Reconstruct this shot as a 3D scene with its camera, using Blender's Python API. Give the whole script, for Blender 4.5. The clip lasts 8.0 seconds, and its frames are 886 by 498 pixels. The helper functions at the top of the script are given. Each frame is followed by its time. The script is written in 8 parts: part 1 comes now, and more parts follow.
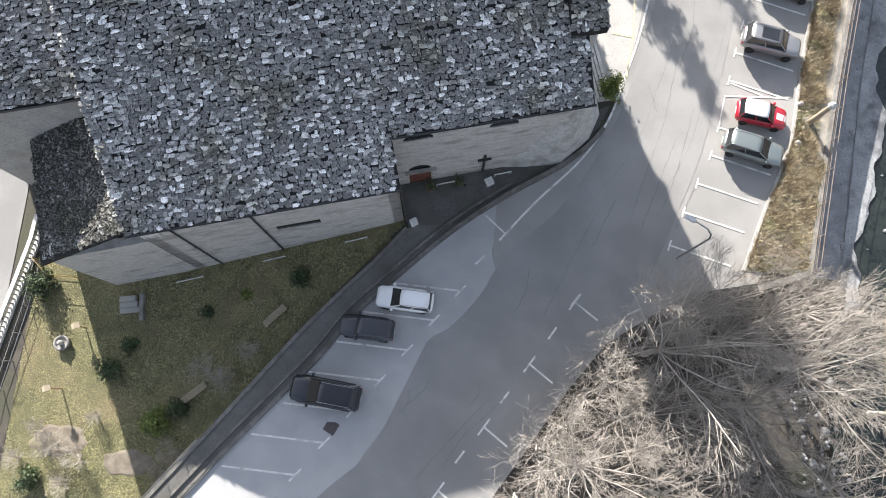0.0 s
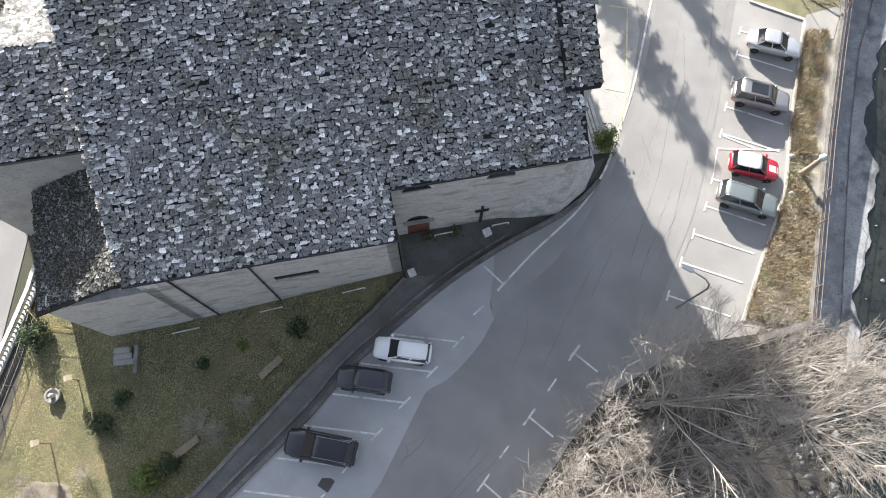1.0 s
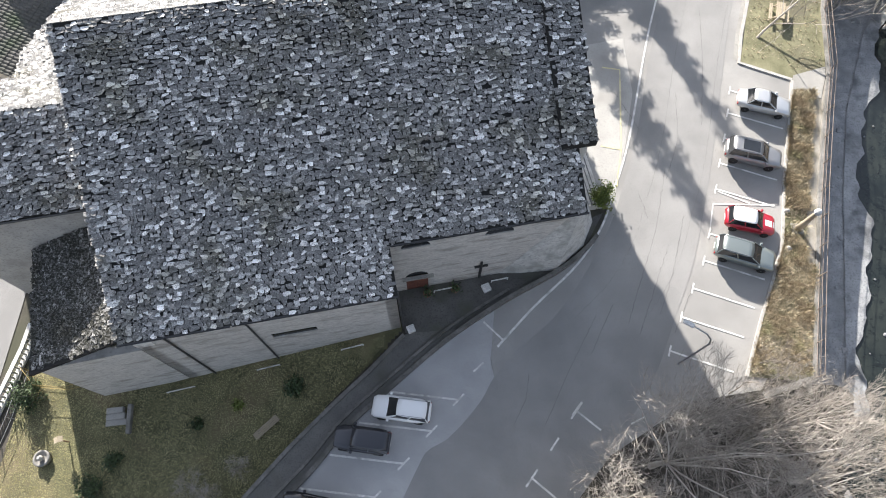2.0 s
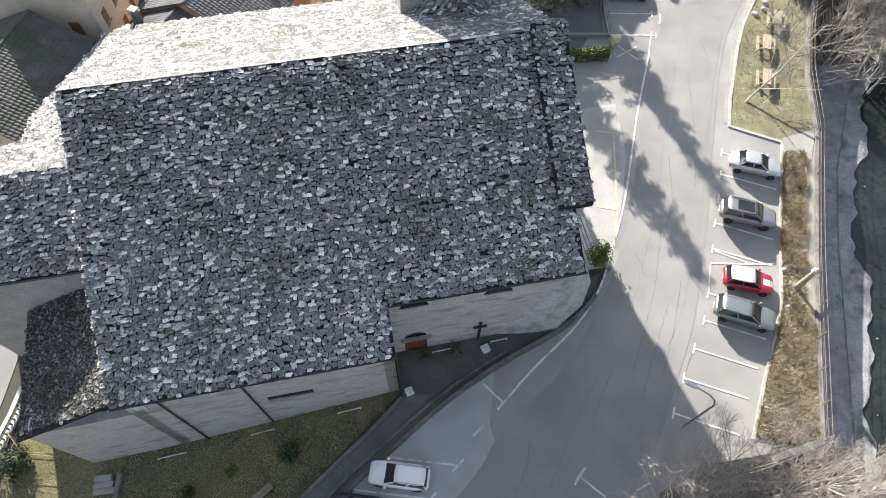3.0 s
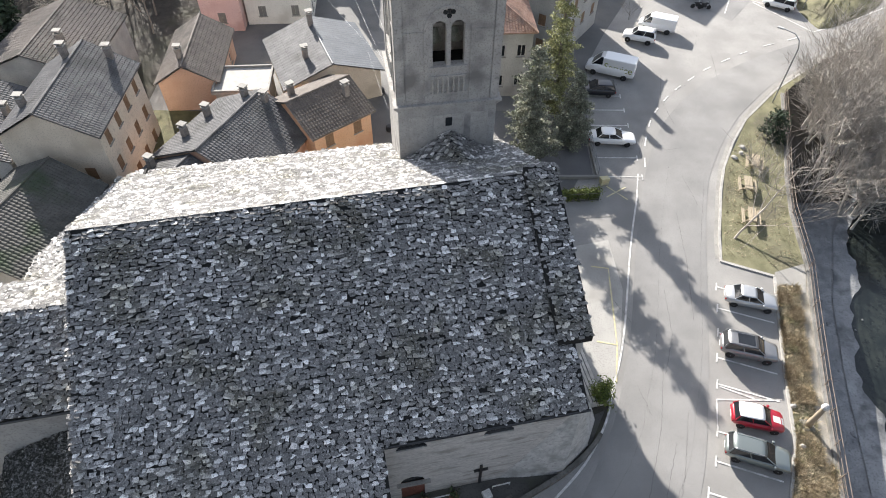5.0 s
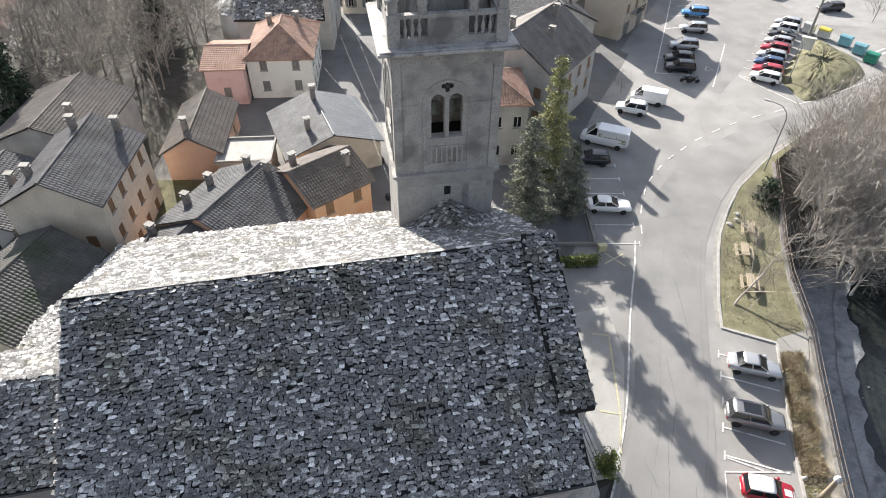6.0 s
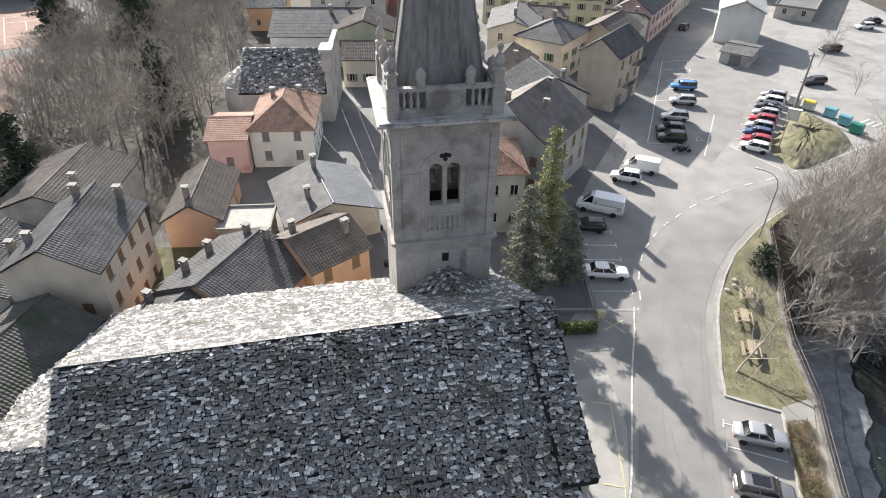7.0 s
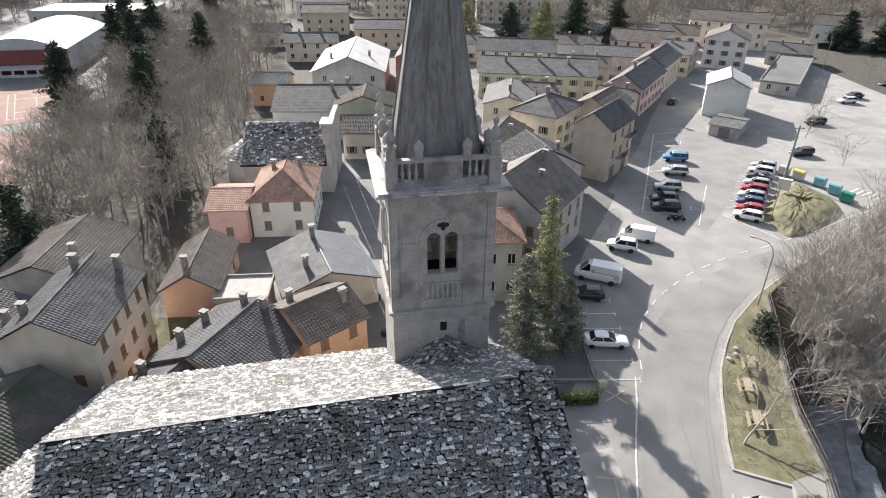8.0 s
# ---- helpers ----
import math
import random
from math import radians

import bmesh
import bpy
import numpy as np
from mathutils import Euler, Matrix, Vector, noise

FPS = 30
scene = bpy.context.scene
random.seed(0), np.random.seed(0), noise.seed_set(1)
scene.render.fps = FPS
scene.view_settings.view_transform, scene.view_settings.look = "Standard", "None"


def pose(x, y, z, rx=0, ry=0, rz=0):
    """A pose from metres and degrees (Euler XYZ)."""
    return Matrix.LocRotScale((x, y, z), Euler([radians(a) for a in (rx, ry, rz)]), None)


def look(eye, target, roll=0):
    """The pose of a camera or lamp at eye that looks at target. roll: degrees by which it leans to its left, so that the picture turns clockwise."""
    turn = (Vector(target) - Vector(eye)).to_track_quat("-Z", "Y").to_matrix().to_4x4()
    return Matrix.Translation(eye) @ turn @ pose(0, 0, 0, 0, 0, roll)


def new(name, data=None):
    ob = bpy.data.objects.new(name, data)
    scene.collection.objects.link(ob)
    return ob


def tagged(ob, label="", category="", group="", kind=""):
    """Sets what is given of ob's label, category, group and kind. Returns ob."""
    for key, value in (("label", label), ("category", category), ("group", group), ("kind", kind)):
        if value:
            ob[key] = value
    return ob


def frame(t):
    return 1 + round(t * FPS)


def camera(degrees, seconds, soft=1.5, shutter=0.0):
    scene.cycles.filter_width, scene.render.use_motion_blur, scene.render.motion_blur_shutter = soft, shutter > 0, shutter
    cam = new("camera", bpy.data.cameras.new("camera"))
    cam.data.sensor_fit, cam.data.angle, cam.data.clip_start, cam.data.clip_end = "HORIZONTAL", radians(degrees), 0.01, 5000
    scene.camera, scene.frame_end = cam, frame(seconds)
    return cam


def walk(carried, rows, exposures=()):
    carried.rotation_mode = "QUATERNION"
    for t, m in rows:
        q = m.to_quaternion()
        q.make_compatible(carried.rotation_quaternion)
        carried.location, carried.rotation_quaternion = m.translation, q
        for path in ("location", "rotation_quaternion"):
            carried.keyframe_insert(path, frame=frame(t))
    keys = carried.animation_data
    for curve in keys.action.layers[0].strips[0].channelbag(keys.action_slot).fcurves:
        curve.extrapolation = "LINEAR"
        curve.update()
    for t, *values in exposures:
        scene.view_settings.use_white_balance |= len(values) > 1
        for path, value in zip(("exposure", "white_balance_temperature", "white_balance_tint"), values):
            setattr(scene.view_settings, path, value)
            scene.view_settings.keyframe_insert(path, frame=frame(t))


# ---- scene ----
# ---- camera: it stands in the air and tilts up ----
cam = camera(71.9, 8.0, soft=1.0)
walk(cam, exposures=[(0.0, 1.66, 6500, 11), (3.5, 1.49, 6500, 11), (8.0, 1.15, 6550, 11)], rows=[
    (0.0, pose(0, 0, 43, 13.88, -0.48, 1.64)),
    (0.5, pose(0, 0, 43, 16.05, -0.56, 1.53)),
    (1.0, pose(0, 0, 43, 18.60, -0.64, 1.52)),
    (1.5, pose(0, 0, 43, 21.21, -0.61, 1.40)),
    (3.0, pose(0, 0, 43, 29.48, -0.66, 1.00)),
    (3.5, pose(0, 0, 43, 32.62, -0.64, 0.94)),
    (4.0, pose(0, 0, 43, 35.72, -0.61, 0.85)),
    (4.5, pose(0, 0, 43, 38.94, -0.63, 0.73)),
    (6.0, pose(0, 0, 43, 48.41, -0.58, 0.45)),
    (6.5, pose(0, 0, 43, 51.55, -0.58, 0.32)),
    (7.0, pose(0, 0, 43, 54.65, -0.61, 0.25)),
    (7.5, pose(0, 0, 43, 57.86, -0.53, 0.13)),
    (8.0, pose(0, 0, 43, 61.10, -0.54, -0.02))])

# ---- light: low winter sun, clear sky ----
world = bpy.data.worlds.new("sky")
scene.world = world
world.use_nodes = True
wn = world.node_tree
sky = wn.nodes.new("ShaderNodeTexSky")
sky.sky_type = "NISHITA"
sky.sun_disc = False
SUN_AZ, SUN_EL = 24.5, 26.9            # shadows run 24.5 degrees east of -y
sky.sun_elevation = radians(SUN_EL)
sky.sun_rotation = radians(-SUN_AZ)
sky.air_density, sky.dust_density, sky.ozone_density = 1.0, 1.2, 1.0
haze = wn.nodes.new("ShaderNodeHueSaturation")      # thin winter haze greys the blue
haze.inputs["Saturation"].default_value = 0.60
wn.links.new(sky.outputs[0], haze.inputs["Color"])
wn.links.new(haze.outputs[0], wn.nodes["Background"].inputs[0])
wn.nodes["Background"].inputs[1].default_value = 0.100
sun = new("sun", bpy.data.lights.new("sun", "SUN"))
sun.data.energy, sun.data.angle, sun.data.color = 5.0, radians(0.5), (1.0, 0.95, 0.88)
toward = Vector((-math.sin(radians(SUN_AZ)), math.cos(radians(SUN_AZ)), math.tan(radians(SUN_EL))))
sun.matrix_world = look(toward * 200, (0, 0, 0))


# ---- materials ----
def mat(name, c1, c2, scale=1.0, rough=0.85, bump=0.3, fine=14.0, c3=None, big=0.12, piece=0.0, metal=0.0, stretch=None, skew=2.2):
    """Two scales of variation between c1 and c2, stains of c3, fine relief; piece: how much single pieces differ."""
    m = bpy.data.materials.new(name)
    m.use_nodes = True
    t, n, l = m.node_tree, m.node_tree.nodes, m.node_tree.links
    b = n["Principled BSDF"]
    co = n.new("ShaderNodeTexCoord")

    def noise_of(s, d=4.0):
        k = n.new("ShaderNodeTexNoise")
        k.inputs["Scale"].default_value, k.inputs["Detail"].default_value = s, d
        if stretch:
            mp = n.new("ShaderNodeMapping")
            mp.inputs["Scale"].default_value = stretch
            l.new(co.outputs["Object"], mp.inputs["Vector"])
            l.new(mp.outputs[0], k.inputs["Vector"])
        else:
            l.new(co.outputs["Object"], k.inputs["Vector"])
        return k.outputs[0]

    def ramp(src, lo, hi):
        k = n.new("ShaderNodeMapRange")
        k.inputs[1].default_value, k.inputs[2].default_value = lo, hi
        l.new(src, k.inputs[0])
        return k.outputs[0]

    def mix(f, a, b2):
        k = n.new("ShaderNodeMix")
        k.data_type = "RGBA"
        for i, v in ((0, f), (6, a), (7, b2)):
            if hasattr(v, "links"):
                l.new(v, k.inputs[i])
            else:
                k.inputs[i].default_value = (*v, 1) if isinstance(v, tuple) else v
        return k.outputs[2]

    col = mix(ramp(noise_of(scale), 0.32, 0.68), c1, c2)
    grain = noise_of(fine, 3.0)
    dark = tuple(x * 0.62 for x in c1)
    col = mix(ramp(grain, 0.5, 0.8), col, dark)
    if c3:
        col = mix(ramp(noise_of(big, 5.0), 0.52, 0.68), col, c3)
    if piece:
        g2 = n.new("ShaderNodeNewGeometry")
        o2 = n.new("ShaderNodeObjectInfo")
        add = n.new("ShaderNodeMath")
        add.operation = "ADD"
        l.new(g2.outputs["Random Per Island"], add.inputs[0])
        l.new(o2.outputs["Random"], add.inputs[1])
        fr = n.new("ShaderNodeMath")
        fr.operation = "FRACT"
        l.new(add.outputs[0], fr.inputs[0])
        pw = n.new("ShaderNodeMath")
        pw.operation = "POWER"
        l.new(fr.outputs[0], pw.inputs[0])
        pw.inputs[1].default_value = skew
        hsv = n.new("ShaderNodeHueSaturation")
        l.new(col, hsv.inputs["Color"])
        mr = n.new("ShaderNodeMapRange")
        mr.inputs[3].default_value, mr.inputs[4].default_value = 1 - piece * 0.55, 1 + piece * (0.86 + 0.336 * skew)
        l.new(pw.outputs[0], mr.inputs[0])
        l.new(mr.outputs[0], hsv.inputs["Value"])
        col = hsv.outputs[0]
    l.new(col, b.inputs["Base Color"])
    rr = n.new("ShaderNodeMapRange")
    rr.inputs[3].default_value, rr.inputs[4].default_value = max(0.04, rough - 0.1), min(1, rough + 0.1)
    l.new(noise_of(scale * 2.3), rr.inputs[0])
    l.new(rr.outputs[0], b.inputs["Roughness"])
    b.inputs["Metallic"].default_value = metal
    if bump:
        bp = n.new("ShaderNodeBump")
        bp.inputs["Strength"].default_value, bp.inputs["Distance"].default_value = bump, 0.02
        l.new(grain, bp.inputs["Height"])
        l.new(bp.outputs[0], b.inputs["Normal"])
    return m


def plain(name, c, rough=0.5, metal=0.0, trans=0.0, coat=0.0):
    m = bpy.data.materials.new(name)
    m.use_nodes = True
    b = m.node_tree.nodes["Principled BSDF"]
    b.inputs["Base Color"].default_value = (*c, 1)
    b.inputs["Roughness"].default_value, b.inputs["Metallic"].default_value = rough, metal
    b.inputs["Transmission Weight"].default_value, b.inputs["Coat Weight"].default_value = trans, coat
    return m


def stone(name, dark, mid, pale, moss, spread, lichen, cushions=0.0):
    """Weathered slabs: stones of very different tone, lichen blotches and dirt specks on them, mossy and rusty stretches."""
    m = mat(name, dark, mid, 6.0, 0.8, 1.0, 22.0, moss, 0.35, piece=spread, skew=5.0)
    n, l = m.node_tree.nodes, m.node_tree.links
    b = n["Principled BSDF"]
    b.inputs["Specular IOR Level"].default_value = 0.12
    old = b.inputs["Base Color"].links[0].from_socket
    co = n.new("ShaderNodeTexCoord")
    for sc, lo, hi, c, most in ((9.0, 0.56, 0.64, pale, lichen), (19.0, 0.52, 0.60, tuple(x * 0.22 for x in dark), 0.85), (0.8, 0.60, 0.75, (0.16, 0.115, 0.10), 0.45), (2.7, 0.63, 0.72, (0.14, 0.15, 0.07), 0.5), (6.5, 0.47, 0.53, (0.028, 0.029, 0.022), cushions)):
        k = n.new("ShaderNodeTexNoise")
        k.inputs["Scale"].default_value, k.inputs["Detail"].default_value, k.inputs["Roughness"].default_value = sc, 6.0, 0.7
        l.new(co.outputs["Object"], k.inputs["Vector"])
        r = n.new("ShaderNodeMapRange")
        r.inputs[1].default_value, r.inputs[2].default_value = lo, hi
        r.inputs[4].default_value = most
        l.new(k.outputs[0], r.inputs[0])
        x = n.new("ShaderNodeMix")
        x.data_type = "RGBA"
        l.new(r.outputs[0], x.inputs[0])
        l.new(old, x.inputs[6])
        x.inputs[7].default_value = (*c, 1)
        old = x.outputs[2]
    l.new(old, b.inputs["Base Color"])
    return m


SLAB = stone("stone_slab", (0.34, 0.336, 0.328), (0.485, 0.478, 0.462), (0.76, 0.75, 0.72), (0.27, 0.26, 0.22), 0.82, 0.85)
# SLAB's stone with shade in its darker base, plus real lichen and moss cushions
SLAB_SHADED = stone("shaded_stone_slab", (0.135, 0.132, 0.126), (0.23, 0.226, 0.215), (0.58, 0.57, 0.545), (0.10, 0.094, 0.075), 0.5, 0.7, 0.92)
# near black, so gaps between slabs get the shade of deep cracks by colour
DECK = mat("roof_deck", (0.012, 0.012, 0.012), (0.022, 0.022, 0.02), 3.0, 0.95)
RUBBLE = mat("rubble_wall", (0.43, 0.415, 0.39), (0.57, 0.55, 0.515), 1.3, 0.9, 0.9, 4.0, (0.3, 0.285, 0.26), 0.5, stretch=(1, 1, 4))
ASHLAR = mat("tower_stone", (0.33, 0.32, 0.30), (0.45, 0.43, 0.40), 0.8, 0.88, 0.3, 8.0, (0.2, 0.19, 0.18), 0.45)
SPIRE = mat("spire_stone", (0.16, 0.158, 0.154), (0.25, 0.245, 0.236), 2.2, 0.9, 0.4, 6.0, (0.10, 0.10, 0.097), 0.9, piece=0.1, stretch=(1, 1, 0.18))
MORTAR = mat("mortar", (0.38, 0.36, 0.33), (0.48, 0.46, 0.42), 2.0, 0.95)
ASPHALT = mat("asphalt", (0.135, 0.135, 0.137), (0.175, 0.174, 0.172), 0.25, 0.88, 0.4, 26.0, (0.115, 0.115, 0.116), 0.09)
# slightly darker than the worn asphalt; serves the lane, upper and side streets
ASPHALT_DIM = mat("relaid_asphalt", (0.228, 0.224, 0.217), (0.29, 0.284, 0.274), 0.3, 0.88, 0.4, 26.0, (0.20, 0.197, 0.192), 0.14)
ASPHALT_OLD = mat("old_asphalt", (0.335, 0.335, 0.336), (0.42, 0.419, 0.417), 0.4, 0.9, 0.4, 22.0, (0.29, 0.29, 0.289), 0.12)
ASPHALT_ROAD = mat("worn_asphalt", (0.258, 0.251, 0.239), (0.335, 0.326, 0.310), 0.35, 0.9, 0.4, 22.0, (0.22, 0.215, 0.206), 0.12)
CRACK = plain("crack", (0.11, 0.11, 0.106), 0.95)
PAINT = mat("road_paint", (0.56, 0.55, 0.53), (0.76, 0.75, 0.72), 4.0, 0.7, 0.2, 24.0, (0.36, 0.355, 0.34), 1.6)
YELLOW_PAINT = mat("yellow_road_paint", (0.56, 0.50, 0.28), (0.66, 0.61, 0.40), 3.0, 0.7, 0.2, 30.0, (0.42, 0.40, 0.3), 1.2)
CONCRETE = mat("concrete", (0.27, 0.26, 0.24), (0.36, 0.35, 0.32), 0.8, 0.9, 0.3, 12.0, (0.28, 0.27, 0.25), 0.5)
KERB = mat("kerb_stone", (0.34, 0.33, 0.31), (0.48, 0.46, 0.43), 1.5, 0.9, 0.3, 12.0)
STREET = mat("street_asphalt", (0.13, 0.13, 0.128), (0.18, 0.178, 0.172), 0.3, 0.88, 0.4, 24.0, (0.22, 0.217, 0.21), 0.1)
GRASS = mat("winter_grass", (0.135, 0.132, 0.072), (0.235, 0.222, 0.132), 0.9, 0.95, 0.8, 18.0, (0.12, 0.11, 0.072), 0.22)
LAWN = mat("garden_lawn", (0.07, 0.072, 0.035), (0.15, 0.142, 0.072), 1.0, 0.95, 0.9, 16.0, (0.16, 0.13, 0.075), 0.2)
LITTER = mat("leaf_litter", (0.045, 0.04, 0.033), (0.085, 0.075, 0.062), 1.2, 0.95, 1.0, 14.0, (0.055, 0.056, 0.036), 0.15)
GRAVEL = mat("river_gravel", (0.185, 0.19, 0.198), (0.32, 0.324, 0.326), 1.0, 0.9, 1.0, 7.0, (0.2, 0.203, 0.204), 0.3)
WATER = mat("river_water", (0.010, 0.014, 0.014), (0.025, 0.03, 0.026), 0.5, 0.12, 0.5, 2.5)


# ---- helpers of the scene ----
def thing(name, m, label, category="", group="", kind=""):
    ob = new(name)
    ob.empty_display_size = 0.3
    ob.matrix_world = m
    return tagged(ob, label, category, group, kind)


def link_mesh(name, bm, material, parent=None, label="", smooth=False):
    me = bpy.data.meshes.new(name)
    bmesh.ops.recalc_face_normals(bm, faces=bm.faces)
    bm.to_mesh(me)
    bm.free()
    for m in (material if isinstance(material, (list, tuple)) else [material]):
        me.materials.append(m)
    if smooth:
        me.polygons.foreach_set("use_smooth", [True] * len(me.polygons))
    ob = new(name, me)
    if parent:
        ob.parent = parent
    return tagged(ob, label)


def part(name, bm, material, parent, label="", smooth=False):
    return link_mesh(name, bm, material, parent, label, smooth)


def mesh_part(name, verts, faces, material, parent=None, label="", smooth=False):
    me = bpy.data.meshes.new(name)
    me.from_pydata(verts, [], faces)
    me.materials.append(material)
    if smooth:
        me.polygons.foreach_set("use_smooth", [True] * len(me.polygons))
    ob = new(name, me)
    if parent:
        ob.parent = parent
    return tagged(ob, label)


def box(bm, x0, x1, y0, y1, z0, z1, m=None, bevel=0.0):
    v = [bm.verts.new((x, y, z)) for x in (x0, x1) for y in (y0, y1) for z in (z0, z1)]
    fs = [bm.faces.new([v[i] for i in q]) for q in ((0, 1, 3, 2), (4, 6, 7, 5), (0, 4, 5, 1), (2, 3, 7, 6), (0, 2, 6, 4), (1, 5, 7, 3))]
    if bevel:
        es = list({e for q in fs for e in q.edges})
        r = bmesh.ops.bevel(bm, geom=es, offset=bevel, segments=1, affect="EDGES")
        v = list({w for q in r["faces"] for w in q.verts} | {w for w in v if w.is_valid})
    if m is not None:
        for w in v:
            w.co = m @ w.co
    return v


def prism(bm, outline, lo, hi, axis="z"):
    """A straight prism over a flat outline of (p, q) pairs, from lo to hi along the axis."""
    def put(p, q, h):
        return {"z": (p, q, h), "y": (p, h, q), "x": (h, p, q)}[axis]
    a = [bm.verts.new(put(p, q, lo)) for p, q in outline]
    b = [bm.verts.new(put(p, q, hi)) for p, q in outline]
    bm.faces.new(a), bm.faces.new(b[::-1])
    for i in range(len(a)):
        j = (i + 1) % len(a)
        bm.faces.new((a[i], b[i], b[j], a[j]))


def lathe(bm, x, y, z, profile, sides=10):
    """A turned body: profile of (radius, height) from the bottom up."""
    rings = []
    for r, h in profile:
        rings.append([bm.verts.new((x + r * math.cos(2 * math.pi * k / sides), y + r * math.sin(2 * math.pi * k / sides), z + h)) for k in range(sides)])
    for a, b in zip(rings, rings[1:]):
        for k in range(sides):
            bm.faces.new((a[k], a[(k + 1) % sides], b[(k + 1) % sides], b[k]))
    bm.faces.new(rings[0][::-1]), bm.faces.new(rings[-1])


def tube(bm, pts, r0, r1=None, sides=6):
    """A tapered rod along the points."""
    r1 = r0 if r1 is None else r1
    pts = [Vector(p) for p in pts]
    rings = []
    for i, p in enumerate(pts):
        d = (pts[min(i + 1, len(pts) - 1)] - pts[max(i - 1, 0)]).normalized()
        s = d.orthogonal().normalized() if not rings else (prev - d * prev.dot(d)).normalized()
        prev = s
        w = d.cross(s)
        r = r0 + (r1 - r0) * i / (len(pts) - 1)
        rings.append([bm.verts.new(p + s * r * math.cos(2 * math.pi * k / sides) + w * r * math.sin(2 * math.pi * k / sides)) for k in range(sides)])
    for a, b in zip(rings, rings[1:]):
        for k in range(sides):
            bm.faces.new((a[k], a[(k + 1) % sides], b[(k + 1) % sides], b[k]))
    bm.faces.new(rings[0][::-1]), bm.faces.new(rings[-1])


def smooth01(x):
    x = min(1.0, max(0.0, x))
    return x * x * (3 - 2 * x)


# ---- lie of the land ----
def g(y):
    """Height of the road and the village: it climbs gently away from the south."""
    return min(3.4, max(-1.2, (y - 5) * 0.06))


BANK = [(75, 86), (53.5, 72.3), (45.5, 66.9), (38.5, 60.5), (36.0, 52), (34.3, 46.5), (33.2, 42.0), (32.4, 35.4), (29.5, 24.1), (26.4, 9.8), (24, 8.4), (17.5, 7.6), (11.8, 4.0), (8.4, 0), (3.2, -7), (-5, -18), (-30, -50)]


def bank(x, y):
    """Signed distance to the river bank, positive on the river's side."""
    best, sign = 1e9, 1
    for (x0, y0), (x1, y1) in zip(BANK, BANK[1:]):
        dx, dy = x1 - x0, y1 - y0
        k = min(1, max(0, ((x - x0) * dx + (y - y0) * dy) / (dx * dx + dy * dy)))
        d = math.hypot(x - x0 - k * dx, y - y0 - k * dy)
        if d < best:
            best, sign = d, 1 if (x - x0) * dy - (y - y0) * dx < 0 else -1
    return best * sign


def garden_side(x, y):
    return (x + 2.4) * -0.751 + (y - 12.2) * 0.66


def land(x, y):
    z = g(y)
    if x < 120 and y < 90:
        d = bank(x, y)
        if d > 0.15:
            wall = 9.8 < y < 50
            low = -3.3 + 0.25 * math.sin(x * 0.9) * math.cos(y * 0.7)
            if wall:
                z = low
            else:
                z = max(low, z - (d - 0.15) * 0.62 + 0.3 * math.sin(x * 1.3 + y) * smooth01((d - 1.2) / 3))
            far = d - 17
            if far > 0:
                z = low + min(6.5, far * 0.45)
    s = garden_side(x, y)
    if s > 0.1 and x < -1.5:
        gz = max(-3.3, 0.35 + (x + 2.4) * 0.21)
        k = smooth01((y - 14) / 22)
        z = gz * (1 - k) + g(y) * k
    r = math.hypot(x, y - 60)
    if r > 330:
        z += (r - 330) * 0.32 * (1 if r < 1100 else 1100 / r) + 6 * math.sin(x * 0.011) * math.cos(y * 0.013)
    elif x > 120:
        z += (x - 120) * 0.1
    return z


def axis_steps(lo, hi, step, far):
    a = list(np.arange(lo, hi + 0.01, step))
    s, p = step, hi
    up, down = [], []
    while p < far:
        s *= 1.35
        p += s
        up.append(p)
    s, p = step, lo
    while p > -far:
        s *= 1.35
        p -= s
        down.append(p)
    return down[::-1] + a + up


xs, ys = axis_steps(-44, 58, 1.0, 2400), axis_steps(-24, 78, 1.0, 2400)
gv = [(x, y, land(x, y)) for y in ys for x in xs]
nx = len(xs)
gf = [(j * nx + i, j * nx + i + 1, (j + 1) * nx + i + 1, (j + 1) * nx + i) for j in range(len(ys) - 1) for i in range(nx - 1)]
tagged(mesh_part("ground", gv, gf, LITTER, None, "brown winter ground with leaf litter and dry grass", True), category="ground", kind="structure")


def resample(pts, step=1.0):
    out = []
    for (x0, y0), (x1, y1) in zip(pts, pts[1:]):
        n = max(1, int(math.hypot(x1 - x0, y1 - y0) / step))
        out += [(x0 + (x1 - x0) * k / n, y0 + (y1 - y0) * k / n) for k in range(n)]
    return out + [pts[-1]]


def curve(pts, n=6):
    """A smooth line through the points."""
    p = [Vector(q) for q in pts]
    p = [2 * p[0] - p[1]] + p + [2 * p[-1] - p[-2]]
    out = []
    for i in range(1, len(p) - 2):
        a, b, c, d = p[i - 1:i + 3]
        for k in range(n):
            t = k / n
            q = 0.5 * ((2 * b) + (c - a) * t + (2 * a - 5 * b + 4 * c - d) * t * t + (3 * b - a - 3 * c + d) * t ** 3)
            out.append((q.x, q.y))
    return out + [tuple(p[-2])[:2]]


def offset(pts, d):
    """The line moved d to its left."""
    out = []
    for i, (x, y) in enumerate(pts):
        x0, y0 = pts[max(i - 1, 0)]
        x1, y1 = pts[min(i + 1, len(pts) - 1)]
        k = math.hypot(x1 - x0, y1 - y0)
        out.append((x - (y1 - y0) / k * d, y + (x1 - x0) / k * d))
    return out


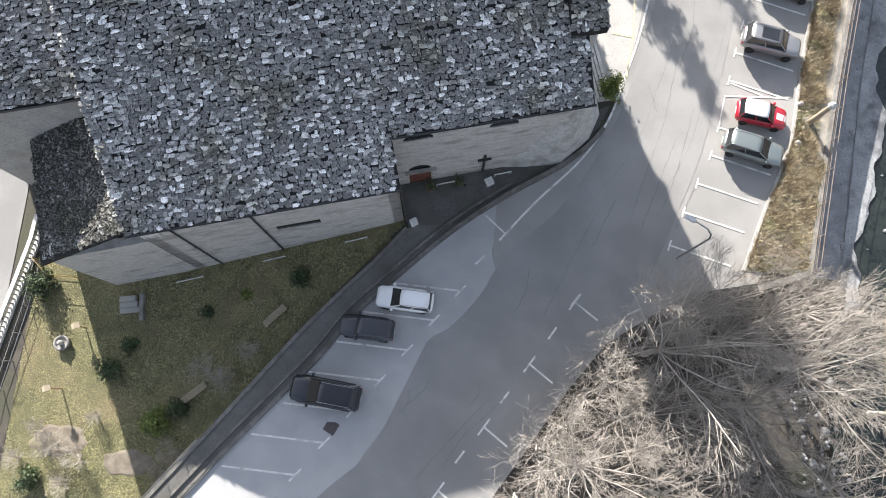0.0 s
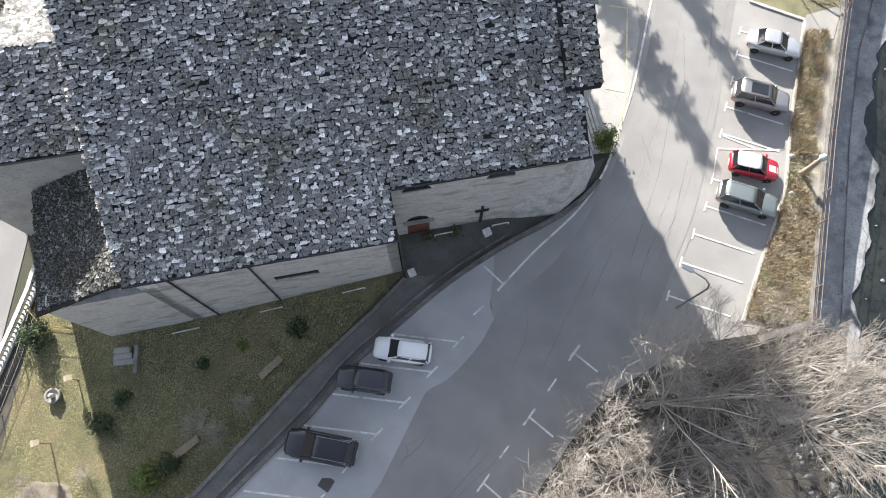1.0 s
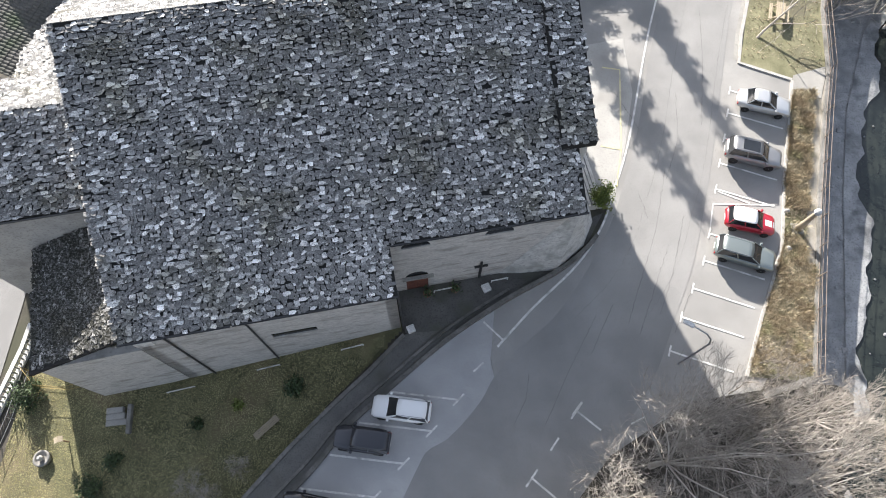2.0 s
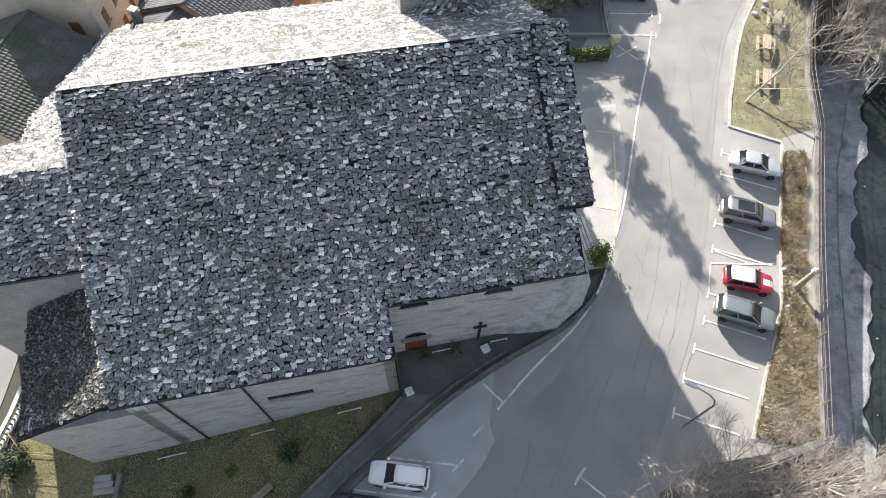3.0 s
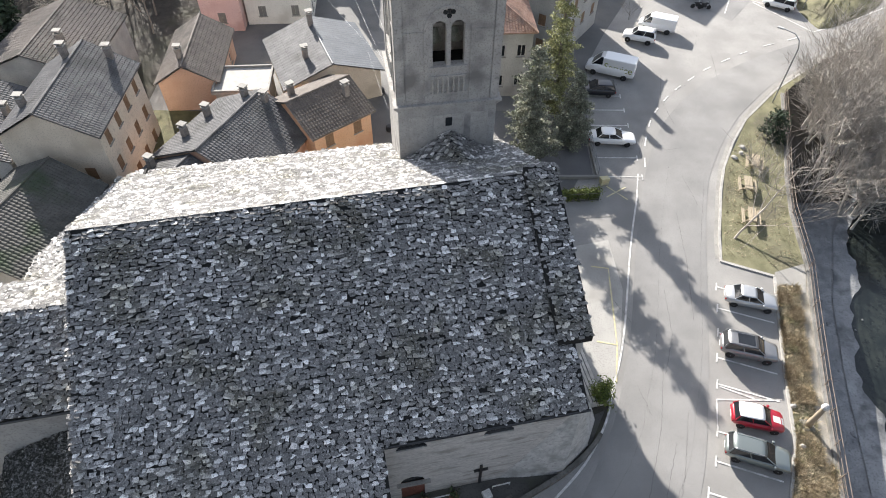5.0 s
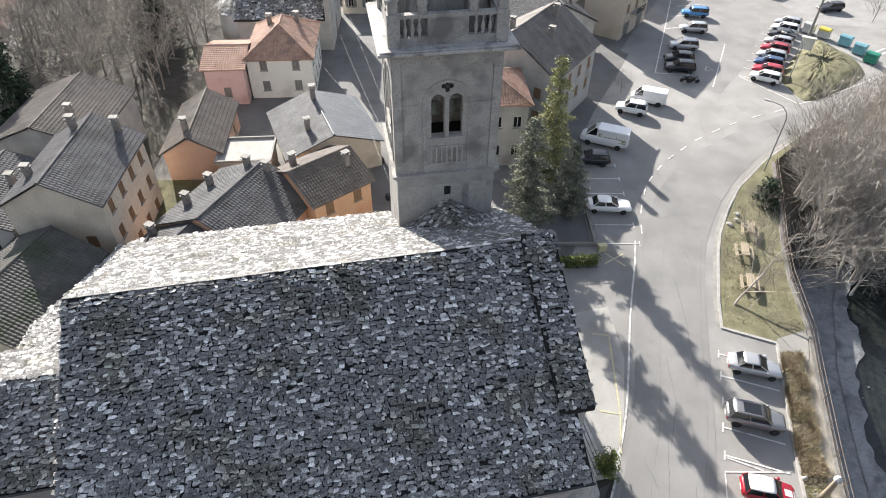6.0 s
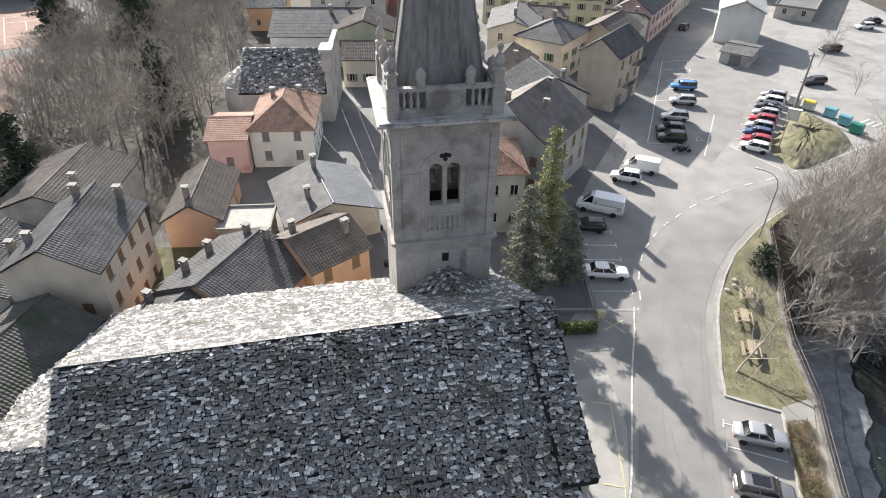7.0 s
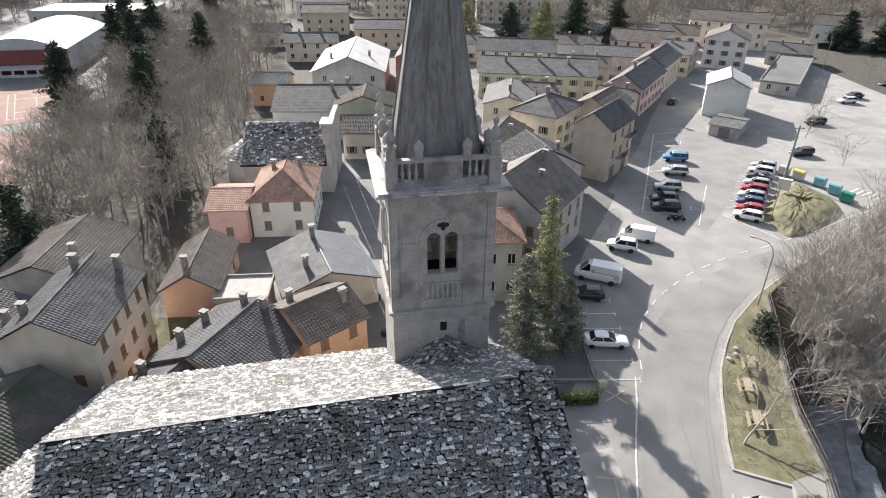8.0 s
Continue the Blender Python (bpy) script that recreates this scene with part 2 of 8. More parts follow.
def sheet(name, left, right, dz, material, label, category, kind="structure", height=g, across=10, parent=None, n=60):
    """A surface spanned between two lines, lying dz above the land."""
    def even(pts):
        pts = resample(pts, 0.5)
        return [pts[round(k * (len(pts) - 1) / n)] for k in range(n + 1)]
    a, b = even(left), even(right)
    v, f = [], []
    for (x0, y0), (x1, y1) in zip(a, b):
        for k in range(across + 1):
            x, y = x0 + (x1 - x0) * k / across, y0 + (y1 - y0) * k / across
            v.append((x, y, height(y) + dz))
    w = across + 1
    for j in range(n):
        for k in range(across):
            f.append((j * w + k, j * w + k + 1, (j + 1) * w + k + 1, (j + 1) * w + k))
    return tagged(mesh_part(name, v, f, material, parent, label, True), category=category, kind=kind)


def ribbon(name, pts, width, dz, material, label="", category="", kind="", height=g, parent=None, thick=0.0):
    """A painted line or a low kerb of a constant width along the points."""
    p = resample(pts, 0.8)
    a, b = offset(p, width / 2), offset(p, -width / 2)
    v, f = [], []
    for (x0, y0), (x1, y1) in zip(a, b):
        v += [(x0, y0, height(y0) + dz), (x1, y1, height(y1) + dz)]
        if thick:
            v += [(x1, y1, height(y1) + dz - thick), (x0, y0, height(y0) + dz - thick)]
    w = 4 if thick else 2
    for i in range(len(p) - 1):
        for k in range(w if thick else 1):
            f.append((i * w + k, i * w + (k + 1) % w, (i + 1) * w + (k + 1) % w, (i + 1) * w + k))
    if thick:
        f += [(3, 2, 1, 0), tuple(len(v) - 4 + k for k in range(4))]
    return tagged(mesh_part(name, v, f, material, parent, label), category=category, kind=kind)


# ---- road and car parks ----
KERB_W = curve([(-30, -22), (-17.0, -6.9), (-13.2, -2.6), (-8.5, 2.5), (-6.2, 5.5), (-3.5, 8.1), (0.5, 11.7), (4.6, 14.6), (8.9, 17.2), (11.4, 19.5), (12.7, 22.0)])
WEST = KERB_W + [(12.0, 30), (10.5, 38), (11.5, 42.5), (13.8, 47), (15.2, 52), (16.0, 58), (17.0, 66), (20.5, 74), (24.5, 82), (29, 92), (33, 101), (40, 112), (50, 132), (60, 160), (72, 190), (95, 250)]
EAST = [(-19, -38), (-5, -18), (3.2, -7), (8.2, 0), (11.6, 4.1), (17.5, 7.8), (23.0, 8.8), (24.6, 15.5), (25.8, 19.5), (27.0, 25.0), (28.5, 31.5), (29.3, 34.6), (30.0, 38.0), (30.8, 42.0), (32.0, 48.4), (34.6, 56.0), (38.6, 61.0), (45.1, 67.2), (53.2, 72.6), (70, 83), (88, 99), (104, 120), (122, 150), (128, 180), (126, 205), (120, 250)]
sheet("road", WEST, EAST, 0.03, ASPHALT_ROAD, "grey worn asphalt road and car parks with patches", "road", across=16, n=260)
LANE_E = curve([(4.1, 8.2), (2.0, 6.0), (-0.6, 2.6), (-3.0, -1.0), (-5.6, -4.8), (-8, -9), (-14, -20)])
sheet("parking_strip", KERB_W[:42][::-1], [(3.6, 10.2)] + LANE_E, 0.045, ASPHALT_OLD, "pale old asphalt of the parking bays beside the church", "car park", across=4, n=60)

# same asphalt as the road; the strip's darker colour stands in for shade
DIM_W = curve([(-16.5, -20), (-11.5, -11), (-7.91, -6.6), (-5.02, -4.11), (-3.7, -2.08), (-1.3, 3.07), (-0.59, 4.22), (0.89, 5.13), (2.92, 7.5), (3.78, 9.06), (5.58, 11.17), (8.25, 13.56), (10.6, 16.8), (12.8, 20.8), (14.0, 24.0), (15.6, 29.0), (17.6, 37.6), (19.8, 45.5), (21.6, 50.5), (24.7, 56.4), (30.3, 62.6), (38.5, 68.6), (49.0, 74.2)])
DIM_E = curve([(-6.0, -22), (0.5, -11.5), (3.6, -6.6), (5.9, -3.4), (8.4, 0.1), (10.6, 3.2), (12.8, 6.0), (15.2, 9.6), (17.0, 13.6), (18.9, 18.0), (20.4, 23.0), (22.0, 29.0), (23.4, 35.0), (25.0, 41.5), (26.9, 47.2), (30.2, 53.2), (34.0, 58.2), (41.0, 65.0), (52.0, 73.4)])
sheet("relaid_asphalt", DIM_W, DIM_E, 0.049, ASPHALT_DIM, "darker strip along the lane, shade put into the asphalt colour", "road", across=6, n=90)
# darker sheet over the street: shade of the houses put in as colour
sheet("upper_street", [(27.13, 91.4), (32.0, 101.4), (38.2, 112.8), (45.5, 130.2), (60.6, 163.1), (73.9, 199.9), (88.6, 242)], [(38.0, 77.5), (45.3, 87.3), (53.3, 102.0), (56.0, 115.7), (55.9, 126.5), (69.0, 163.4), (81.2, 200.3), (95, 242.3)], 0.048, ASPHALT_DIM, "upper street and marked bays, house shade put into the grey", "road", across=8, n=80)

sheet("gravel_lot", [(62.5, 103.5), (60.5, 112), (66, 122), (72, 133), (84, 150), (100, 172), (112, 190)], [(72, 101.5), (84, 104), (98, 118), (114, 140), (121, 152), (125, 168), (127, 185)], 0.046, mat("pale_gravel", (0.28, 0.274, 0.264), (0.35, 0.342, 0.328), 0.5, 0.95, 0.8, 9.0, (0.235, 0.23, 0.221), 0.1), "pale compacted gravel of the large car park", "car park", across=8, n=60)


def line(pts, w=0.13, material=PAINT, name="road_marking", label="white painted road line", dz=0.062):
    return ribbon(name, pts, w, dz, material, label, "road marking", "structure")


line(curve([(4.1, 11.3), (6.8, 14.3), (10.2, 17.7), (12.2, 20.8), (13.2, 23.5), (14.9, 28.4), (17.1, 37.6), (19.0, 44.4)]), 0.16)
line([(18.9, 44.2), (19.6, 47.2)], 0.14)
line([(3.1, 13.1), (4.5, 11.8)])
for k in range(7):
    x, y = -3.6 - 1.80 * k, 8.0 - 2.12 * k
    line([(x, y), (x + 5.0, y - 0.45)])
    line([(x + 4.6, y - 0.85), (x + 5.35, y - 0.05)])
for a, b in (((2.4, 9.5), (3.1, 10.15)), ((7.6, 4.35), (8.2, 5.2)), ((4.3, -0.1), (4.9, 0.7)), ((1.3, -4.1), (1.9, -3.3)), ((9.2, 6.7), (9.9, 7.6)), ((13.2, 6.2), (14.2, 6.7))):
    line([a, b])
for x, y in ((6.3, 2.6), (3.2, -1.7), (0.2, -5.9), (9.5, 7.0)):
    line([(x - 0.4, y - 0.55), (x + 0.4, y + 0.55)])
    line([(x, y), (x + 1.6, y - 1.25)])
for k, (x, y) in enumerate(((23.8, 33.4), (23.3, 31.2), (22.7, 28.8), (22.0, 26.5), (21.4, 24.2), (20.4, 20.4), (19.7, 18.2), (18.6, 16.0), (17.5, 13.8), (16.4, 11.3))):
    line([(x, y), (x + 4.35, y - 1.4)])
    line([(x - 0.15, y - 0.4), (x + 0.12, y + 0.4)])
line([(21.0, 22.9), (25.8, 22.9)])
line([(21.5, 24.0), (23.9, 23.0)])
line([(20.4, 20.4), (21.0, 22.9)], 0.1)
# bays along the west side of the road, and their yellow cross
for y in (46.7, 49.5, 52.0, 54.6, 57.2, 59.7):
    line([(15.6, y), (19.9, y + 0.05)], 0.14)
    line([(19.9, y - 0.35), (19.95, y + 0.4)], 0.14)
line([(16.1, 45.4), (17.9, 43.6)], 0.13, YELLOW_PAINT, label="yellow painted line")
line([(15.9, 43.9), (18.0, 45.3)], 0.13, YELLOW_PAINT, label="yellow painted line")
line([(13.2, 35.4), (14.7, 35.2), (14.2, 27.5)], 0.13, YELLOW_PAINT, label="yellow painted line")
line([(12.6, 27.8), (14.2, 27.5), (13.6, 24.2)], 0.13, YELLOW_PAINT, label="yellow painted line")
LANE = resample(curve([(20.5, 48.2), (21.0, 51.0), (21.9, 53.9), (22.8, 56.1), (24.0, 58.0), (25.4, 59.9), (27.1, 61.7), (28.9, 63.4), (31.2, 65.5), (36.1, 68.9), (40.0, 71.1), (43.2, 72.5), (47.0, 74.3)], 8), 0.3)
for k in range(0, len(LANE) - 6, 9):
    line(LANE[k:k + 5], 0.15)
for x, y in ((30.6, 83.8), (32.4, 89.2), (34.2, 94.4), (36.6, 100.4), (39.0, 105.8), (41.2, 110.6), (42.6, 116.2), (43.8, 121.2)):
    line([(x, y), (x + 4.9, y + 1.2 if y > 100 else y - 0.4)], 0.16)
    line([(x + 4.6, y - 0.9), (x + 5.2, y + 0.9)], 0.16)
line([(30.6, 83.7), (43.7, 121.4)], 0.16)
line([(37.7, 79.6), (44.4, 94.4)], 0.16)
line([(38.2, 84.8), (38.9, 86.2), (39.6, 84.6), (38.2, 84.8)], 0.12)
for k in range(8):
    x, y = 42.7 + 1.55 * k, 83.4 + 2.55 * k
    line([(x, y), (x + 1.6, y - 1.0)])
line([(42.6, 83.0), (47.8, 74.9), (53.5, 77.6), (62.7, 83.4), (66.9, 85.2)], 0.16)
for k in range(7):
    line([(67.0 + 0.55 * k, 92.0 - 0.75 * k), (69.4 + 0.55 * k, 93.6 - 0.75 * k)], 0.3)


# cracks in the asphalt
def crack(pts, seed, w=0.013):
    r = random.Random(seed)
    p = []
    for (x0, y0), (x1, y1) in zip(pts, pts[1:]):
        n = max(2, int(math.hypot(x1 - x0, y1 - y0) / 0.16))
        p += [(x0 + (x1 - x0) * k / n + r.uniform(-0.045, 0.045), y0 + (y1 - y0) * k / n + r.uniform(-0.045, 0.045)) for k in range(n)]
    p.append(pts[-1])
    v, f = [], []
    for i, (x, y) in enumerate(offset(p, 0.001)):
        k = w * r.uniform(0.3, 1.3)
        x1, y1 = p[min(i + 1, len(p) - 1)]
        x0, y0 = p[max(i - 1, 0)]
        m = math.hypot(x1 - x0, y1 - y0) or 1
        v += [(x - (y1 - y0) / m * k, y + (x1 - x0) / m * k, g(y) + 0.056), (x + (y1 - y0) / m * k, y - (x1 - x0) / m * k, g(y) + 0.056)]
    f = [(2 * i, 2 * i + 1, 2 * i + 3, 2 * i + 2) for i in range(len(p) - 1)]
    tagged(mesh_part("road_crack", v, f, CRACK, None, "dark crack running through the asphalt"), category="road crack", kind="structure")


for k, pts in enumerate((
        [(6.3, 9.5), (6.0, 7.6), (5.2, 6.0)], [(11.3, 13.8), (9.0, 9.5), (7.3, 6.0)], [(12.5, 14.5), (10.8, 11.0)], [(3.5, 0.2), (1.0, -2.5), (-1.4, -5.2)],
        [(-2.2, -0.5), (-1.0, 0.6), (-0.6, 1.4)], [(17.2, 19.5), (15.6, 15.5), (14.4, 12.5)], [(18.6, 21.8), (17.2, 17.0), (16.0, 14.0)], [(15.2, 24.0), (15.8, 21.5)],
        [(19.2, 33.0), (18.9, 28.5), (17.6, 25.0)], [(22.3, 42.0), (21.9, 36.5), (21.0, 30.0)], [(21.0, 52.5), (23.2, 50.8), (25.0, 51.3)], [(25.5, 64), (24.4, 59.5), (25.0, 55.0)],
        [(33, 70), (32.0, 63.0)], [(24, 47), (24.6, 43)], [(29, 77.5), (32.5, 74.2), (31.5, 71)], [(14.0, 33.0), (15.8, 29.5)], [(22, 55), (20.2, 50)],
        [(-2.5, -0.9), (-1.9, 0.0), (-2.0, 0.5), (-1.2, 1.0)], [(2.6, -1.6), (3.8, -0.5), (4.6, 0.3)], [(2.2, -0.4), (2.9, 0.5), (2.8, 1.0)], [(0.4, -4.5), (1.4, -2.9), (2.1, -2.0)], [(17.6, 26), (16.3, 20.5), (14.6, 16.0), (13.6, 13.2)], [(18.6, 16.2), (16.9, 12.6)])):
    crack(pts, k)
# long seams between the strips of asphalt
LANE_W = [(4.1, 11.3), (6.8, 14.3), (10.2, 17.7), (12.2, 20.8), (13.2, 23.5), (14.9, 28.4), (17.1, 37.6), (19.0, 44.4), (21.0, 50.5), (24.0, 56.5), (29.0, 62.0)]
for k, d in enumerate((2.6, 6.2)):
    crack(offset(curve(LANE_W), -d)[8 + 4 * k:48], 60 + k, 0.007)
bm = bmesh.new()
box(bm, -0.42, 0.42, -0.42, 0.42, 0, 0.015)
mh = link_mesh("manhole_cover", bm, plain("cast_iron", (0.09, 0.075, 0.075), 0.6, 0.4))
mh.matrix_world = pose(-7.2, -2.0, g(-2.0) + 0.05, 0, 0, -30)
tagged(mh, "rusty square cast iron manhole cover in the asphalt", "manhole cover")

# kerbs, the verge and the riverside path
EAST_EDGE = [(21.6, 9.6), (23.3, 13.8), (25.0, 17.6), (25.9, 20.0), (26.9, 25.0), (28.4, 31.3), (29.2, 34.5)]
ribbon("kerb", EAST_EDGE, 0.22, 0.14, KERB, "pale stone kerb along the parking bays", "kerb", "structure", thick=0.3)
ribbon("kerb", [(29.2, 34.6), (24.95, 36.2), (25.6, 39.2), (26.4, 41.8), (27.4, 45.2), (28.6, 48.4), (30.6, 52.2), (33.1, 56.0), (38.0, 61.2), (45.1, 67.2), (53.2, 72.6), (70, 83)], 0.24, 0.14, KERB, "pale stone kerb round the grass verge", "kerb", "structure", thick=0.3)
ribbon("gutter", [(24.7, 36.5), (25.3, 39.2), (26.1, 41.8), (27.1, 45.2), (28.3, 48.5), (30.3, 52.4), (32.8, 56.2), (37.7, 61.5), (44.8, 67.5), (53.0, 72.9)], 0.36, 0.052, CONCRETE, "pale concrete gutter along the kerb", "gutter", "structure")
PATH_W = [(25.2, 9.4), (27.05, 17.2), (27.7, 20.0), (28.8, 25.0), (30.7, 33.0), (31.2, 34.9)]
sheet("verge", EAST_EDGE, PATH_W, 0.10, GRASS, "strip of dry yellow grass between kerb and path", "verge", across=3, n=30)
sheet("footpath", PATH_W, [(26.0, 8.4), (26.2, 9.8), (27.9, 17.2), (29.4, 24.2), (31.6, 33.0), (32.2, 35.3)], 0.09, mat("dusty_path", (0.27, 0.25, 0.215), (0.37, 0.345, 0.30), 0.8, 0.95, 0.5, 12.0, (0.2, 0.18, 0.14), 0.5), "narrow pale concrete footpath beside the river wall", "footpath", across=3, n=30)
sheet("footpath", [(29.0, 32.7), (29.25, 34.7), (29.35, 35.0)], [(31.3, 32.8), (32.1, 35.0), (32.3, 36.0)], 0.135, CONCRETE, "pale concrete corner of the footpath", "footpath", across=4, n=12)
sheet("verge", [(29.3, 34.7), (25.1, 36.3), (26.5, 41.8), (28.7, 48.4), (33.2, 56.0), (38.1, 61.2), (45.2, 67.2)], [(32.2, 35.4), (32.8, 38.5), (33.1, 42.2), (34.2, 46.6), (35.9, 52.0), (38.6, 60.4), (45.3, 66.8)], 0.11, GRASS, "mown yellow-green grass verge with a picnic place", "verge", across=5, n=40)
ISLAND = [(48.4, 77.5), (49.4, 75.7), (54.5, 78.3), (60.8, 83.5), (62.4, 89.4), (61.4, 92.8), (60.2, 96.6), (56.8, 93.9), (48.85, 83.3)]
bm = bmesh.new()
mid = Vector((55.8, 86.4))
rings = []
ri = random.Random(8)
for k, h in ((1.0, 0.0), (0.99, 0.12), (0.93, 0.25), (0.86, 0.42), (0.78, 0.6), (0.68, 0.8), (0.57, 0.92), (0.45, 1.05), (0.33, 1.1), (0.2, 1.15), (0.08, 1.15)):
    rings.append([bm.verts.new((mid.x + (x - mid.x) * k + ri.uniform(-0.15, 0.15) * (k < 0.95), mid.y + (y - mid.y) * k + ri.uniform(-0.15, 0.15) * (k < 0.95), 3.4 + h + ri.uniform(-0.16, 0.16) * (k < 0.95))) for x, y in curve(ISLAND + ISLAND[:1], 7)[:-1]])
for a, b in zip(rings, rings[1:]):
    for i in range(len(a)):
        bm.faces.new((a[i], a[(i + 1) % len(a)], b[(i + 1) % len(a)], b[i]))
bm.faces.new(rings[-1])
tagged(part("traffic_island", bm, GRASS, None, "grassy mound of a traffic island in the car park", True), category="traffic island", kind="structure")

# river wall, water, gravel
RIVERWALL = mat("river_wall_stone", (0.17, 0.165, 0.155), (0.27, 0.26, 0.24), 1.2, 0.9, 0.9, 5.0, (0.12, 0.115, 0.10), 0.6)
SHOAL = mat("pale_shoal", (0.21, 0.217, 0.225), (0.33, 0.338, 0.342), 0.7, 0.8, 1.0, 6.0, (0.10, 0.105, 0.11), 0.5)
ribbon("river_wall", [(22.5, 8.3), (26.35, 9.6), (27.95, 17.0), (29.55, 24.1), (31.35, 31.3), (32.45, 35.4), (33.25, 42.0), (34.35, 46.5), (36.1, 52.0), (38.6, 60.5)], 0.42, 0.30, RIVERWALL, "grey stone retaining wall above the river", "river wall", "structure", thick=4.6)
sheet("gravel_bank", [(26.9, 7.5), (26.7, 9.8), (28.2, 17.0), (29.8, 24.1), (32.7, 35.4), (34.6, 46.5), (39.0, 60)], [(29.8, 7.5), (31.0, 9.8), (32.9, 17.6), (35.0, 26.4), (37.4, 35), (41.4, 44.5), (51.0, 58)], -2.88, GRAVEL, "pale grey river gravel below the wall", "gravel", height=lambda y: 0.03 * math.sin(y * 1.7), across=12, n=120)
shoal_w = resample([(29.4, 7.5), (30.6, 9.8), (32.4, 17.6), (34.4, 26.4), (36.8, 35), (40.8, 44.5), (50.4, 58)], 0.5)
shoal_e = [(x + 1.75 + 0.55 * math.sin(y * 0.37) + 0.28 * math.sin(y * 0.83 + 1) + 0.17 * math.sin(y * 1.9) + 0.1 * math.sin(y * 3.7 + 2), y) for x, y in shoal_w]
sheet("shoal", shoal_w, shoal_e, -2.80, SHOAL, "pale shallow gravel at the water's edge", "gravel", height=lambda y: 0.03 * math.sin(y * 1.7), across=5, n=220)
sheet("water", [(28.5, -40), (28.5, 2), (30.6, 10), (32.3, 18), (34.3, 26.6), (36.6, 35), (40.5, 44), (50, 58)], [(48, -40), (46, 4), (47, 13), (48, 22), (50.5, 30), (53, 36), (58, 44), (75, 60)], -2.97, WATER, "dark shallow river water", "water", height=lambda y: 0.0, across=6)


# ---- walls with openings ----
def wall(bm, width, height, openings, thick, m):
    """A wall in its own frame: x along it, y into it, z up; openings (x0, x1, z0, z1, arch) go through it."""
    xsn = sorted({0, width, *[o[0] for o in openings], *[o[1] for o in openings]})
    zsn = sorted({0, height, *[o[2] for o in openings], *[o[3] for o in openings]})
    made = {}

    def at_corner(i, j, k):
        if (i, j, k) not in made:
            made[i, j, k] = bm.verts.new(m @ Vector((xsn[i], thick * k, zsn[j])))
        return made[i, j, k]

    def solid(i, j):
        if not (0 <= i < len(xsn) - 1 and 0 <= j < len(zsn) - 1):
            return False
        cx, cz = (xsn[i] + xsn[i + 1]) / 2, (zsn[j] + zsn[j + 1]) / 2
        return not any(o[0] < cx < o[1] and o[2] < cz < o[3] for o in openings)

    for i in range(len(xsn) - 1):
        for j in range(len(zsn) - 1):
            if solid(i, j):
                q = ((i, j), (i + 1, j), (i + 1, j + 1), (i, j + 1))
                for k in (0, 1):
                    bm.faces.new([at_corner(*c, k) for c in q])
                for di, dj, c0, c1 in ((0, -1, 0, 1), (1, 0, 1, 2), (0, 1, 2, 3), (-1, 0, 3, 0)):
                    if not solid(i + di, j + dj):
                        bm.faces.new([at_corner(*q[c0], 0), at_corner(*q[c1], 0), at_corner(*q[c1], 1), at_corner(*q[c0], 1)])
    for o in openings:
        if len(o) > 4 and o[4]:
            x0, x1, z1, r = o[0], o[1], o[3], (o[1] - o[0]) / 2
            h = min(r, o[4])
            arc = [(x0 + r - r * math.cos(math.pi * k / 12), z1 - h + h * math.sin(math.pi * k / 12)) for k in range(13)]
            for half, corner in ((arc[:7], (x0, z1)), (arc[6:], (x1, z1))):
                n0 = len(bm.verts)
                prism(bm, [corner] + half, 0, thick, "y")
                bm.verts.ensure_lookup_table()
                for w in bm.verts[n0:]:
                    w.co = m @ w.co
    bmesh.ops.remove_doubles(bm, verts=bm.verts, dist=0.0005)


# ---- stone slab roofs ----
def slab_outline(r, w, ln):
    """A split stone: nearly straight lower edge, uneven sides, now and then a chipped or slanting corner."""
    j = lambda k: r.uniform(-k, k)
    h = w / 2
    o = [(-h + j(0.04), j(0.05)), (h * r.uniform(-0.5, 0.5), -abs(j(0.06))), (h + j(0.04), j(0.05)), (h + j(0.05), ln * r.uniform(0.35, 0.7)), (h * r.uniform(0.6, 1.0), ln), (-h * r.uniform(0.6, 1.0), ln)]
    k = r.random()
    if k < 0.2:
        o[0] = (-h * r.uniform(0.4, 0.85), o[0][1])
        o[5] = (-h, ln)
    elif k < 0.4:
        o[2] = (h * r.uniform(0.4, 0.85), o[2][1])
    elif k < 0.55:
        o[0], o[2] = (o[0][0], r.uniform(0.04, 0.11)), (o[2][0], -r.uniform(0.0, 0.05))
    elif k < 0.7:
        o[0], o[2] = (o[0][0], -r.uniform(0.0, 0.05)), (o[2][0], r.uniform(0.04, 0.11))
    return o


def slab_mesh(r, w, ln, t):
    lift = r.uniform(0.05, 0.125)
    side = r.uniform(-0.035, 0.035)
    o = slab_outline(r, w, ln)
    top = [(x, y, lift * (1 - y / ln) + t + side * x / w * 2) for x, y in o]
    v = top + [(x, y, z - t) for x, y, z in top]
    f = [(0, 1, 2, 3, 4, 5)] + [(i + 6, (i + 1) % 6 + 6, (i + 1) % 6, i) for i in range(6)]
    return v, f


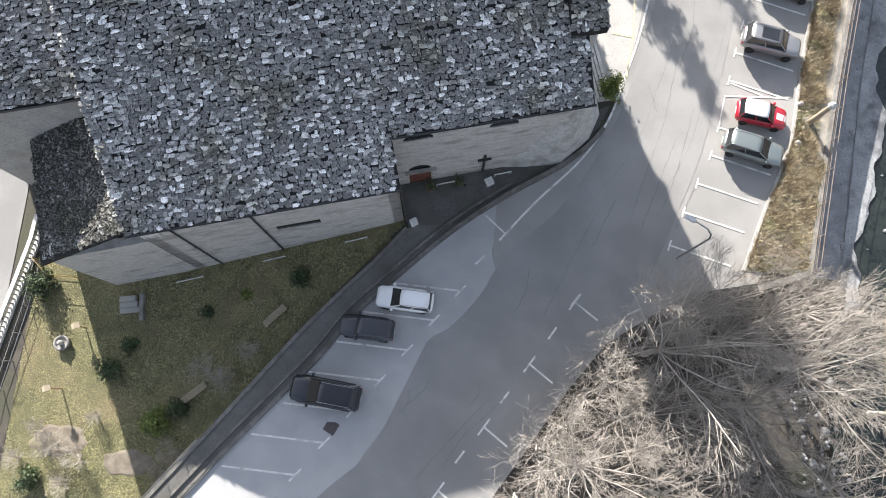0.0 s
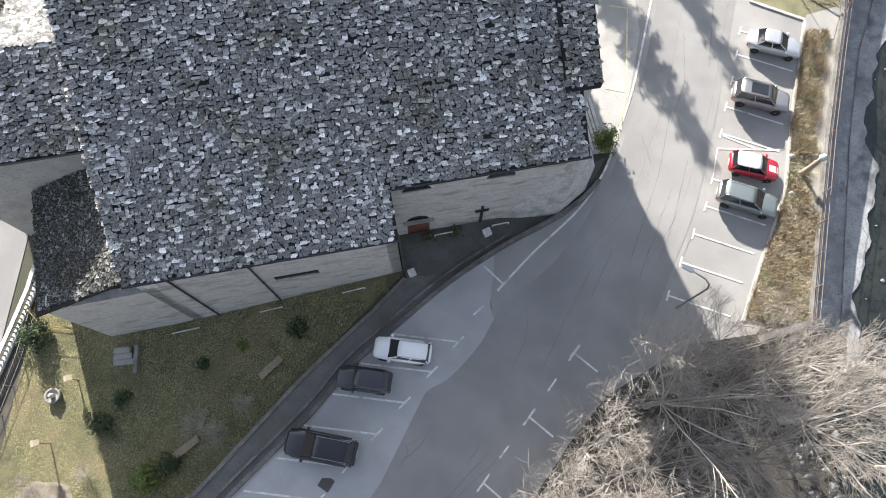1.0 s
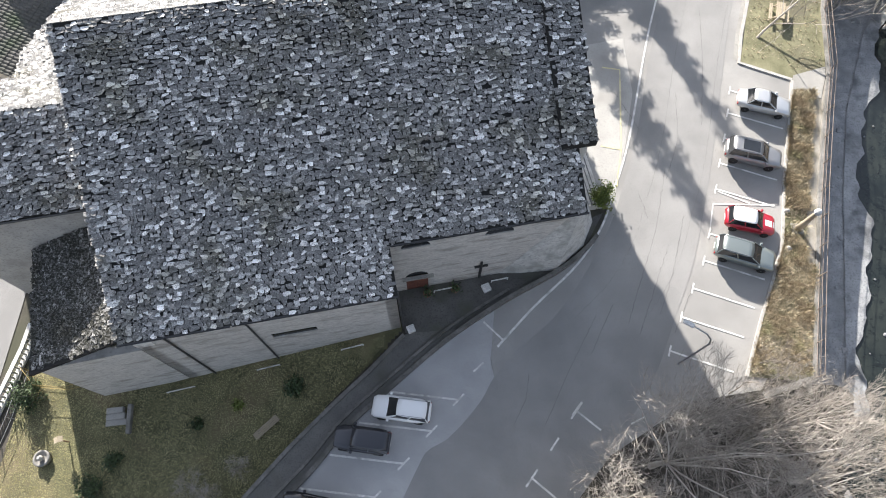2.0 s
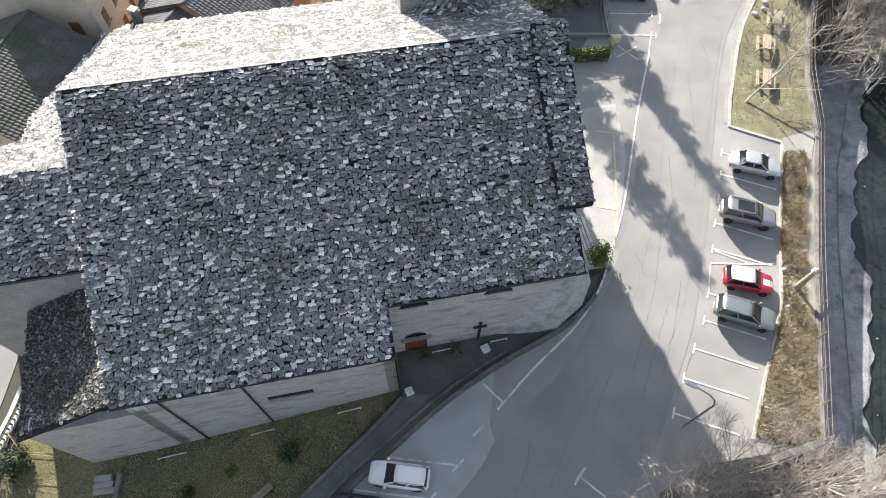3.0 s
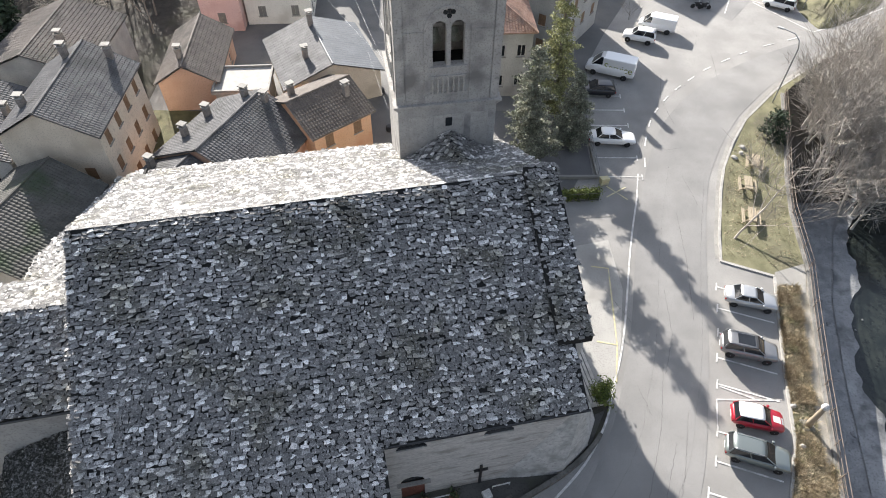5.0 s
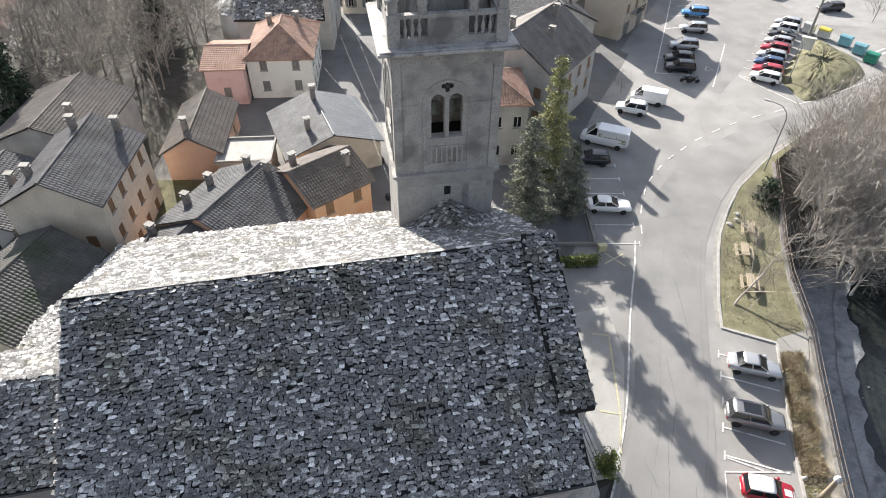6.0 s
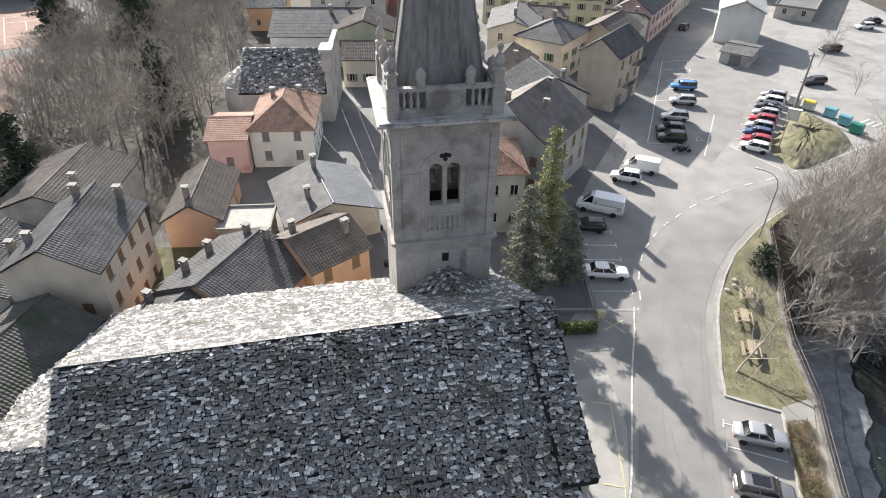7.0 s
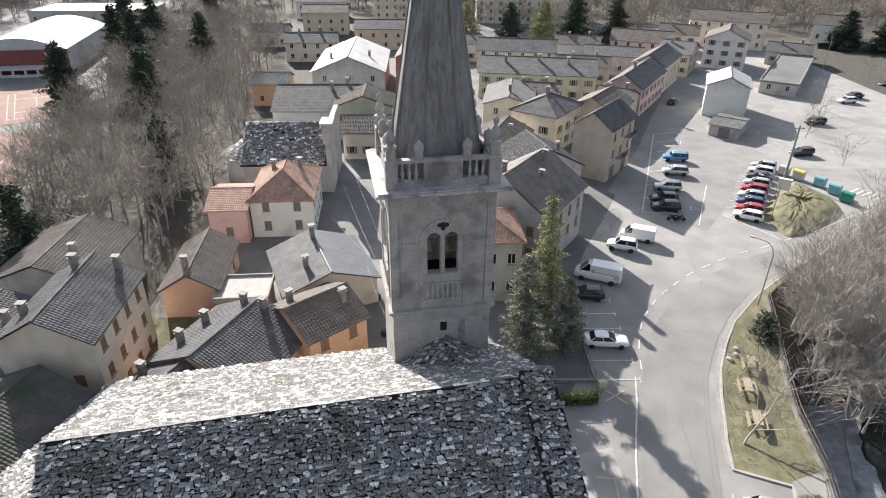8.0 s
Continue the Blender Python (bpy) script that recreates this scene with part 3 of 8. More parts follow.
def slab_roof(parent, origin, eu, es, width, length, inside, seed, single=None, course=0.165, wide=(0.15, 0.58), label="", material=None, snug=(0.85, 0.98, 1.0, 1.4)):
    material = material or SLAB
    """Courses of rough stone slabs up a slope; those in the stretch `single` become pieces of their own."""
    r = random.Random(seed)
    o, eu, es = Vector(origin), Vector(eu).normalized(), Vector(es).normalized()
    up = eu.cross(es).normalized()
    kinds = []
    if single:
        for k in range(16):
            v, f = slab_mesh(r, 0.88, course * 1.2, r.uniform(0.025, 0.045))
            me = bpy.data.meshes.new("slab")
            me.from_pydata(v, [], f)
            me.materials.append(material)
            kinds.append(me)
    V, F, picked = [], [], 0
    s = 0.0
    base = None
    loose = []
    while s < length:
        c = course * r.uniform(0.75, 1.3)
        u = -r.uniform(0, 0.3)
        while u < width:
            w = r.uniform(*wide) * (1.35 if r.random() < 0.08 else 1)
            uc, sc = u + w / 2, s + r.uniform(-0.07, 0.07)
            if inside(uc, sc + c / 2) and r.random() > 0.02:
                if single and picked < 300 and single(uc, sc):
                    loose.append((r.choice(kinds), uc, sc, w, r.uniform(-0.09, 0.09)))
                    picked += 1
                else:
                    v, f = slab_mesh(r, w * r.uniform(snug[0], snug[1]), c * r.uniform(snug[2], snug[3]), r.uniform(0.02, 0.045))
                    a = r.uniform(-0.12, 0.12)
                    ca, sa, n0 = math.cos(a), math.sin(a), len(V)
                    for x, y, z in v:
                        V.append(o + eu * (uc + x * ca - y * sa) + es * (sc + x * sa + y * ca) + up * z)
                    F += [tuple(i + n0 for i in q) for q in f]
            u += w * 0.96
        s += c
    for k in range(int(width * length * 1.6)):          # odd stones lying loose on top
        uc, sc = r.uniform(0, width), r.uniform(0, length)
        if inside(uc, sc + min(4.0, length * 0.3)) and inside(uc, sc) and not (single and single(uc, sc)):
            v, f = slab_mesh(r, r.uniform(0.15, 0.45), r.uniform(0.14, 0.28), r.uniform(0.02, 0.04))
            a, n0 = r.uniform(-0.4, 0.4), len(V)
            ca, sa = math.cos(a), math.sin(a)
            for x, y, z in v:
                V.append(o + eu * (uc + x * ca - y * sa) + es * (sc + x * sa + y * ca) + up * (z + 0.05 + 0.06 * (1 - sc / length)))
            F += [tuple(i + n0 for i in q) for q in f]
    ob = mesh_part("slab_covering", V, F, material, parent, label or "grey weathered stone slabs")
    tagged(ob, kind="stuff")
    for me, uc, sc, w, a in loose:
        q = new("slab", me)
        q.parent = parent
        m = Matrix((eu, es, up)).transposed().to_4x4()
        q.matrix_basis = Matrix.Translation(o + eu * uc + es * sc + up * 0.0) @ m @ Matrix.Rotation(a, 4, "Z") @ Matrix.Diagonal((w, 1, 1, 1))
    return ob


def slope_deck(bm, outline, height, thick=0.28):
    """A flat roof plane over an outline seen from above; height(a, b) gives its top."""
    top = [bm.verts.new((a, b, height(a, b))) for a, b in outline]
    low = [bm.verts.new((a, b, height(a, b) - thick)) for a, b in outline]
    bm.faces.new(top), bm.faces.new(low[::-1])
    for i in range(len(top)):
        j = (i + 1) % len(top)
        bm.faces.new((top[i], low[i], low[j], top[j]))


# ---- the church ----
CH = pose(-21.77, 24.27, 0, 0, 0, 12.0)
church = thing("church", CH, "large stone church with slab roofs, in the shade on this side", "church")
PITCH = 29.1
TP = math.tan(radians(PITCH))
CP, SP = math.cos(radians(PITCH)), math.sin(radians(PITCH))
RIDGE = 17.2
nave_z = lambda a, b: RIDGE - abs(b) * TP


def at(a, b, z, turn=0):
    return pose(a, b, z, 0, 0, turn)


# walls of the nave
for wd, hg, ops, m in (
        (16.1, 11.9, [(7.6, 10.6, 6.5, 7.4)], at(0, -15.35, -3.5)), (2.7, 11.5, [], at(16.1, -15.35, -3.2, 90)),
        (12.3, 10.6, [(0.9, 2.5, 0.6, 4.6, 0.8), (0.8, 2.7, 8.7, 9.7, 0.9), (6.2, 8.1, 8.7, 9.7, 0.9)], at(16.1, -12.7, -0.8)),
        (3.0, 10.6, [], at(28.4, -12.7, -0.8, 90)), (30.7, 13.0, [], at(0, 15.35, -4.5, -90)), (29.0, 5.6, [], at(29.0, 15.35, 2.5, 180))):
    bm = bmesh.new()
    wall(bm, wd, hg, ops, 0.7, m)
    part("nave_wall", bm, RUBBLE, church, "grey roughly coursed rubble wall")
FRONT = mat("plaster_front", (0.55, 0.53, 0.49), (0.66, 0.64, 0.6), 0.8, 0.9, 0.2, 8.0, (0.42, 0.4, 0.36), 0.5)
for outline, lo, hi in (([(-15.3, 8.4), (15.3, 8.4), (0, 16.95)], 0.02, 0.7), ([(-9.5, 1.5), (15.3, 1.5), (15.3, 8.4), (0, 16.95), (-9.5, 11.6)], 28.5, 29.2)):
    bm = bmesh.new()
    prism(bm, outline, lo, hi, "x")
    part("gable", bm, FRONT, church, "pale plastered gable wall")
DARKGLASS = plain("dark_glass", (0.02, 0.022, 0.025), 0.15)
LEADING = plain("iron_bars", (0.05, 0.05, 0.05), 0.6, 0.5)
for a, b, z, w, h in ((9.1, -15.26, 3.0, 3.0, 0.9), (17.85, -12.62, 7.9, 1.9, 1.0), (23.25, -12.62, 7.9, 1.9, 1.0)):
    bm = bmesh.new()
    box(bm, a - w / 2, a + w / 2, b, b + 0.06, z, z + h)
    win = part("window", bm, DARKGLASS, church, "dark shallow window opening")
# portal, its canopy, cross, plaque
WOODRED = mat("brown_door", (0.16, 0.06, 0.045), (0.22, 0.09, 0.06), 3.0, 0.6, 0.2, 20.0)
bm = bmesh.new()
for k in (0, 1):
    box(bm, 17.02 + 0.79 * k, 17.79 + 0.79 * k, -12.64, -12.54, -0.2, 2.9)
    for z in (0.1, 1.1, 2.0):
        box(bm, 17.12 + 0.79 * k, 17.69 + 0.79 * k, -12.67, -12.64, z, z + 0.75)
door = part("door", bm, WOODRED, church, "reddish-brown panelled double door")
bm = bmesh.new()
box(bm, 17.0, 18.6, -12.64, -12.56, 2.95, 3.8)
part("fanlight", bm, DARKGLASS, door)
bm = bmesh.new()
box(bm, 16.75, 18.95, -13.0, -12.72, 3.02, 3.1)
part("canopy", bm, CONCRETE, church, "thin pale slab canopy over the door")
bm = bmesh.new()
box(bm, 22.3, 22.46, -12.86, -12.72, 0.9, 3.7)
box(bm, 21.9, 22.86, -12.86, -12.72, 2.9, 3.06)
part("wall_cross", bm, LEADING, church, "dark iron cross fixed to the wall")
bm = bmesh.new()
box(bm, 0.0, 1.1, -15.42, -15.36, 6.0, 6.7)
part("wall_panel", bm, PAINT, church, "white panel on the wall")
GUTTER = plain("zinc_gutter", (0.09, 0.09, 0.09), 0.5, 0.6)
for a, b, z0, z1 in ((1.95, -15.45, -2.6, 8.4), (6.85, -15.45, -1.7, 8.4), (16.25, -15.5, 0.2, 8.3)):
    bm = bmesh.new()
    tube(bm, [(a, b, z0), (a, b, z1)], 0.065, sides=8)
    for z in (z0 + 1.5, (z0 + z1) / 2, z1 - 1.5):
        tube(bm, [(a, b, z), (a, b, z + 0.06)], 0.085, sides=8)
    part("downpipe", bm, GUTTER, church, "dark zinc downpipe")
for a0, a1, b, z in ((-0.2, 6.3, -15.92, 8.42), (6.4, 16.25, -15.9, 8.4), (16.3, 28.6, -13.22, 9.88), (-0.2, 29.6, 15.9, 8.4)):
    bm = bmesh.new()
    for k in range(24):
        x0, x1 = a0 + (a1 - a0) * k / 24, a0 + (a1 - a0) * (k + 1) / 24
        for p in range(5):
            t0, t1 = math.pi + math.pi * p / 5, math.pi + math.pi * (p + 1) / 5
            vs = [bm.verts.new((x, b + 0.08 * math.cos(t), z + 0.08 * math.sin(t))) for x in (x0, x1) for t in (t0, t1)]
            bm.faces.new((vs[0], vs[1], vs[3], vs[2]))
    part("gutter", bm, GUTTER, church, "dark half-round gutter")

# roofs of the nave
bm = bmesh.new()
slope_deck(bm, [(-0.15, 0), (29.4, 0), (29.4, -9.6), (28.5, -9.6), (28.5, -13.15), (16.25, -13.15), (16.25, -15.8), (-0.15, -15.8)], nave_z)
slope_deck(bm, [(-0.15, 0), (29.4, 0), (29.4, 15.8), (-0.15, 15.8)], nave_z)
roof = part("nave_roof", bm, DECK, church, "steep roof of grey stone slabs")
L_S = 15.8 / CP


def in_south(u, s):
    b = -15.8 + s * CP
    return 0.05 < u + 0.15 < 29.4 and b < -0.06 and (b > -13.1 or u < 16.3) and (b > -9.6 or u < 28.5)


slab_roof(roof, (-0.15, -15.8, nave_z(0, -15.8)), (1, 0, 0), (0, CP, SP), 29.6, L_S, in_south, 11, single=lambda u, s: 8.5 < u < 16.0 and s < 3.2)


def in_north(u, s):
    b = 15.8 - s * CP
    a = 29.4 - u
    return b > 0.15 and not (20.7 < a < 27.8 and b > 8.55)


slab_roof(roof, (29.4, 15.8, nave_z(0, 15.8)), (-1, 0, 0), (0, -CP, SP), 29.5, L_S, in_north, 12, course=0.18, snug=(0.86, 0.98, 1.0, 1.4))
# raised strip along the east verge and the ridge stones
bm = bmesh.new()
slope_deck(bm, [(27.4, 0), (29.55, 0), (29.55, -9.75), (27.4, -9.75)], lambda a, b: nave_z(a, b) + 0.55, 0.53)
strip = part("verge_strip", bm, DECK, church, "raised strip of stone slabs along the gable")
slab_roof(strip, (27.4, -9.75, nave_z(0, -9.75) + 0.55), (1, 0, 0), (0, CP, SP), 2.15, 9.75 / CP, lambda u, s: 0.05 < u < 2.1, 13)
r = random.Random(5)
a = -0.15
while a < 29.3:
    w = r.uniform(0.5, 0.95)
    bm = bmesh.new()
    vs = [bm.verts.new(p) for p in ((a, -0.05, RIDGE + 0.09), (a + w, -0.05 + r.uniform(-0.03, 0.03), RIDGE + 0.09), (a + w - 0.03, 0.3, RIDGE - 0.3 * TP + 0.11), (a + 0.02, 0.33, RIDGE - 0.33 * TP + 0.11))]
    f = bm.faces.new(vs)
    e = bmesh.ops.extrude_face_region(bm, geom=[f])
    for q in e["geom"]:
        if isinstance(q, bmesh.types.BMVert):
            q.co.z -= 0.05
    part("ridge_stone", bm, SLAB, roof)
    a += w + 0.02

# chancel, side chapels
chancel_z = lambda a, b: 13.45 - abs(b + 2.2) * 0.574
bm = bmesh.new()
slope_deck(bm, [(-10.5, -2.2), (0.0, -2.2), (0.0, -7.6), (-10.5, -7.6)], chancel_z)
slope_deck(bm, [(-10.5, -2.2), (0.0, -2.2), (0.0, 2.6), (-10.5, 2.6)], chancel_z)
croof = part("chancel_roof", bm, DECK, church, "lower slab roof of the chancel")
kc = math.atan(0.574)
slab_roof(croof, (-10.5, -7.6, chancel_z(0, -7.6)), (1, 0, 0), (0, math.cos(kc), math.sin(kc)), 10.5, 5.4 / math.cos(kc), lambda u, s: u < 10.4, 14)
slab_roof(croof, (0, 2.6, chancel_z(0, 2.6)), (-1, 0, 0), (0, -math.cos(kc), math.sin(kc)), 10.5, 4.8 / math.cos(kc), lambda u, s: u > 0.1, 15)
PLASTER_G = mat("grey_plaster", (0.36, 0.35, 0.33), (0.45, 0.44, 0.41), 0.7, 0.9, 0.2, 8.0, (0.3, 0.29, 0.27), 0.5)
for m in (at(-10.2, -7.55, -4), at(-10.2, -2.5, -4, 90) @ pose(-5.0, 0, 0), at(0, 2.3, -4, 180)):
    bm = bmesh.new()
    wall(bm, 10.2, 14.1, [], 0.6, m)
    part("chancel_wall", bm, PLASTER_G, church, "smooth grey rendered wall")
bm = bmesh.new()
tube(bm, [(-10.4, -7.72, 10.2), (-0.2, -7.72, 10.23)], 0.08, sides=8)
part("gutter", bm, GUTTER, church)
chapel_z = lambda a, b: 5.5 + (a + 6.6) * 0.4 + (b + 15.6) * 0.11
bm = bmesh.new()
SWCH = [(-6.75, -15.75), (-0.02, -15.5), (-0.02, -7.6), (-6.2, -7.6)]
slope_deck(bm, SWCH, chapel_z, 0.25)
sroof = part("chapel_roof", bm, DECK, church, "dark lean-to slab roof of the side chapel")
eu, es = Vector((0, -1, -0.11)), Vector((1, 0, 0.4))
slab_roof(sroof, (-6.5, -7.75, chapel_z(-6.5, -7.75)), eu, es, 7.8, 7.2, lambda u, s: s < 6.9 and u < 7.75, 16, material=SLAB_SHADED)
nw_z = lambda a, b: 8 + 0.38 * (a + 7.4) - 0.21 * (b - 7.5)
bm = bmesh.new()
slope_deck(bm, [(-7.4, 2.4), (0, 2.4), (0, 15.4), (-2.8, 15.4), (-7.4, 7.5)], nw_z, 0.25)
nroof = part("chapel_roof", bm, DECK, church, "sunlit lean-to slab roof behind the chancel")
slab_roof(nroof, (-7.5, 15.4, nw_z(-7.5, 15.4)), (0, -1, 0.21), (1, 0, 0.38), 13.2, 8.0, lambda u, s: s < 7.7 and (s * 0.93 > 4.6 * (1 - u / 7.9)), 17)
for wd, hg, m in ((6.3, 9.4, at(-6.4, -15.45, -4.2, 1.2)), (7.6, 10.2, at(-6.1, -7.8, -4.2, -88))):
    bm = bmesh.new()
    wall(bm, wd, hg, [], 0.6, m)
    part("chapel_wall", bm, RUBBLE, church, "grey rubble wall of the side chapel")
bm = bmesh.new()
prism(bm, [(-7.1, 2.4), (-0.02, 2.4), (-0.02, 15.1), (-2.8, 15.1), (-7.1, 7.3)], -2, 6.0)
part("chapel_wall", bm, RUBBLE, church)
# battered foot of the south-east corner
bm = bmesh.new()
lo = [bm.verts.new(p) for p in ((23.6, -12.72, 0.2), (25.2, -13.0, 0.2), (28.2, -13.3, 0.3), (30.85, -11.7, 0.4), (32.1, -9.9, 0.5), (32.2, -9.1, 0.5), (28.0, -9.1, 0.3), (28.0, -12.72, 0.3))]
hi = [bm.verts.new(p) for p in ((28.0, -12.705, 8.4), (28.1, -12.72, 8.6), (28.4, -12.73, 9.0), (28.62, -12.5, 9.2), (28.62, -11.0, 9.2), (28.62, -9.6, 9.2), (28.0, -9.6, 9.2), (27.9, -12.7, 8.8))]
bm.faces.new(lo[::-1]), bm.faces.new(hi)
for i in range(8):
    j = (i + 1) % 8
    bm.faces.new((lo[i], lo[j], hi[j], hi[i]))
part("buttress", bm, mat("pale_rubble", (0.42, 0.42, 0.40), (0.56, 0.555, 0.53), 1.6, 0.9, 0.9, 5.0, (0.32, 0.32, 0.3), 0.9), church, "pale battered rubble foot at the corner")
# front steps and landing
bm = bmesh.new()
box(bm, 29.2, 31.6, -9.0, 2.5, 0.4, 2.05)
for k in range(4):
    box(bm, 31.6 + 0.34 * k, 31.94 + 0.34 * k, -9.0, 2.5, 0.4, 1.88 - 0.16 * k, bevel=0.015)
part("steps", bm, FRONT, church, "pale stone steps before the front")
# dark bars along the step edges, drawn in for their shadow lines and joints
for k in range(4):
    bm = bmesh.new()
    box(bm, 31.55 + 0.34 * k, 31.63 + 0.34 * k, -9.0, 2.5, 1.9 - 0.16 * k, 2.058 - 0.16 * k if k == 0 else 2.05 - 0.16 * k)
    part("riser", bm, SPIRE, church, "dark line for shadow and joint at a step edge")

# ---- bell tower ----
tower = thing("bell_tower", CH @ pose(20.6, 8.5, 0, 0, 0, -1.5), "square grey stone bell tower with a tall spire", "bell tower")
W = 7.3
bm = bmesh.new()
box(bm, 0, W, 0, W, 1.5, 16.95)
part("base", bm, ASHLAR, tower, "lower shaft of grey stone")
bm = bmesh.new()
for k in range(3):
    o = 0.12 + 0.1 * k
    box(bm, -o, W + o, -o, W + o, 16.95 + 0.16 * k, 17.11 + 0.16 * k, bevel=0.02)
part("string_course", bm, ASHLAR, tower, "moulded string course")
faces4 = [(0, 0, 0), (W, 0, 90), (W, W, 180), (0, W, -90)]
for k, (x, y, t) in enumerate(faces4):
    m = pose(x, y, 17.43, 0, 0, t)
    bm = bmesh.new()
    wall(bm, W, 9.0, [(2.55, 3.5, 2.9, 6.15, 0.47), (3.8, 4.75, 2.9, 6.15, 0.47), (3.45, 3.85, 6.55, 6.95)], 0.6, m @ pose(0, 0.002 * k, 0))
    shaft = part("belfry_wall", bm, ASHLAR, tower, "grey stone belfry wall with a twin arched window")
    for nm, x0, x1, dep, z0, z1 in (("pilaster", 0, 0.55, 0.07, 0, 8.2), ("pilaster", 1.95, 2.15, 0.07, 0, 5.5), ("pilaster", 5.15, 5.35, 0.07, 0, 5.5), ("pilaster", W - 0.55, W, 0.07, 0, 8.2),
                                     ("frieze", 0, W, 0.072, 8.2, 9.0), ("band", 0.55, 1.95, 0.05, 5.4, 5.5), ("band", 5.35, W - 0.55, 0.05, 5.4, 5.5)):
        bm = bmesh.new()
        box(bm, x0, x1, -dep, 0.0, z0, z1, m)
        part(nm, bm, ASHLAR, shaft)
    bm = bmesh.new()
    n0 = 18
    ringv = []
    for q in range(n0 + 1):
        an = math.pi * q / n0
        ringv.append([bm.verts.new(m @ Vector((3.65 + rad * math.cos(an), dep, 5.5 + rad * math.sin(an)))) for rad, dep in ((1.7, 0.0), (1.7, -0.07), (1.5, -0.07), (1.5, 0.0))])
    for p, q in zip(ringv, ringv[1:]):
        for w in range(4):
            bm.faces.new((p[w], p[(w + 1) % 4], q[(w + 1) % 4], q[w]))
    bm.faces.new(ringv[0]), bm.faces.new(ringv[-1][::-1])
    part("arch_moulding", bm, ASHLAR, shaft, "round arched moulding over the twin window")
    bm = bmesh.new()
    lathe(bm, 3.65, 0.2, 2.9, [(0.16, 0), (0.16, 0.15), (0.10, 0.25), (0.09, 2.2), (0.17, 2.4), (0.17, 2.55)], 10)
    for v in bm.verts:
        v.co = m @ v.co
    part("colonnette", bm, ASHLAR, shaft, smooth=True)
    bm = bmesh.new()
    box(bm, 2.35, 4.95, -0.12, 0.0, 2.7, 2.88, m)
    box(bm, 2.3, 5.0, -0.12, 0.0, 2.05, 2.18, m)
    box(bm, 2.3, 5.0, -0.12, 0.0, 0.68, 0.82, m)
    part("sill", bm, ASHLAR, shaft)
    for j in range(7):
        bm = bmesh.new()
        lathe(bm, 2.55 + 0.37 * j, -0.09, 0.82, [(0.09, 0), (0.05, 0.08), (0.11, 0.4), (0.05, 0.8), (0.05, 1.0), (0.09, 1.15), (0.09, 1.23)], 8)
        for v in bm.verts:
            v.co = m @ v.co
        part("baluster", bm, MORTAR, shaft, smooth=True)
    bm = bmesh.new()
    cz, cx = 6.75, 3.65
    for dx, dz in ((0.26, 0), (-0.26, 0), (0, 0.26), (0, -0.26)):
        lathe(bm, 0, 0, 0, [(0.16, 0), (0.16, 0.03)], 10)
        bm.verts.ensure_lookup_table()
        for v in bm.verts[-20:]:
            v.co = m @ (Vector((cx + dx, -0.01, cz + dz)) + Vector((v.co.x, -v.co.z, v.co.y)))
    part("quatrefoil", bm, DARKGLASS, shaft, "dark quatrefoil opening")
bm = bmesh.new()
box(bm, 0.5, W - 0.5, 0.5, W - 0.5, 17.45, 17.6)
part("belfry_floor", bm, DECK, tower)
# pale inset panels and small window of the base
for x0, x1 in ((0.75, 2.1), (2.6, 4.9), (5.4, 6.7)):
    bm = bmesh.new()
    box(bm, x0, x1, -0.035, 0.0, 13.2, 16.3, bevel=0.01)
    part("inset_panel", bm, MORTAR, tower, "pale worn plaster panel")
bm = bmesh.new()
box(bm, 3.5, 4.0, -0.05, 0.0, 15.3, 16.05)
part("slit_window", bm, DARKGLASS, tower, "small dark window")
# cornice
CORNICE = mat("cornice_stone", (0.42, 0.41, 0.39), (0.54, 0.52, 0.5), 1.0, 0.85, 0.3, 8.0, (0.2, 0.19, 0.18), 0.9)
for z0, z1, o in ((26.43, 26.6, 0.2), (26.6, 26.76, 0.5), (26.76, 26.95, 0.92), (26.95, 27.05, 0.8)):
    bm = bmesh.new()
    box(bm, -o, W + o, -o, W + o, z0, z1, bevel=0.03)
    part("cornice", bm, CORNICE, tower, "projecting stone cornice")
BRONZE = mat("bell_bronze", (0.20, 0.21, 0.17), (0.30, 0.30, 0.25), 3.0, 0.5, 0.2, 12.0, metal=0.5)
for bx in (2.95, 4.35):
    bm = bmesh.new()
    lathe(bm, bx, 2.0, 21.2, [(0.56, 0), (0.52, 0.12), (0.38, 0.4), (0.3, 0.75), (0.24, 0.95), (0.06, 1.05)], 16)
    bell = part("bell", bm, BRONZE, tower, "greenish bronze bell in the belfry", True)
    bm = bmesh.new()
    box(bm, bx - 0.6, bx + 0.6, 1.88, 2.12, 22.2, 22.5, bevel=0.03)
    part("yoke", bm, MORTAR, bell, "pale bell yoke")
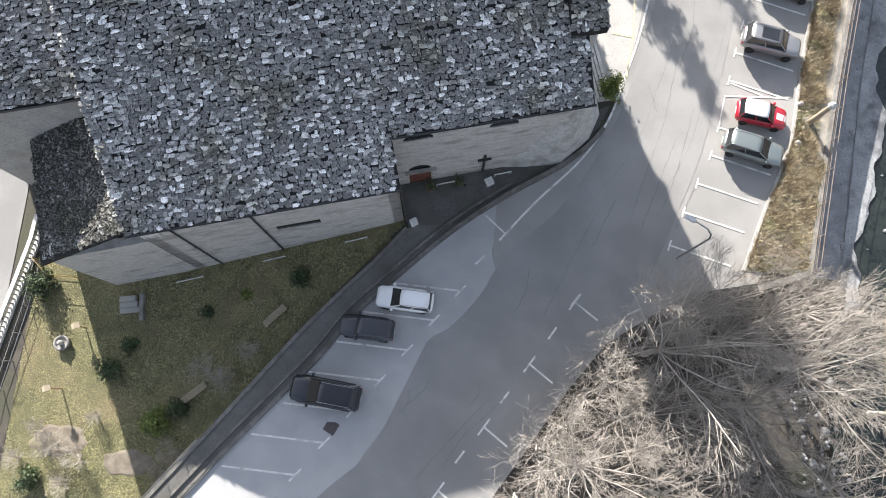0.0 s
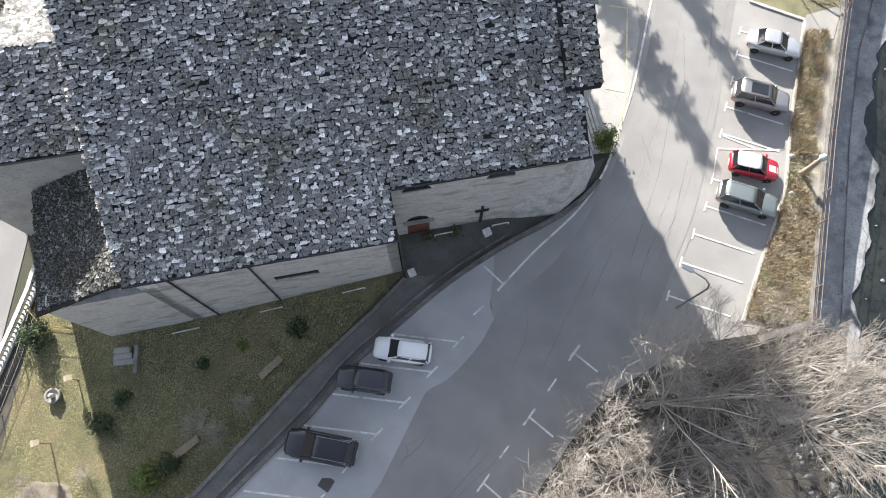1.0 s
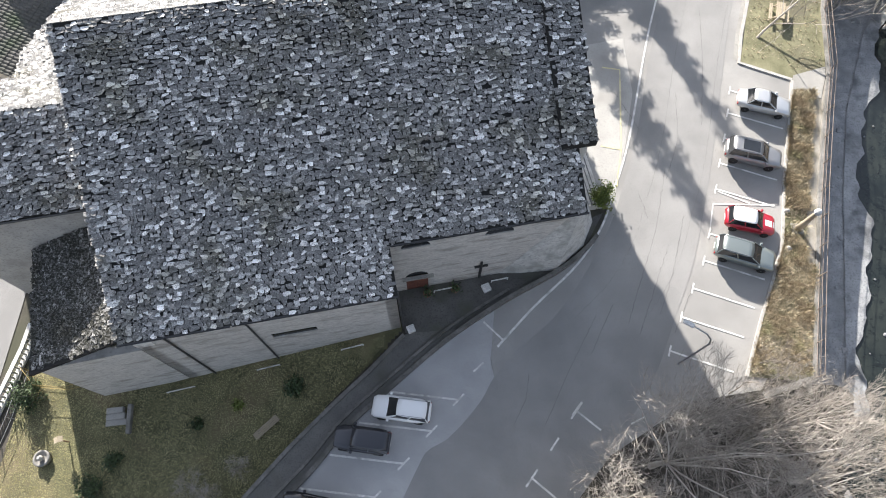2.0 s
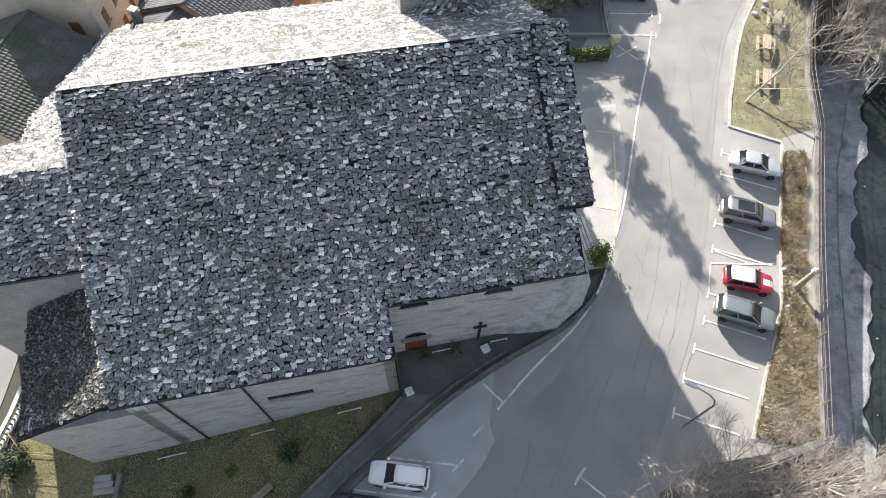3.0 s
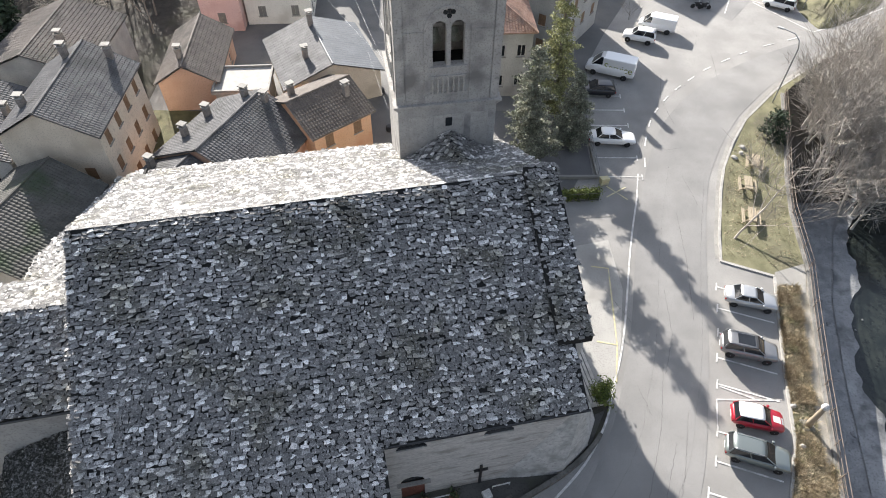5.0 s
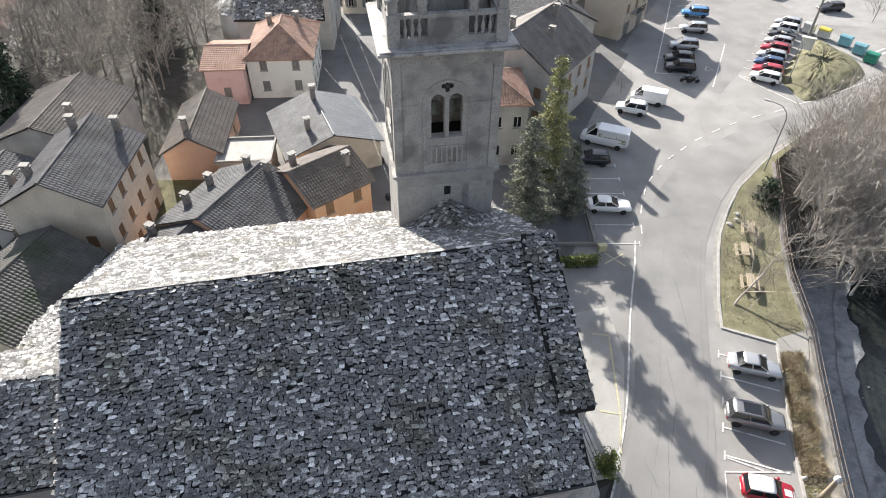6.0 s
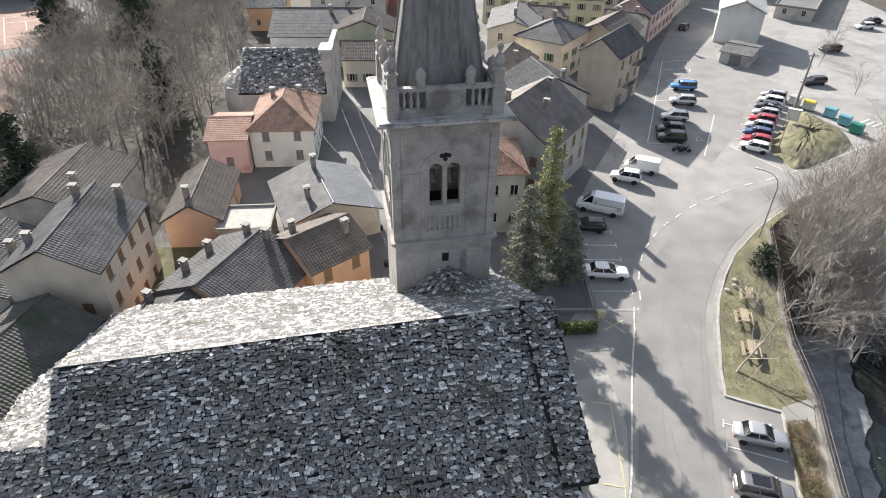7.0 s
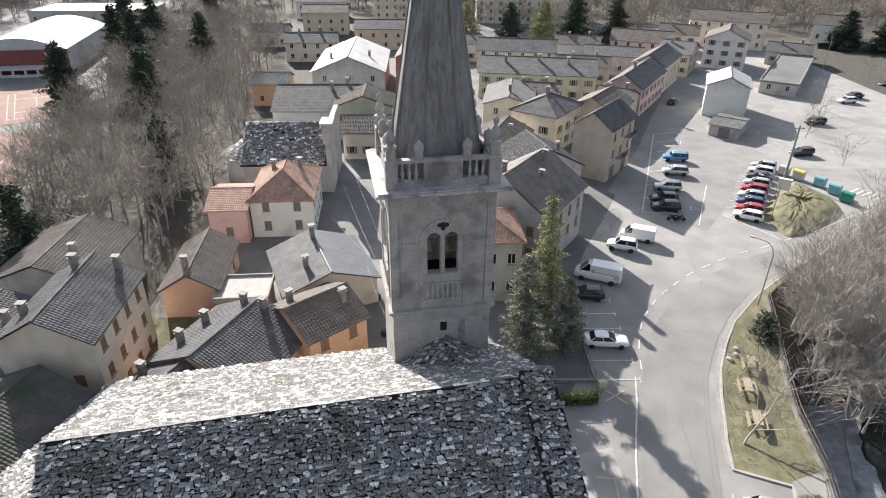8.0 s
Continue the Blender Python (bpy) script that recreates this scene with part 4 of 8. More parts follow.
for k, (x, y, t) in enumerate(faces4):
    m = pose(x, y, 27.05, 0, 0, t)
    bm = bmesh.new()
    box(bm, 0.42, W - 0.42, 0.02, 0.4, 0, 0.5, m)
    box(bm, 0.42, W - 0.42, -0.03, 0.45, 1.72, 1.95, m)
    box(bm, 2.35, W - 2.35, 0.05, 0.38, 0.5, 1.72, m)
    box(bm, 2.75, W - 2.75, -0.01, 0.05, 0.72, 1.5, m)
    par = part("parapet", bm, ASHLAR, tower, "stone parapet with balustrades")
    for x0 in (0.95, 1.4, 1.85, W - 1.85, W - 1.4, W - 0.95):
        bm = bmesh.new()
        lathe(bm, x0, 0.2, 0.5, [(0.13, 0), (0.07, 0.1), (0.15, 0.45), (0.06, 0.85), (0.06, 1.0), (0.13, 1.12), (0.13, 1.22)], 8)
        for v in bm.verts:
            v.co = m @ v.co
        part("baluster", bm, MORTAR, par, smooth=True)
    for x0 in (2.05, W - 2.05):
        bm = bmesh.new()
        lathe(bm, x0, 0.2, 1.95, [(0.3, 0), (0.3, 0.25), (0.24, 0.35), (0.34, 0.6), (0.3, 0.95), (0.12, 1.15), (0.02, 1.25)], 10)
        for v in bm.verts:
            v.co = m @ v.co
        part("finial", bm, ASHLAR, par, "rounded stone finial", True)
for x, y in ((0.2, 0.2), (W - 0.2, 0.2), (W - 0.2, W - 0.2), (0.2, W - 0.2)):
    bm = bmesh.new()
    box(bm, x - 0.4, x + 0.4, y - 0.4, y + 0.4, 27.05, 29.1, bevel=0.03)
    box(bm, x - 0.3, x + 0.3, y - 0.3, y + 0.3, 29.1, 29.8, bevel=0.03)
    lathe(bm, x, y, 29.8, [(0.42, 0), (0.42, 0.12), (0.2, 0.25), (0.36, 0.6), (0.26, 0.95), (0.1, 1.2), (0.2, 1.45), (0.2, 1.6), (0.05, 1.8)], 10)
    part("corner_pinnacle", bm, ASHLAR, tower, "stone corner pinnacle with a ball")
# octagonal spire in courses
bm = bmesh.new()
cx = W / 2
z = 27.6
prev = None
R0, ZTOP = 3.35, 48.0
prof = [(3.4, 26.9)]
while z < 47.2:
    r0, r1 = R0 * (ZTOP - z) / (ZTOP - 27.6), R0 * (ZTOP - z - 0.40) / (ZTOP - 27.6)
    prof += [(r0 - 0.004, z), (r0 + 0.006, z + 0.02), (r1 + 0.006, z + 0.38), (r1 - 0.004, z + 0.4)]
    z += 0.42
lathe(bm, 0, 0, 0, prof, 8)
for v in bm.verts:
    v.co = Matrix.Rotation(math.pi / 8, 3, "Z") @ v.co + Vector((cx, cx, 0))
spire = part("spire", bm, SPIRE, tower, "dark grey octagonal stone spire")
for k in range(8):
    an = math.pi / 8 + k * math.pi / 4
    bm = bmesh.new()
    tube(bm, [(cx + (R0 + 0.03) * math.cos(an), cx + (R0 + 0.03) * math.sin(an), 27.6), (cx + 0.1 * math.cos(an), cx + 0.1 * math.sin(an), 47.3)], 0.10, 0.05, 6)
    part("spire_rib", bm, SPIRE, spire)
bm = bmesh.new()
lathe(bm, cx, cx, 47.1, [(0.15, 0), (0.35, 0.2), (0.15, 0.45), (0.3, 0.7), (0.3, 0.9), (0.04, 1.1), (0.04, 2.6)], 10)
box(bm, cx - 0.5, cx + 0.5, cx - 0.04, cx + 0.04, 48.9, 49.0)
part("spire_cross", bm, LEADING, spire)
# little saddle roof where the tower meets the slope
bm = bmesh.new()
A, B, Lf, Rt = (24.36, 8.6, 14.9), (24.36, 4.3, nave_z(0, 4.3) + 0.02), (20.9, 8.6, nave_z(0, 8.6) + 0.02), (28.2, 8.6, nave_z(0, 8.6) + 0.02)
va, vb, vl, vr = [bm.verts.new(p) for p in (A, B, Lf, Rt)]
bm.faces.new((va, vl, vb)), bm.faces.new((va, vb, vr)), bm.faces.new((va, vr, vl)), bm.faces.new((vl, vr, vb))
sad = part("saddle_roof", bm, DECK, church, "small slab saddle roof at the tower's foot")
for org, end, sd, flip in ((Lf, B, 18, 1), (B, Rt, 19, 1)):
    o, e, ap = Vector(org), Vector(end), Vector(A)
    eu = (e - o).normalized()
    es = (ap - o) - eu * (ap - o).dot(eu)
    hgt = es.length
    pu = (ap - o).dot(eu)
    wid = (e - o).length
    slab_roof(sad, o, eu, es, wid, hgt, lambda u, s, p=pu, w=wid, h=hgt: s < h * 0.97 and p * s / h < u < w - (w - p) * s / h, sd, course=0.26, wide=(0.2, 0.45))


# ---- houses ----
TILE = mat("grey_roof_tile", (0.092, 0.092, 0.095), (0.145, 0.144, 0.146), 0.9, 0.85, 0.5, 9.0, (0.072, 0.073, 0.071), 0.3)
TILE_BROWN = mat("brown_roof_tile", (0.11, 0.095, 0.083), (0.17, 0.147, 0.13), 0.9, 0.85, 0.5, 9.0, (0.083, 0.077, 0.066), 0.3)
TILE_MOSS = mat("mossy_roof_tile", (0.085, 0.085, 0.075), (0.13, 0.125, 0.115), 0.9, 0.9, 0.5, 9.0, (0.05, 0.07, 0.04), 0.3)
TILE_RED = mat("red_roof_tile", (0.34, 0.20, 0.145), (0.47, 0.31, 0.235), 1.6, 0.85, 0.5, 7.0, (0.24, 0.17, 0.135), 0.6)
TILE_PINK = mat("faded_roof_tile", (0.42, 0.26, 0.20), (0.51, 0.34, 0.26), 1.1, 0.85, 0.5, 9.0, (0.36, 0.2, 0.15), 0.4)
PALE_TILE = mat("sunlit_roof_tile", (0.17, 0.155, 0.142), (0.24, 0.222, 0.205), 0.9, 0.85, 0.5, 9.0, (0.12, 0.112, 0.10), 0.3)
METAL_ROOF = mat("sheet_metal_roof", (0.085, 0.095, 0.108), (0.125, 0.138, 0.152), 0.7, 0.5, 0.1, 6.0, (0.11, 0.12, 0.13), 0.3)
PALE_ROOF = mat("pale_sheet_roof", (0.48, 0.48, 0.475), (0.58, 0.58, 0.57), 0.6, 0.6, 0.1, 6.0, (0.40, 0.40, 0.39), 0.3)
CREAM = mat("cream_render", (0.62, 0.555, 0.455), (0.70, 0.635, 0.53), 0.5, 0.9, 0.15, 8.0, (0.52, 0.46, 0.37), 0.35)
ORANGE = mat("orange_render", (0.62, 0.37, 0.22), (0.68, 0.43, 0.28), 0.5, 0.9, 0.15, 8.0, (0.58, 0.31, 0.18), 0.35)
PEACH = mat("peach_render", (0.60, 0.39, 0.28), (0.66, 0.45, 0.34), 0.5, 0.9, 0.15, 8.0, (0.54, 0.33, 0.23), 0.35)
PINK = mat("pink_render", (0.60, 0.43, 0.41), (0.67, 0.50, 0.48), 0.5, 0.9, 0.15, 8.0, (0.5, 0.33, 0.31), 0.35)
YELLOW = mat("ochre_render", (0.50, 0.435, 0.35), (0.57, 0.50, 0.405), 0.5, 0.9, 0.15, 8.0, (0.44, 0.38, 0.29), 0.35)
LIME = mat("lime_render", (0.46, 0.47, 0.33), (0.53, 0.54, 0.39), 0.5, 0.9, 0.15, 8.0, (0.40, 0.41, 0.30), 0.35)
WHITEW = mat("white_render", (0.66, 0.66, 0.62), (0.75, 0.74, 0.70), 0.5, 0.9, 0.15, 8.0, (0.56, 0.55, 0.51), 0.35)
GREYW = mat("grey_render", (0.42, 0.41, 0.38), (0.50, 0.49, 0.46), 0.5, 0.9, 0.2, 8.0, (0.33, 0.32, 0.3), 0.35)
REDW = mat("red_render", (0.42, 0.12, 0.09), (0.48, 0.16, 0.12), 0.5, 0.9, 0.15, 8.0)
SHUT_BROWN = mat("brown_shutter", (0.20, 0.12, 0.07), (0.27, 0.17, 0.10), 4.0, 0.7, 0.2, 20.0)
SHUT_GREEN = mat("green_shutter", (0.07, 0.17, 0.10), (0.10, 0.23, 0.14), 4.0, 0.7, 0.2, 20.0)
SHUT_GREY = mat("grey_shutter", (0.16, 0.16, 0.15), (0.22, 0.22, 0.21), 4.0, 0.7, 0.2, 20.0)
FRAME = plain("window_frame_paint", (0.55, 0.53, 0.49), 0.6)
BRICKCH = mat("chimney_render", (0.20, 0.18, 0.165), (0.30, 0.27, 0.25), 2.0, 0.9, 0.4, 10.0)


def tile_slope(bm, put, u0, u1, run, drop, eave_z, over, period=0.32, amp=0.06, rows=5):
    """A tiled slope: waves along u, run(u) metres of plan from the eave up; put(u, v, z) places a point."""
    n = max(4, int((u1 - u0) / period) * 4)
    rows = max(5, min(26, int(run((u0 + u1) / 2) / (0.34 if period < 0.5 else 0.9))))
    grid = []
    for i in range(n + 1):
        u = u0 + (u1 - u0) * i / n
        w = amp * (1.0 if period < 0.5 else 0.3) * abs(math.cos(math.pi * (i / 4.0)))
        ru = max(0.02, run(u))
        col = [bm.verts.new(put(u, -over, eave_z - over * drop - 0.09))]
        for k in range(rows):
            for q, up in ((k, 0.04 if period < 0.5 else 0.015), (k + 0.97, 0.0)):
                v = -over + ru * q / rows
                col.append(bm.verts.new(put(u, v, eave_z + v * drop + w + up)))
        v = ru - over
        col.append(bm.verts.new(put(u, v, eave_z + v * drop + w)))
        grid.append(col)
    for a, b in zip(grid, grid[1:]):
        for k in range(2 * rows + 1):
            bm.faces.new((a[k], b[k], b[k + 1], a[k + 1]))


def window_at(parent, m, x, z, w, h, shutters, state, rng, deep=0.12):
    bm = bmesh.new()
    for x0, x1, z0, z1 in ((0, w, 0, 0.07), (0, w, h - 0.07, h), (0, 0.07, 0.07, h - 0.07), (w - 0.07, w, 0.07, h - 0.07), (w / 2 - 0.035, w / 2 + 0.035, 0.07, h - 0.07)):
        box(bm, x + x0, x + x1, deep, deep + 0.06, z + z0, z + z1, m)
    win = part("window", bm, FRAME, parent)
    bm = bmesh.new()
    box(bm, x + 0.07, x + w - 0.07, deep + 0.02, deep + 0.04, z + 0.07, z + h - 0.07, m)
    part("pane", bm, DARKGLASS, win)
    bm = bmesh.new()
    box(bm, x - 0.1, x + w + 0.1, -0.1, 0.1, z - 0.09, z - 0.002, m)
    part("sill", bm, CONCRETE, win)
    if shutters:
        if state == "closed":
            leaves = ((x + 0.01, x + w / 2 - 0.01, 0.03), (x + w / 2 + 0.01, x + w - 0.01, 0.03))
        else:
            leaves = ((x - w / 2, x - 0.01, -0.06), (x + w + 0.01, x + w * 1.5, -0.06))
        for x0, x1, y in leaves:
            bm = bmesh.new()
            box(bm, x0, x1, y, y + 0.045, z, z + h, m)
            for k in range(1, 6):
                box(bm, x0 + 0.04, x1 - 0.04, y - 0.015, y, z + h * k / 6 - 0.03, z + h * k / 6 + 0.03, m)
            part("shutter", bm, shutters, win)


def house(x, y, ang, w, d, base, eave, ridge, wallm, roofm, label, along="y", hip=False, over=0.4, sides=(), shutters=None, state="open", chimneys=(), period=0.30, flat=False, ground_door=()):
    """sides: (side, columns, rows, first sill, storey) with side f, r, b or l."""
    rng = random.Random(int(x * 13 + y * 7))
    h = thing("house", pose(x, y, base, 0, 0, ang), label, "house", "village houses")
    E, Rg = eave - base, ridge - base
    slopes = roofm if isinstance(roofm, tuple) else (roofm, roofm)
    roofm = slopes[1]
    frames = {"f": (pose(0, 0, 0), w), "r": (pose(w, 0.3, 0, 0, 0, 90), d - 0.6), "b": (pose(w, d, 0, 0, 0, 180), w), "l": (pose(0, d - 0.3, 0, 0, 0, -90), d - 0.6)}
    wins = {s: [] for s in "frbl"}
    for side, cols, rows, sill, storey in sides:
        m, width = frames[side]
        for c in range(cols):
            for k in range(rows):
                ww, wh = 0.95, 1.35
                xx = width * (c + 0.5) / cols - ww / 2
                zz = sill + storey * k
                if zz + wh < E - 0.25:
                    wins[side].append((round(xx, 3), round(xx + ww, 3), round(zz, 3), round(zz + wh, 3)))
    doors = []
    for side, xx, ww, wh in ground_door:
        doors.append((side, xx, ww, wh))
        wins[side].append((xx, xx + ww, 0.02, wh))
    for s in "frbl":
        m, width = frames[s]
        bm = bmesh.new()
        wall(bm, width, E, wins[s], 0.3, m)
        wl = part("wall", bm, wallm, h)
        for x0, x1, z0, z1 in wins[s]:
            if z0 > 0.1:
                window_at(h, m, x0, z0, x1 - x0, z1 - z0, shutters, state, rng)
    for side, xx, ww, wh in doors:
        bm = bmesh.new()
        box(bm, xx, xx + ww, 0.12, 0.2, 0.02, wh, frames[side][0])
        part("door", bm, SHUT_BROWN if ww < 1.6 else SHUT_GREY, h)
    if flat:
        bm = bmesh.new()
        box(bm, -0.3, w + 0.3, -0.3, d + 0.3, E, E + 0.25, bevel=0.03)
        part("roof", bm, roofm, h)
        bm = bmesh.new()
        for x0, x1, y0, y1 in ((-0.3, w + 0.3, -0.3, -0.1), (-0.3, w + 0.3, d + 0.1, d + 0.3), (-0.3, -0.1, -0.1, d + 0.1), (w + 0.1, w + 0.3, -0.1, d + 0.1)):
            box(bm, x0, x1, y0, y1, E + 0.252, E + 0.5)
        part("parapet", bm, CONCRETE, h)
        return h
    S, Ln = (w, d) if along == "y" else (d, w)
    turn = (lambda p, q, z: (p, q, z)) if along == "y" else (lambda p, q, z: (q, p, z))
    drop = (Rg - E) / (S / 2)
    if hip:
        run = lambda u: min(S / 2, u + over, Ln + over - u) + (over if True else 0) - 0.0 if False else min(S / 2 + over, u + over, Ln + over - u)
        lo, hi = -over, Ln + over
    else:
        run = lambda u: S / 2 + over
        lo, hi = -over, Ln + over
    for k, put in enumerate((lambda u, v, z: turn(v, u, z), lambda u, v, z: turn(S - v, u, z))):
        bm = bmesh.new()
        tile_slope(bm, put, lo, hi, run, drop, E + 0.12, over, period)
        part("roof", bm, slopes[k], h)
    if hip:
        runx = lambda u: min(S / 2 + over, u + over, S + over - u)
        for put in (lambda u, v, z: turn(u, v, z), lambda u, v, z: turn(u, Ln - v, z)):
            bm = bmesh.new()
            tile_slope(bm, put, -over, S + over, runx, drop, E + 0.12, over, period)
            part("roof", bm, roofm, h)
    else:
        for v0 in (0.0, Ln - 0.3):
            bm = bmesh.new()
            a = [bm.verts.new(turn(p, q, z)) for q in (v0, v0 + 0.3) for p, z in ((0, E), (S, E), (S / 2, Rg))]
            bm.faces.new(a[:3]), bm.faces.new(a[3:][::-1])
            for i in range(3):
                j = (i + 1) % 3
                bm.faces.new((a[i], a[i + 3], a[j + 3], a[j]))
            part("gable", bm, wallm, h)
    bm = bmesh.new()
    e0, e1 = (S / 2, Ln - S / 2) if hip else (-over, Ln + over)
    if e1 <= e0:
        e0, e1 = Ln / 2 - 0.2, Ln / 2 + 0.2
    tube(bm, [turn(S / 2, e0, Rg + 0.13), turn(S / 2, e1, Rg + 0.13)], 0.13, sides=8)
    part("ridge_cap", bm, roofm, h)
    if hip:
        for su, sv in ((0, 0), (S, 0), (0, Ln), (S, Ln)):
            bm = bmesh.new()
            ex, ey = (-over if su == 0 else S + over), (-over if sv == 0 else Ln + over)
            tube(bm, [turn(ex, ey, E + 0.14 - over * drop), turn(S / 2, S / 2 if sv == 0 else Ln - S / 2, Rg + 0.14)], 0.11, sides=6)
            part("hip_cap", bm, roofm, h)
    # deck under the tiles
    bm = bmesh.new()
    if hip:
        c4 = [bm.verts.new(turn(p, q, E - over * drop)) for p, q in ((-over, -over), (S + over, -over), (S + over, Ln + over), (-over, Ln + over))]
        bm.faces.new(c4)
    else:
        for p0, p1 in ((-over, S / 2), (S + over, S / 2)):
            vs = [bm.verts.new(turn(*q)) for q in ((p0, -over, E - over * drop), (p1, -over, Rg), (p1, Ln + over, Rg), (p0, Ln + over, E - over * drop))]
            bm.faces.new(vs)
    part("soffit", bm, BRICKCH, h)
    for cu, cv, ch in chimneys:
        p, q = (cu, cv) if along == "y" else (cv, cu)
        zc = E + drop * min(p, S - p)
        bm = bmesh.new()
        box(bm, cu - 0.28, cu + 0.28, cv - 0.28, cv + 0.28, zc - 0.4, zc + ch, bevel=0.015)
        c = part("chimney", bm, BRICKCH, h, "rendered chimney")
        bm = bmesh.new()
        box(bm, cu - 0.37, cu + 0.37, cv - 0.37, cv + 0.37, zc + ch, zc + ch + 0.08)
        for sx in (-0.22, 0.22):
            box(bm, cu + sx - 0.06, cu + sx + 0.06, cv - 0.24, cv + 0.24, zc + ch + 0.08, zc + ch + 0.3)
        box(bm, cu - 0.4, cu + 0.4, cv - 0.34, cv + 0.34, zc + ch + 0.3, zc + ch + 0.38)
        part("chimney_cap", bm, CONCRETE, c)
    return h


# near houses behind the church
house(-37.8, 41.3, 3, 8.2, 11.0, 1.6, 10.7, 13.0, CREAM, TILE, "cream three-storey house with a grey tiled roof and brown shutters", sides=[("r", 4, 3, 1.2, 2.9), ("f", 2, 2, 1.2, 2.9)], shutters=SHUT_BROWN, state="closed", chimneys=[(3.2, 9.2, 1.3), (1.4, 3.0, 1.0), (6.5, 10.5, 1.2)])
house(-46.5, 53.2, 2, 10.5, 11.5, 2.4, 9.2, 11.2, GREYW, TILE_BROWN, "grey house with a broad brown tiled roof", sides=[("f", 2, 2, 1.2, 2.8)], chimneys=[(7.5, 3.5, 1.2)])
house(-47.0, 41.0, 3, 8.6, 9.5, 1.6, 8.0, 9.8, GREYW, TILE, "low grey house with a dark tiled roof", sides=[("f", 2, 2, 1.0, 2.7)], chimneys=[(6.8, 5.5, 1.1)])
house(-40.0, 30.8, -12, 8.6, 10.2, -0.5, 7.2, 9.2, CREAM, TILE_MOSS, "low beige house with a dark mossy tiled roof", sides=[("r", 3, 2, 1.2, 2.8)], chimneys=())
house(-26.87, 44.4, -21.5, 11.2, 9.5, 1.8, 6.3, 8.8, PEACH, TILE, "low house with a broad dark tiled roof and many chimneys", chimneys=[(1.6, 2.7, 1.2), (1.6, 6.1, 1.2), (4.2, 9.0, 1.0), (6.6, 8.9, 0.9)], sides=[("f", 2, 1, 1.2, 2.8)])
house(-29.2, 39.1, -21.5, 9.6, 5.2, 1.5, 5.7, 7.9, CREAM, TILE, "small house with a dark tiled roof beside the church", chimneys=[(1.2, 4.2, 1.2), (0.9, 0.9, 1.1), (1.6, 0.5, 1.0)])
house(-12.3, 46.3, 42, 6.6, 7.6, 2.5, 7.3, 9.1, ORANGE, TILE_BROWN, "orange rendered house with a dark tiled roof and brown shutters", along="x", sides=[("f", 2, 1, 2.9, 2.8), ("r", 2, 1, 2.9, 2.8)], shutters=SHUT_BROWN, state="closed", chimneys=[(5.4, 2.2, 1.3), (1.5, 6.0, 1.2)])
house(-16.6, 55.2, 23, 10.3, 10.4, 2.8, 6.7, 8.5, CREAM, (TILE, METAL_ROOF), "cream house with a blue-grey sheet metal roof", sides=[("r", 3, 1, 1.2, 2.8)], chimneys=[(3.0, 3.2, 1.2), (5.0, 8.6, 1.5)], period=0.5)
house(-24.2, 55.0, 5, 5.4, 4.4, 2.9, 6.0, 6.2, GREYW, MORTAR, "low grey outbuilding with a pale flat roof", flat=True)
house(-30.3, 55.9, 6, 6.0, 10.6, 2.9, 6.7, 8.5, PEACH, TILE_BROWN, "small orange house with a dark tiled gable roof", chimneys=[(2.4, 2.0, 1.3)], sides=[("r", 2, 1, 1.2, 2.8)])
house(-25.6, 74.6, 5, 8.3, 11.6, 3.3, 9.0, 11.6, WHITEW, TILE_RED, "white two-storey house with a red hipped tile roof", hip=True, sides=[("f", 2, 2, 1.2, 2.8), ("r", 4, 2, 1.2, 2.8)], shutters=SHUT_GREY, state="closed", period=0.45, chimneys=[(2.5, 7.0, 1.2), (6.0, 8.0, 1.2)])
house(-30.6, 72.6, 5, 4.9, 8.5, 3.3, 8.4, 9.6, PINK, TILE_PINK, "narrow pink house with a faded red tile roof", along="x", sides=[("f", 1, 2, 1.2, 2.8)], shutters=SHUT_GREY, state="closed")
house(2.6, 59.2, 4, 6.6, 8.2, 3.2, 11.2, 12.8, GREYW, TILE_RED, "small house with a red tiled hip roof behind the tower", hip=True, sides=[("f", 3, 2, 1.4, 3.6), ("r", 2, 2, 1.4, 3.6)])
# the small oratory with a slab roof
orat = thing("oratory", pose(-30.8, 89.6, 3.4, 0, 0, 3), "small grey oratory with a stone slab roof and round apse", "chapel")
bm = bmesh.new()
wall(bm, 13.0, 5.2, [(3.0, 4.2, 2.6, 4.2), (8.0, 9.2, 2.6, 4.2)], 0.5, pose(0, 0, 0))
part("wall", bm, GREYW, orat)
bm = bmesh.new()
wall(bm, 13.0, 5.2, [], 0.5, pose(13.0, 13.6, 0, 0, 0, 180))
part("wall", bm, GREYW, orat)
bm = bmesh.new()
prism(bm, [(0.5, 0), (13.1, 0), (13.1, 5.2), (6.8, 9.2), (0.5, 5.2)], 0, 0.5, "x")
part("gable", bm, GREYW, orat)
bm = bmesh.new()
lathe(bm, 0, 6.8, 0, [(4.4, 0), (4.4, 4.3)], 24)
part("apse", bm, WHITEW, orat, "rounded white apse", True)
bm = bmesh.new()
wall(bm, 13.8, 10.4, [(6.0, 7.6, 0.02, 3.2, 0.7), (6.2, 7.4, 5.0, 6.6, 0.6)], 0.8, pose(13.8, -0.1, 0, 0, 0, 90) @ pose(0, 0, 0))
part("facade", bm, GREYW, orat, "tall weathered front wall")
bm = bmesh.new()
box(bm, 12.7, 14.1, -0.6, 2.4, 8.2, 11.3, bevel=0.05)
part("bell_gable", bm, GREYW, orat, "square bell turret with a pale cap")
bm = bmesh.new()
box(bm, 12.4, 14.4, -0.9, 2.7, 11.3, 11.55, bevel=0.05)
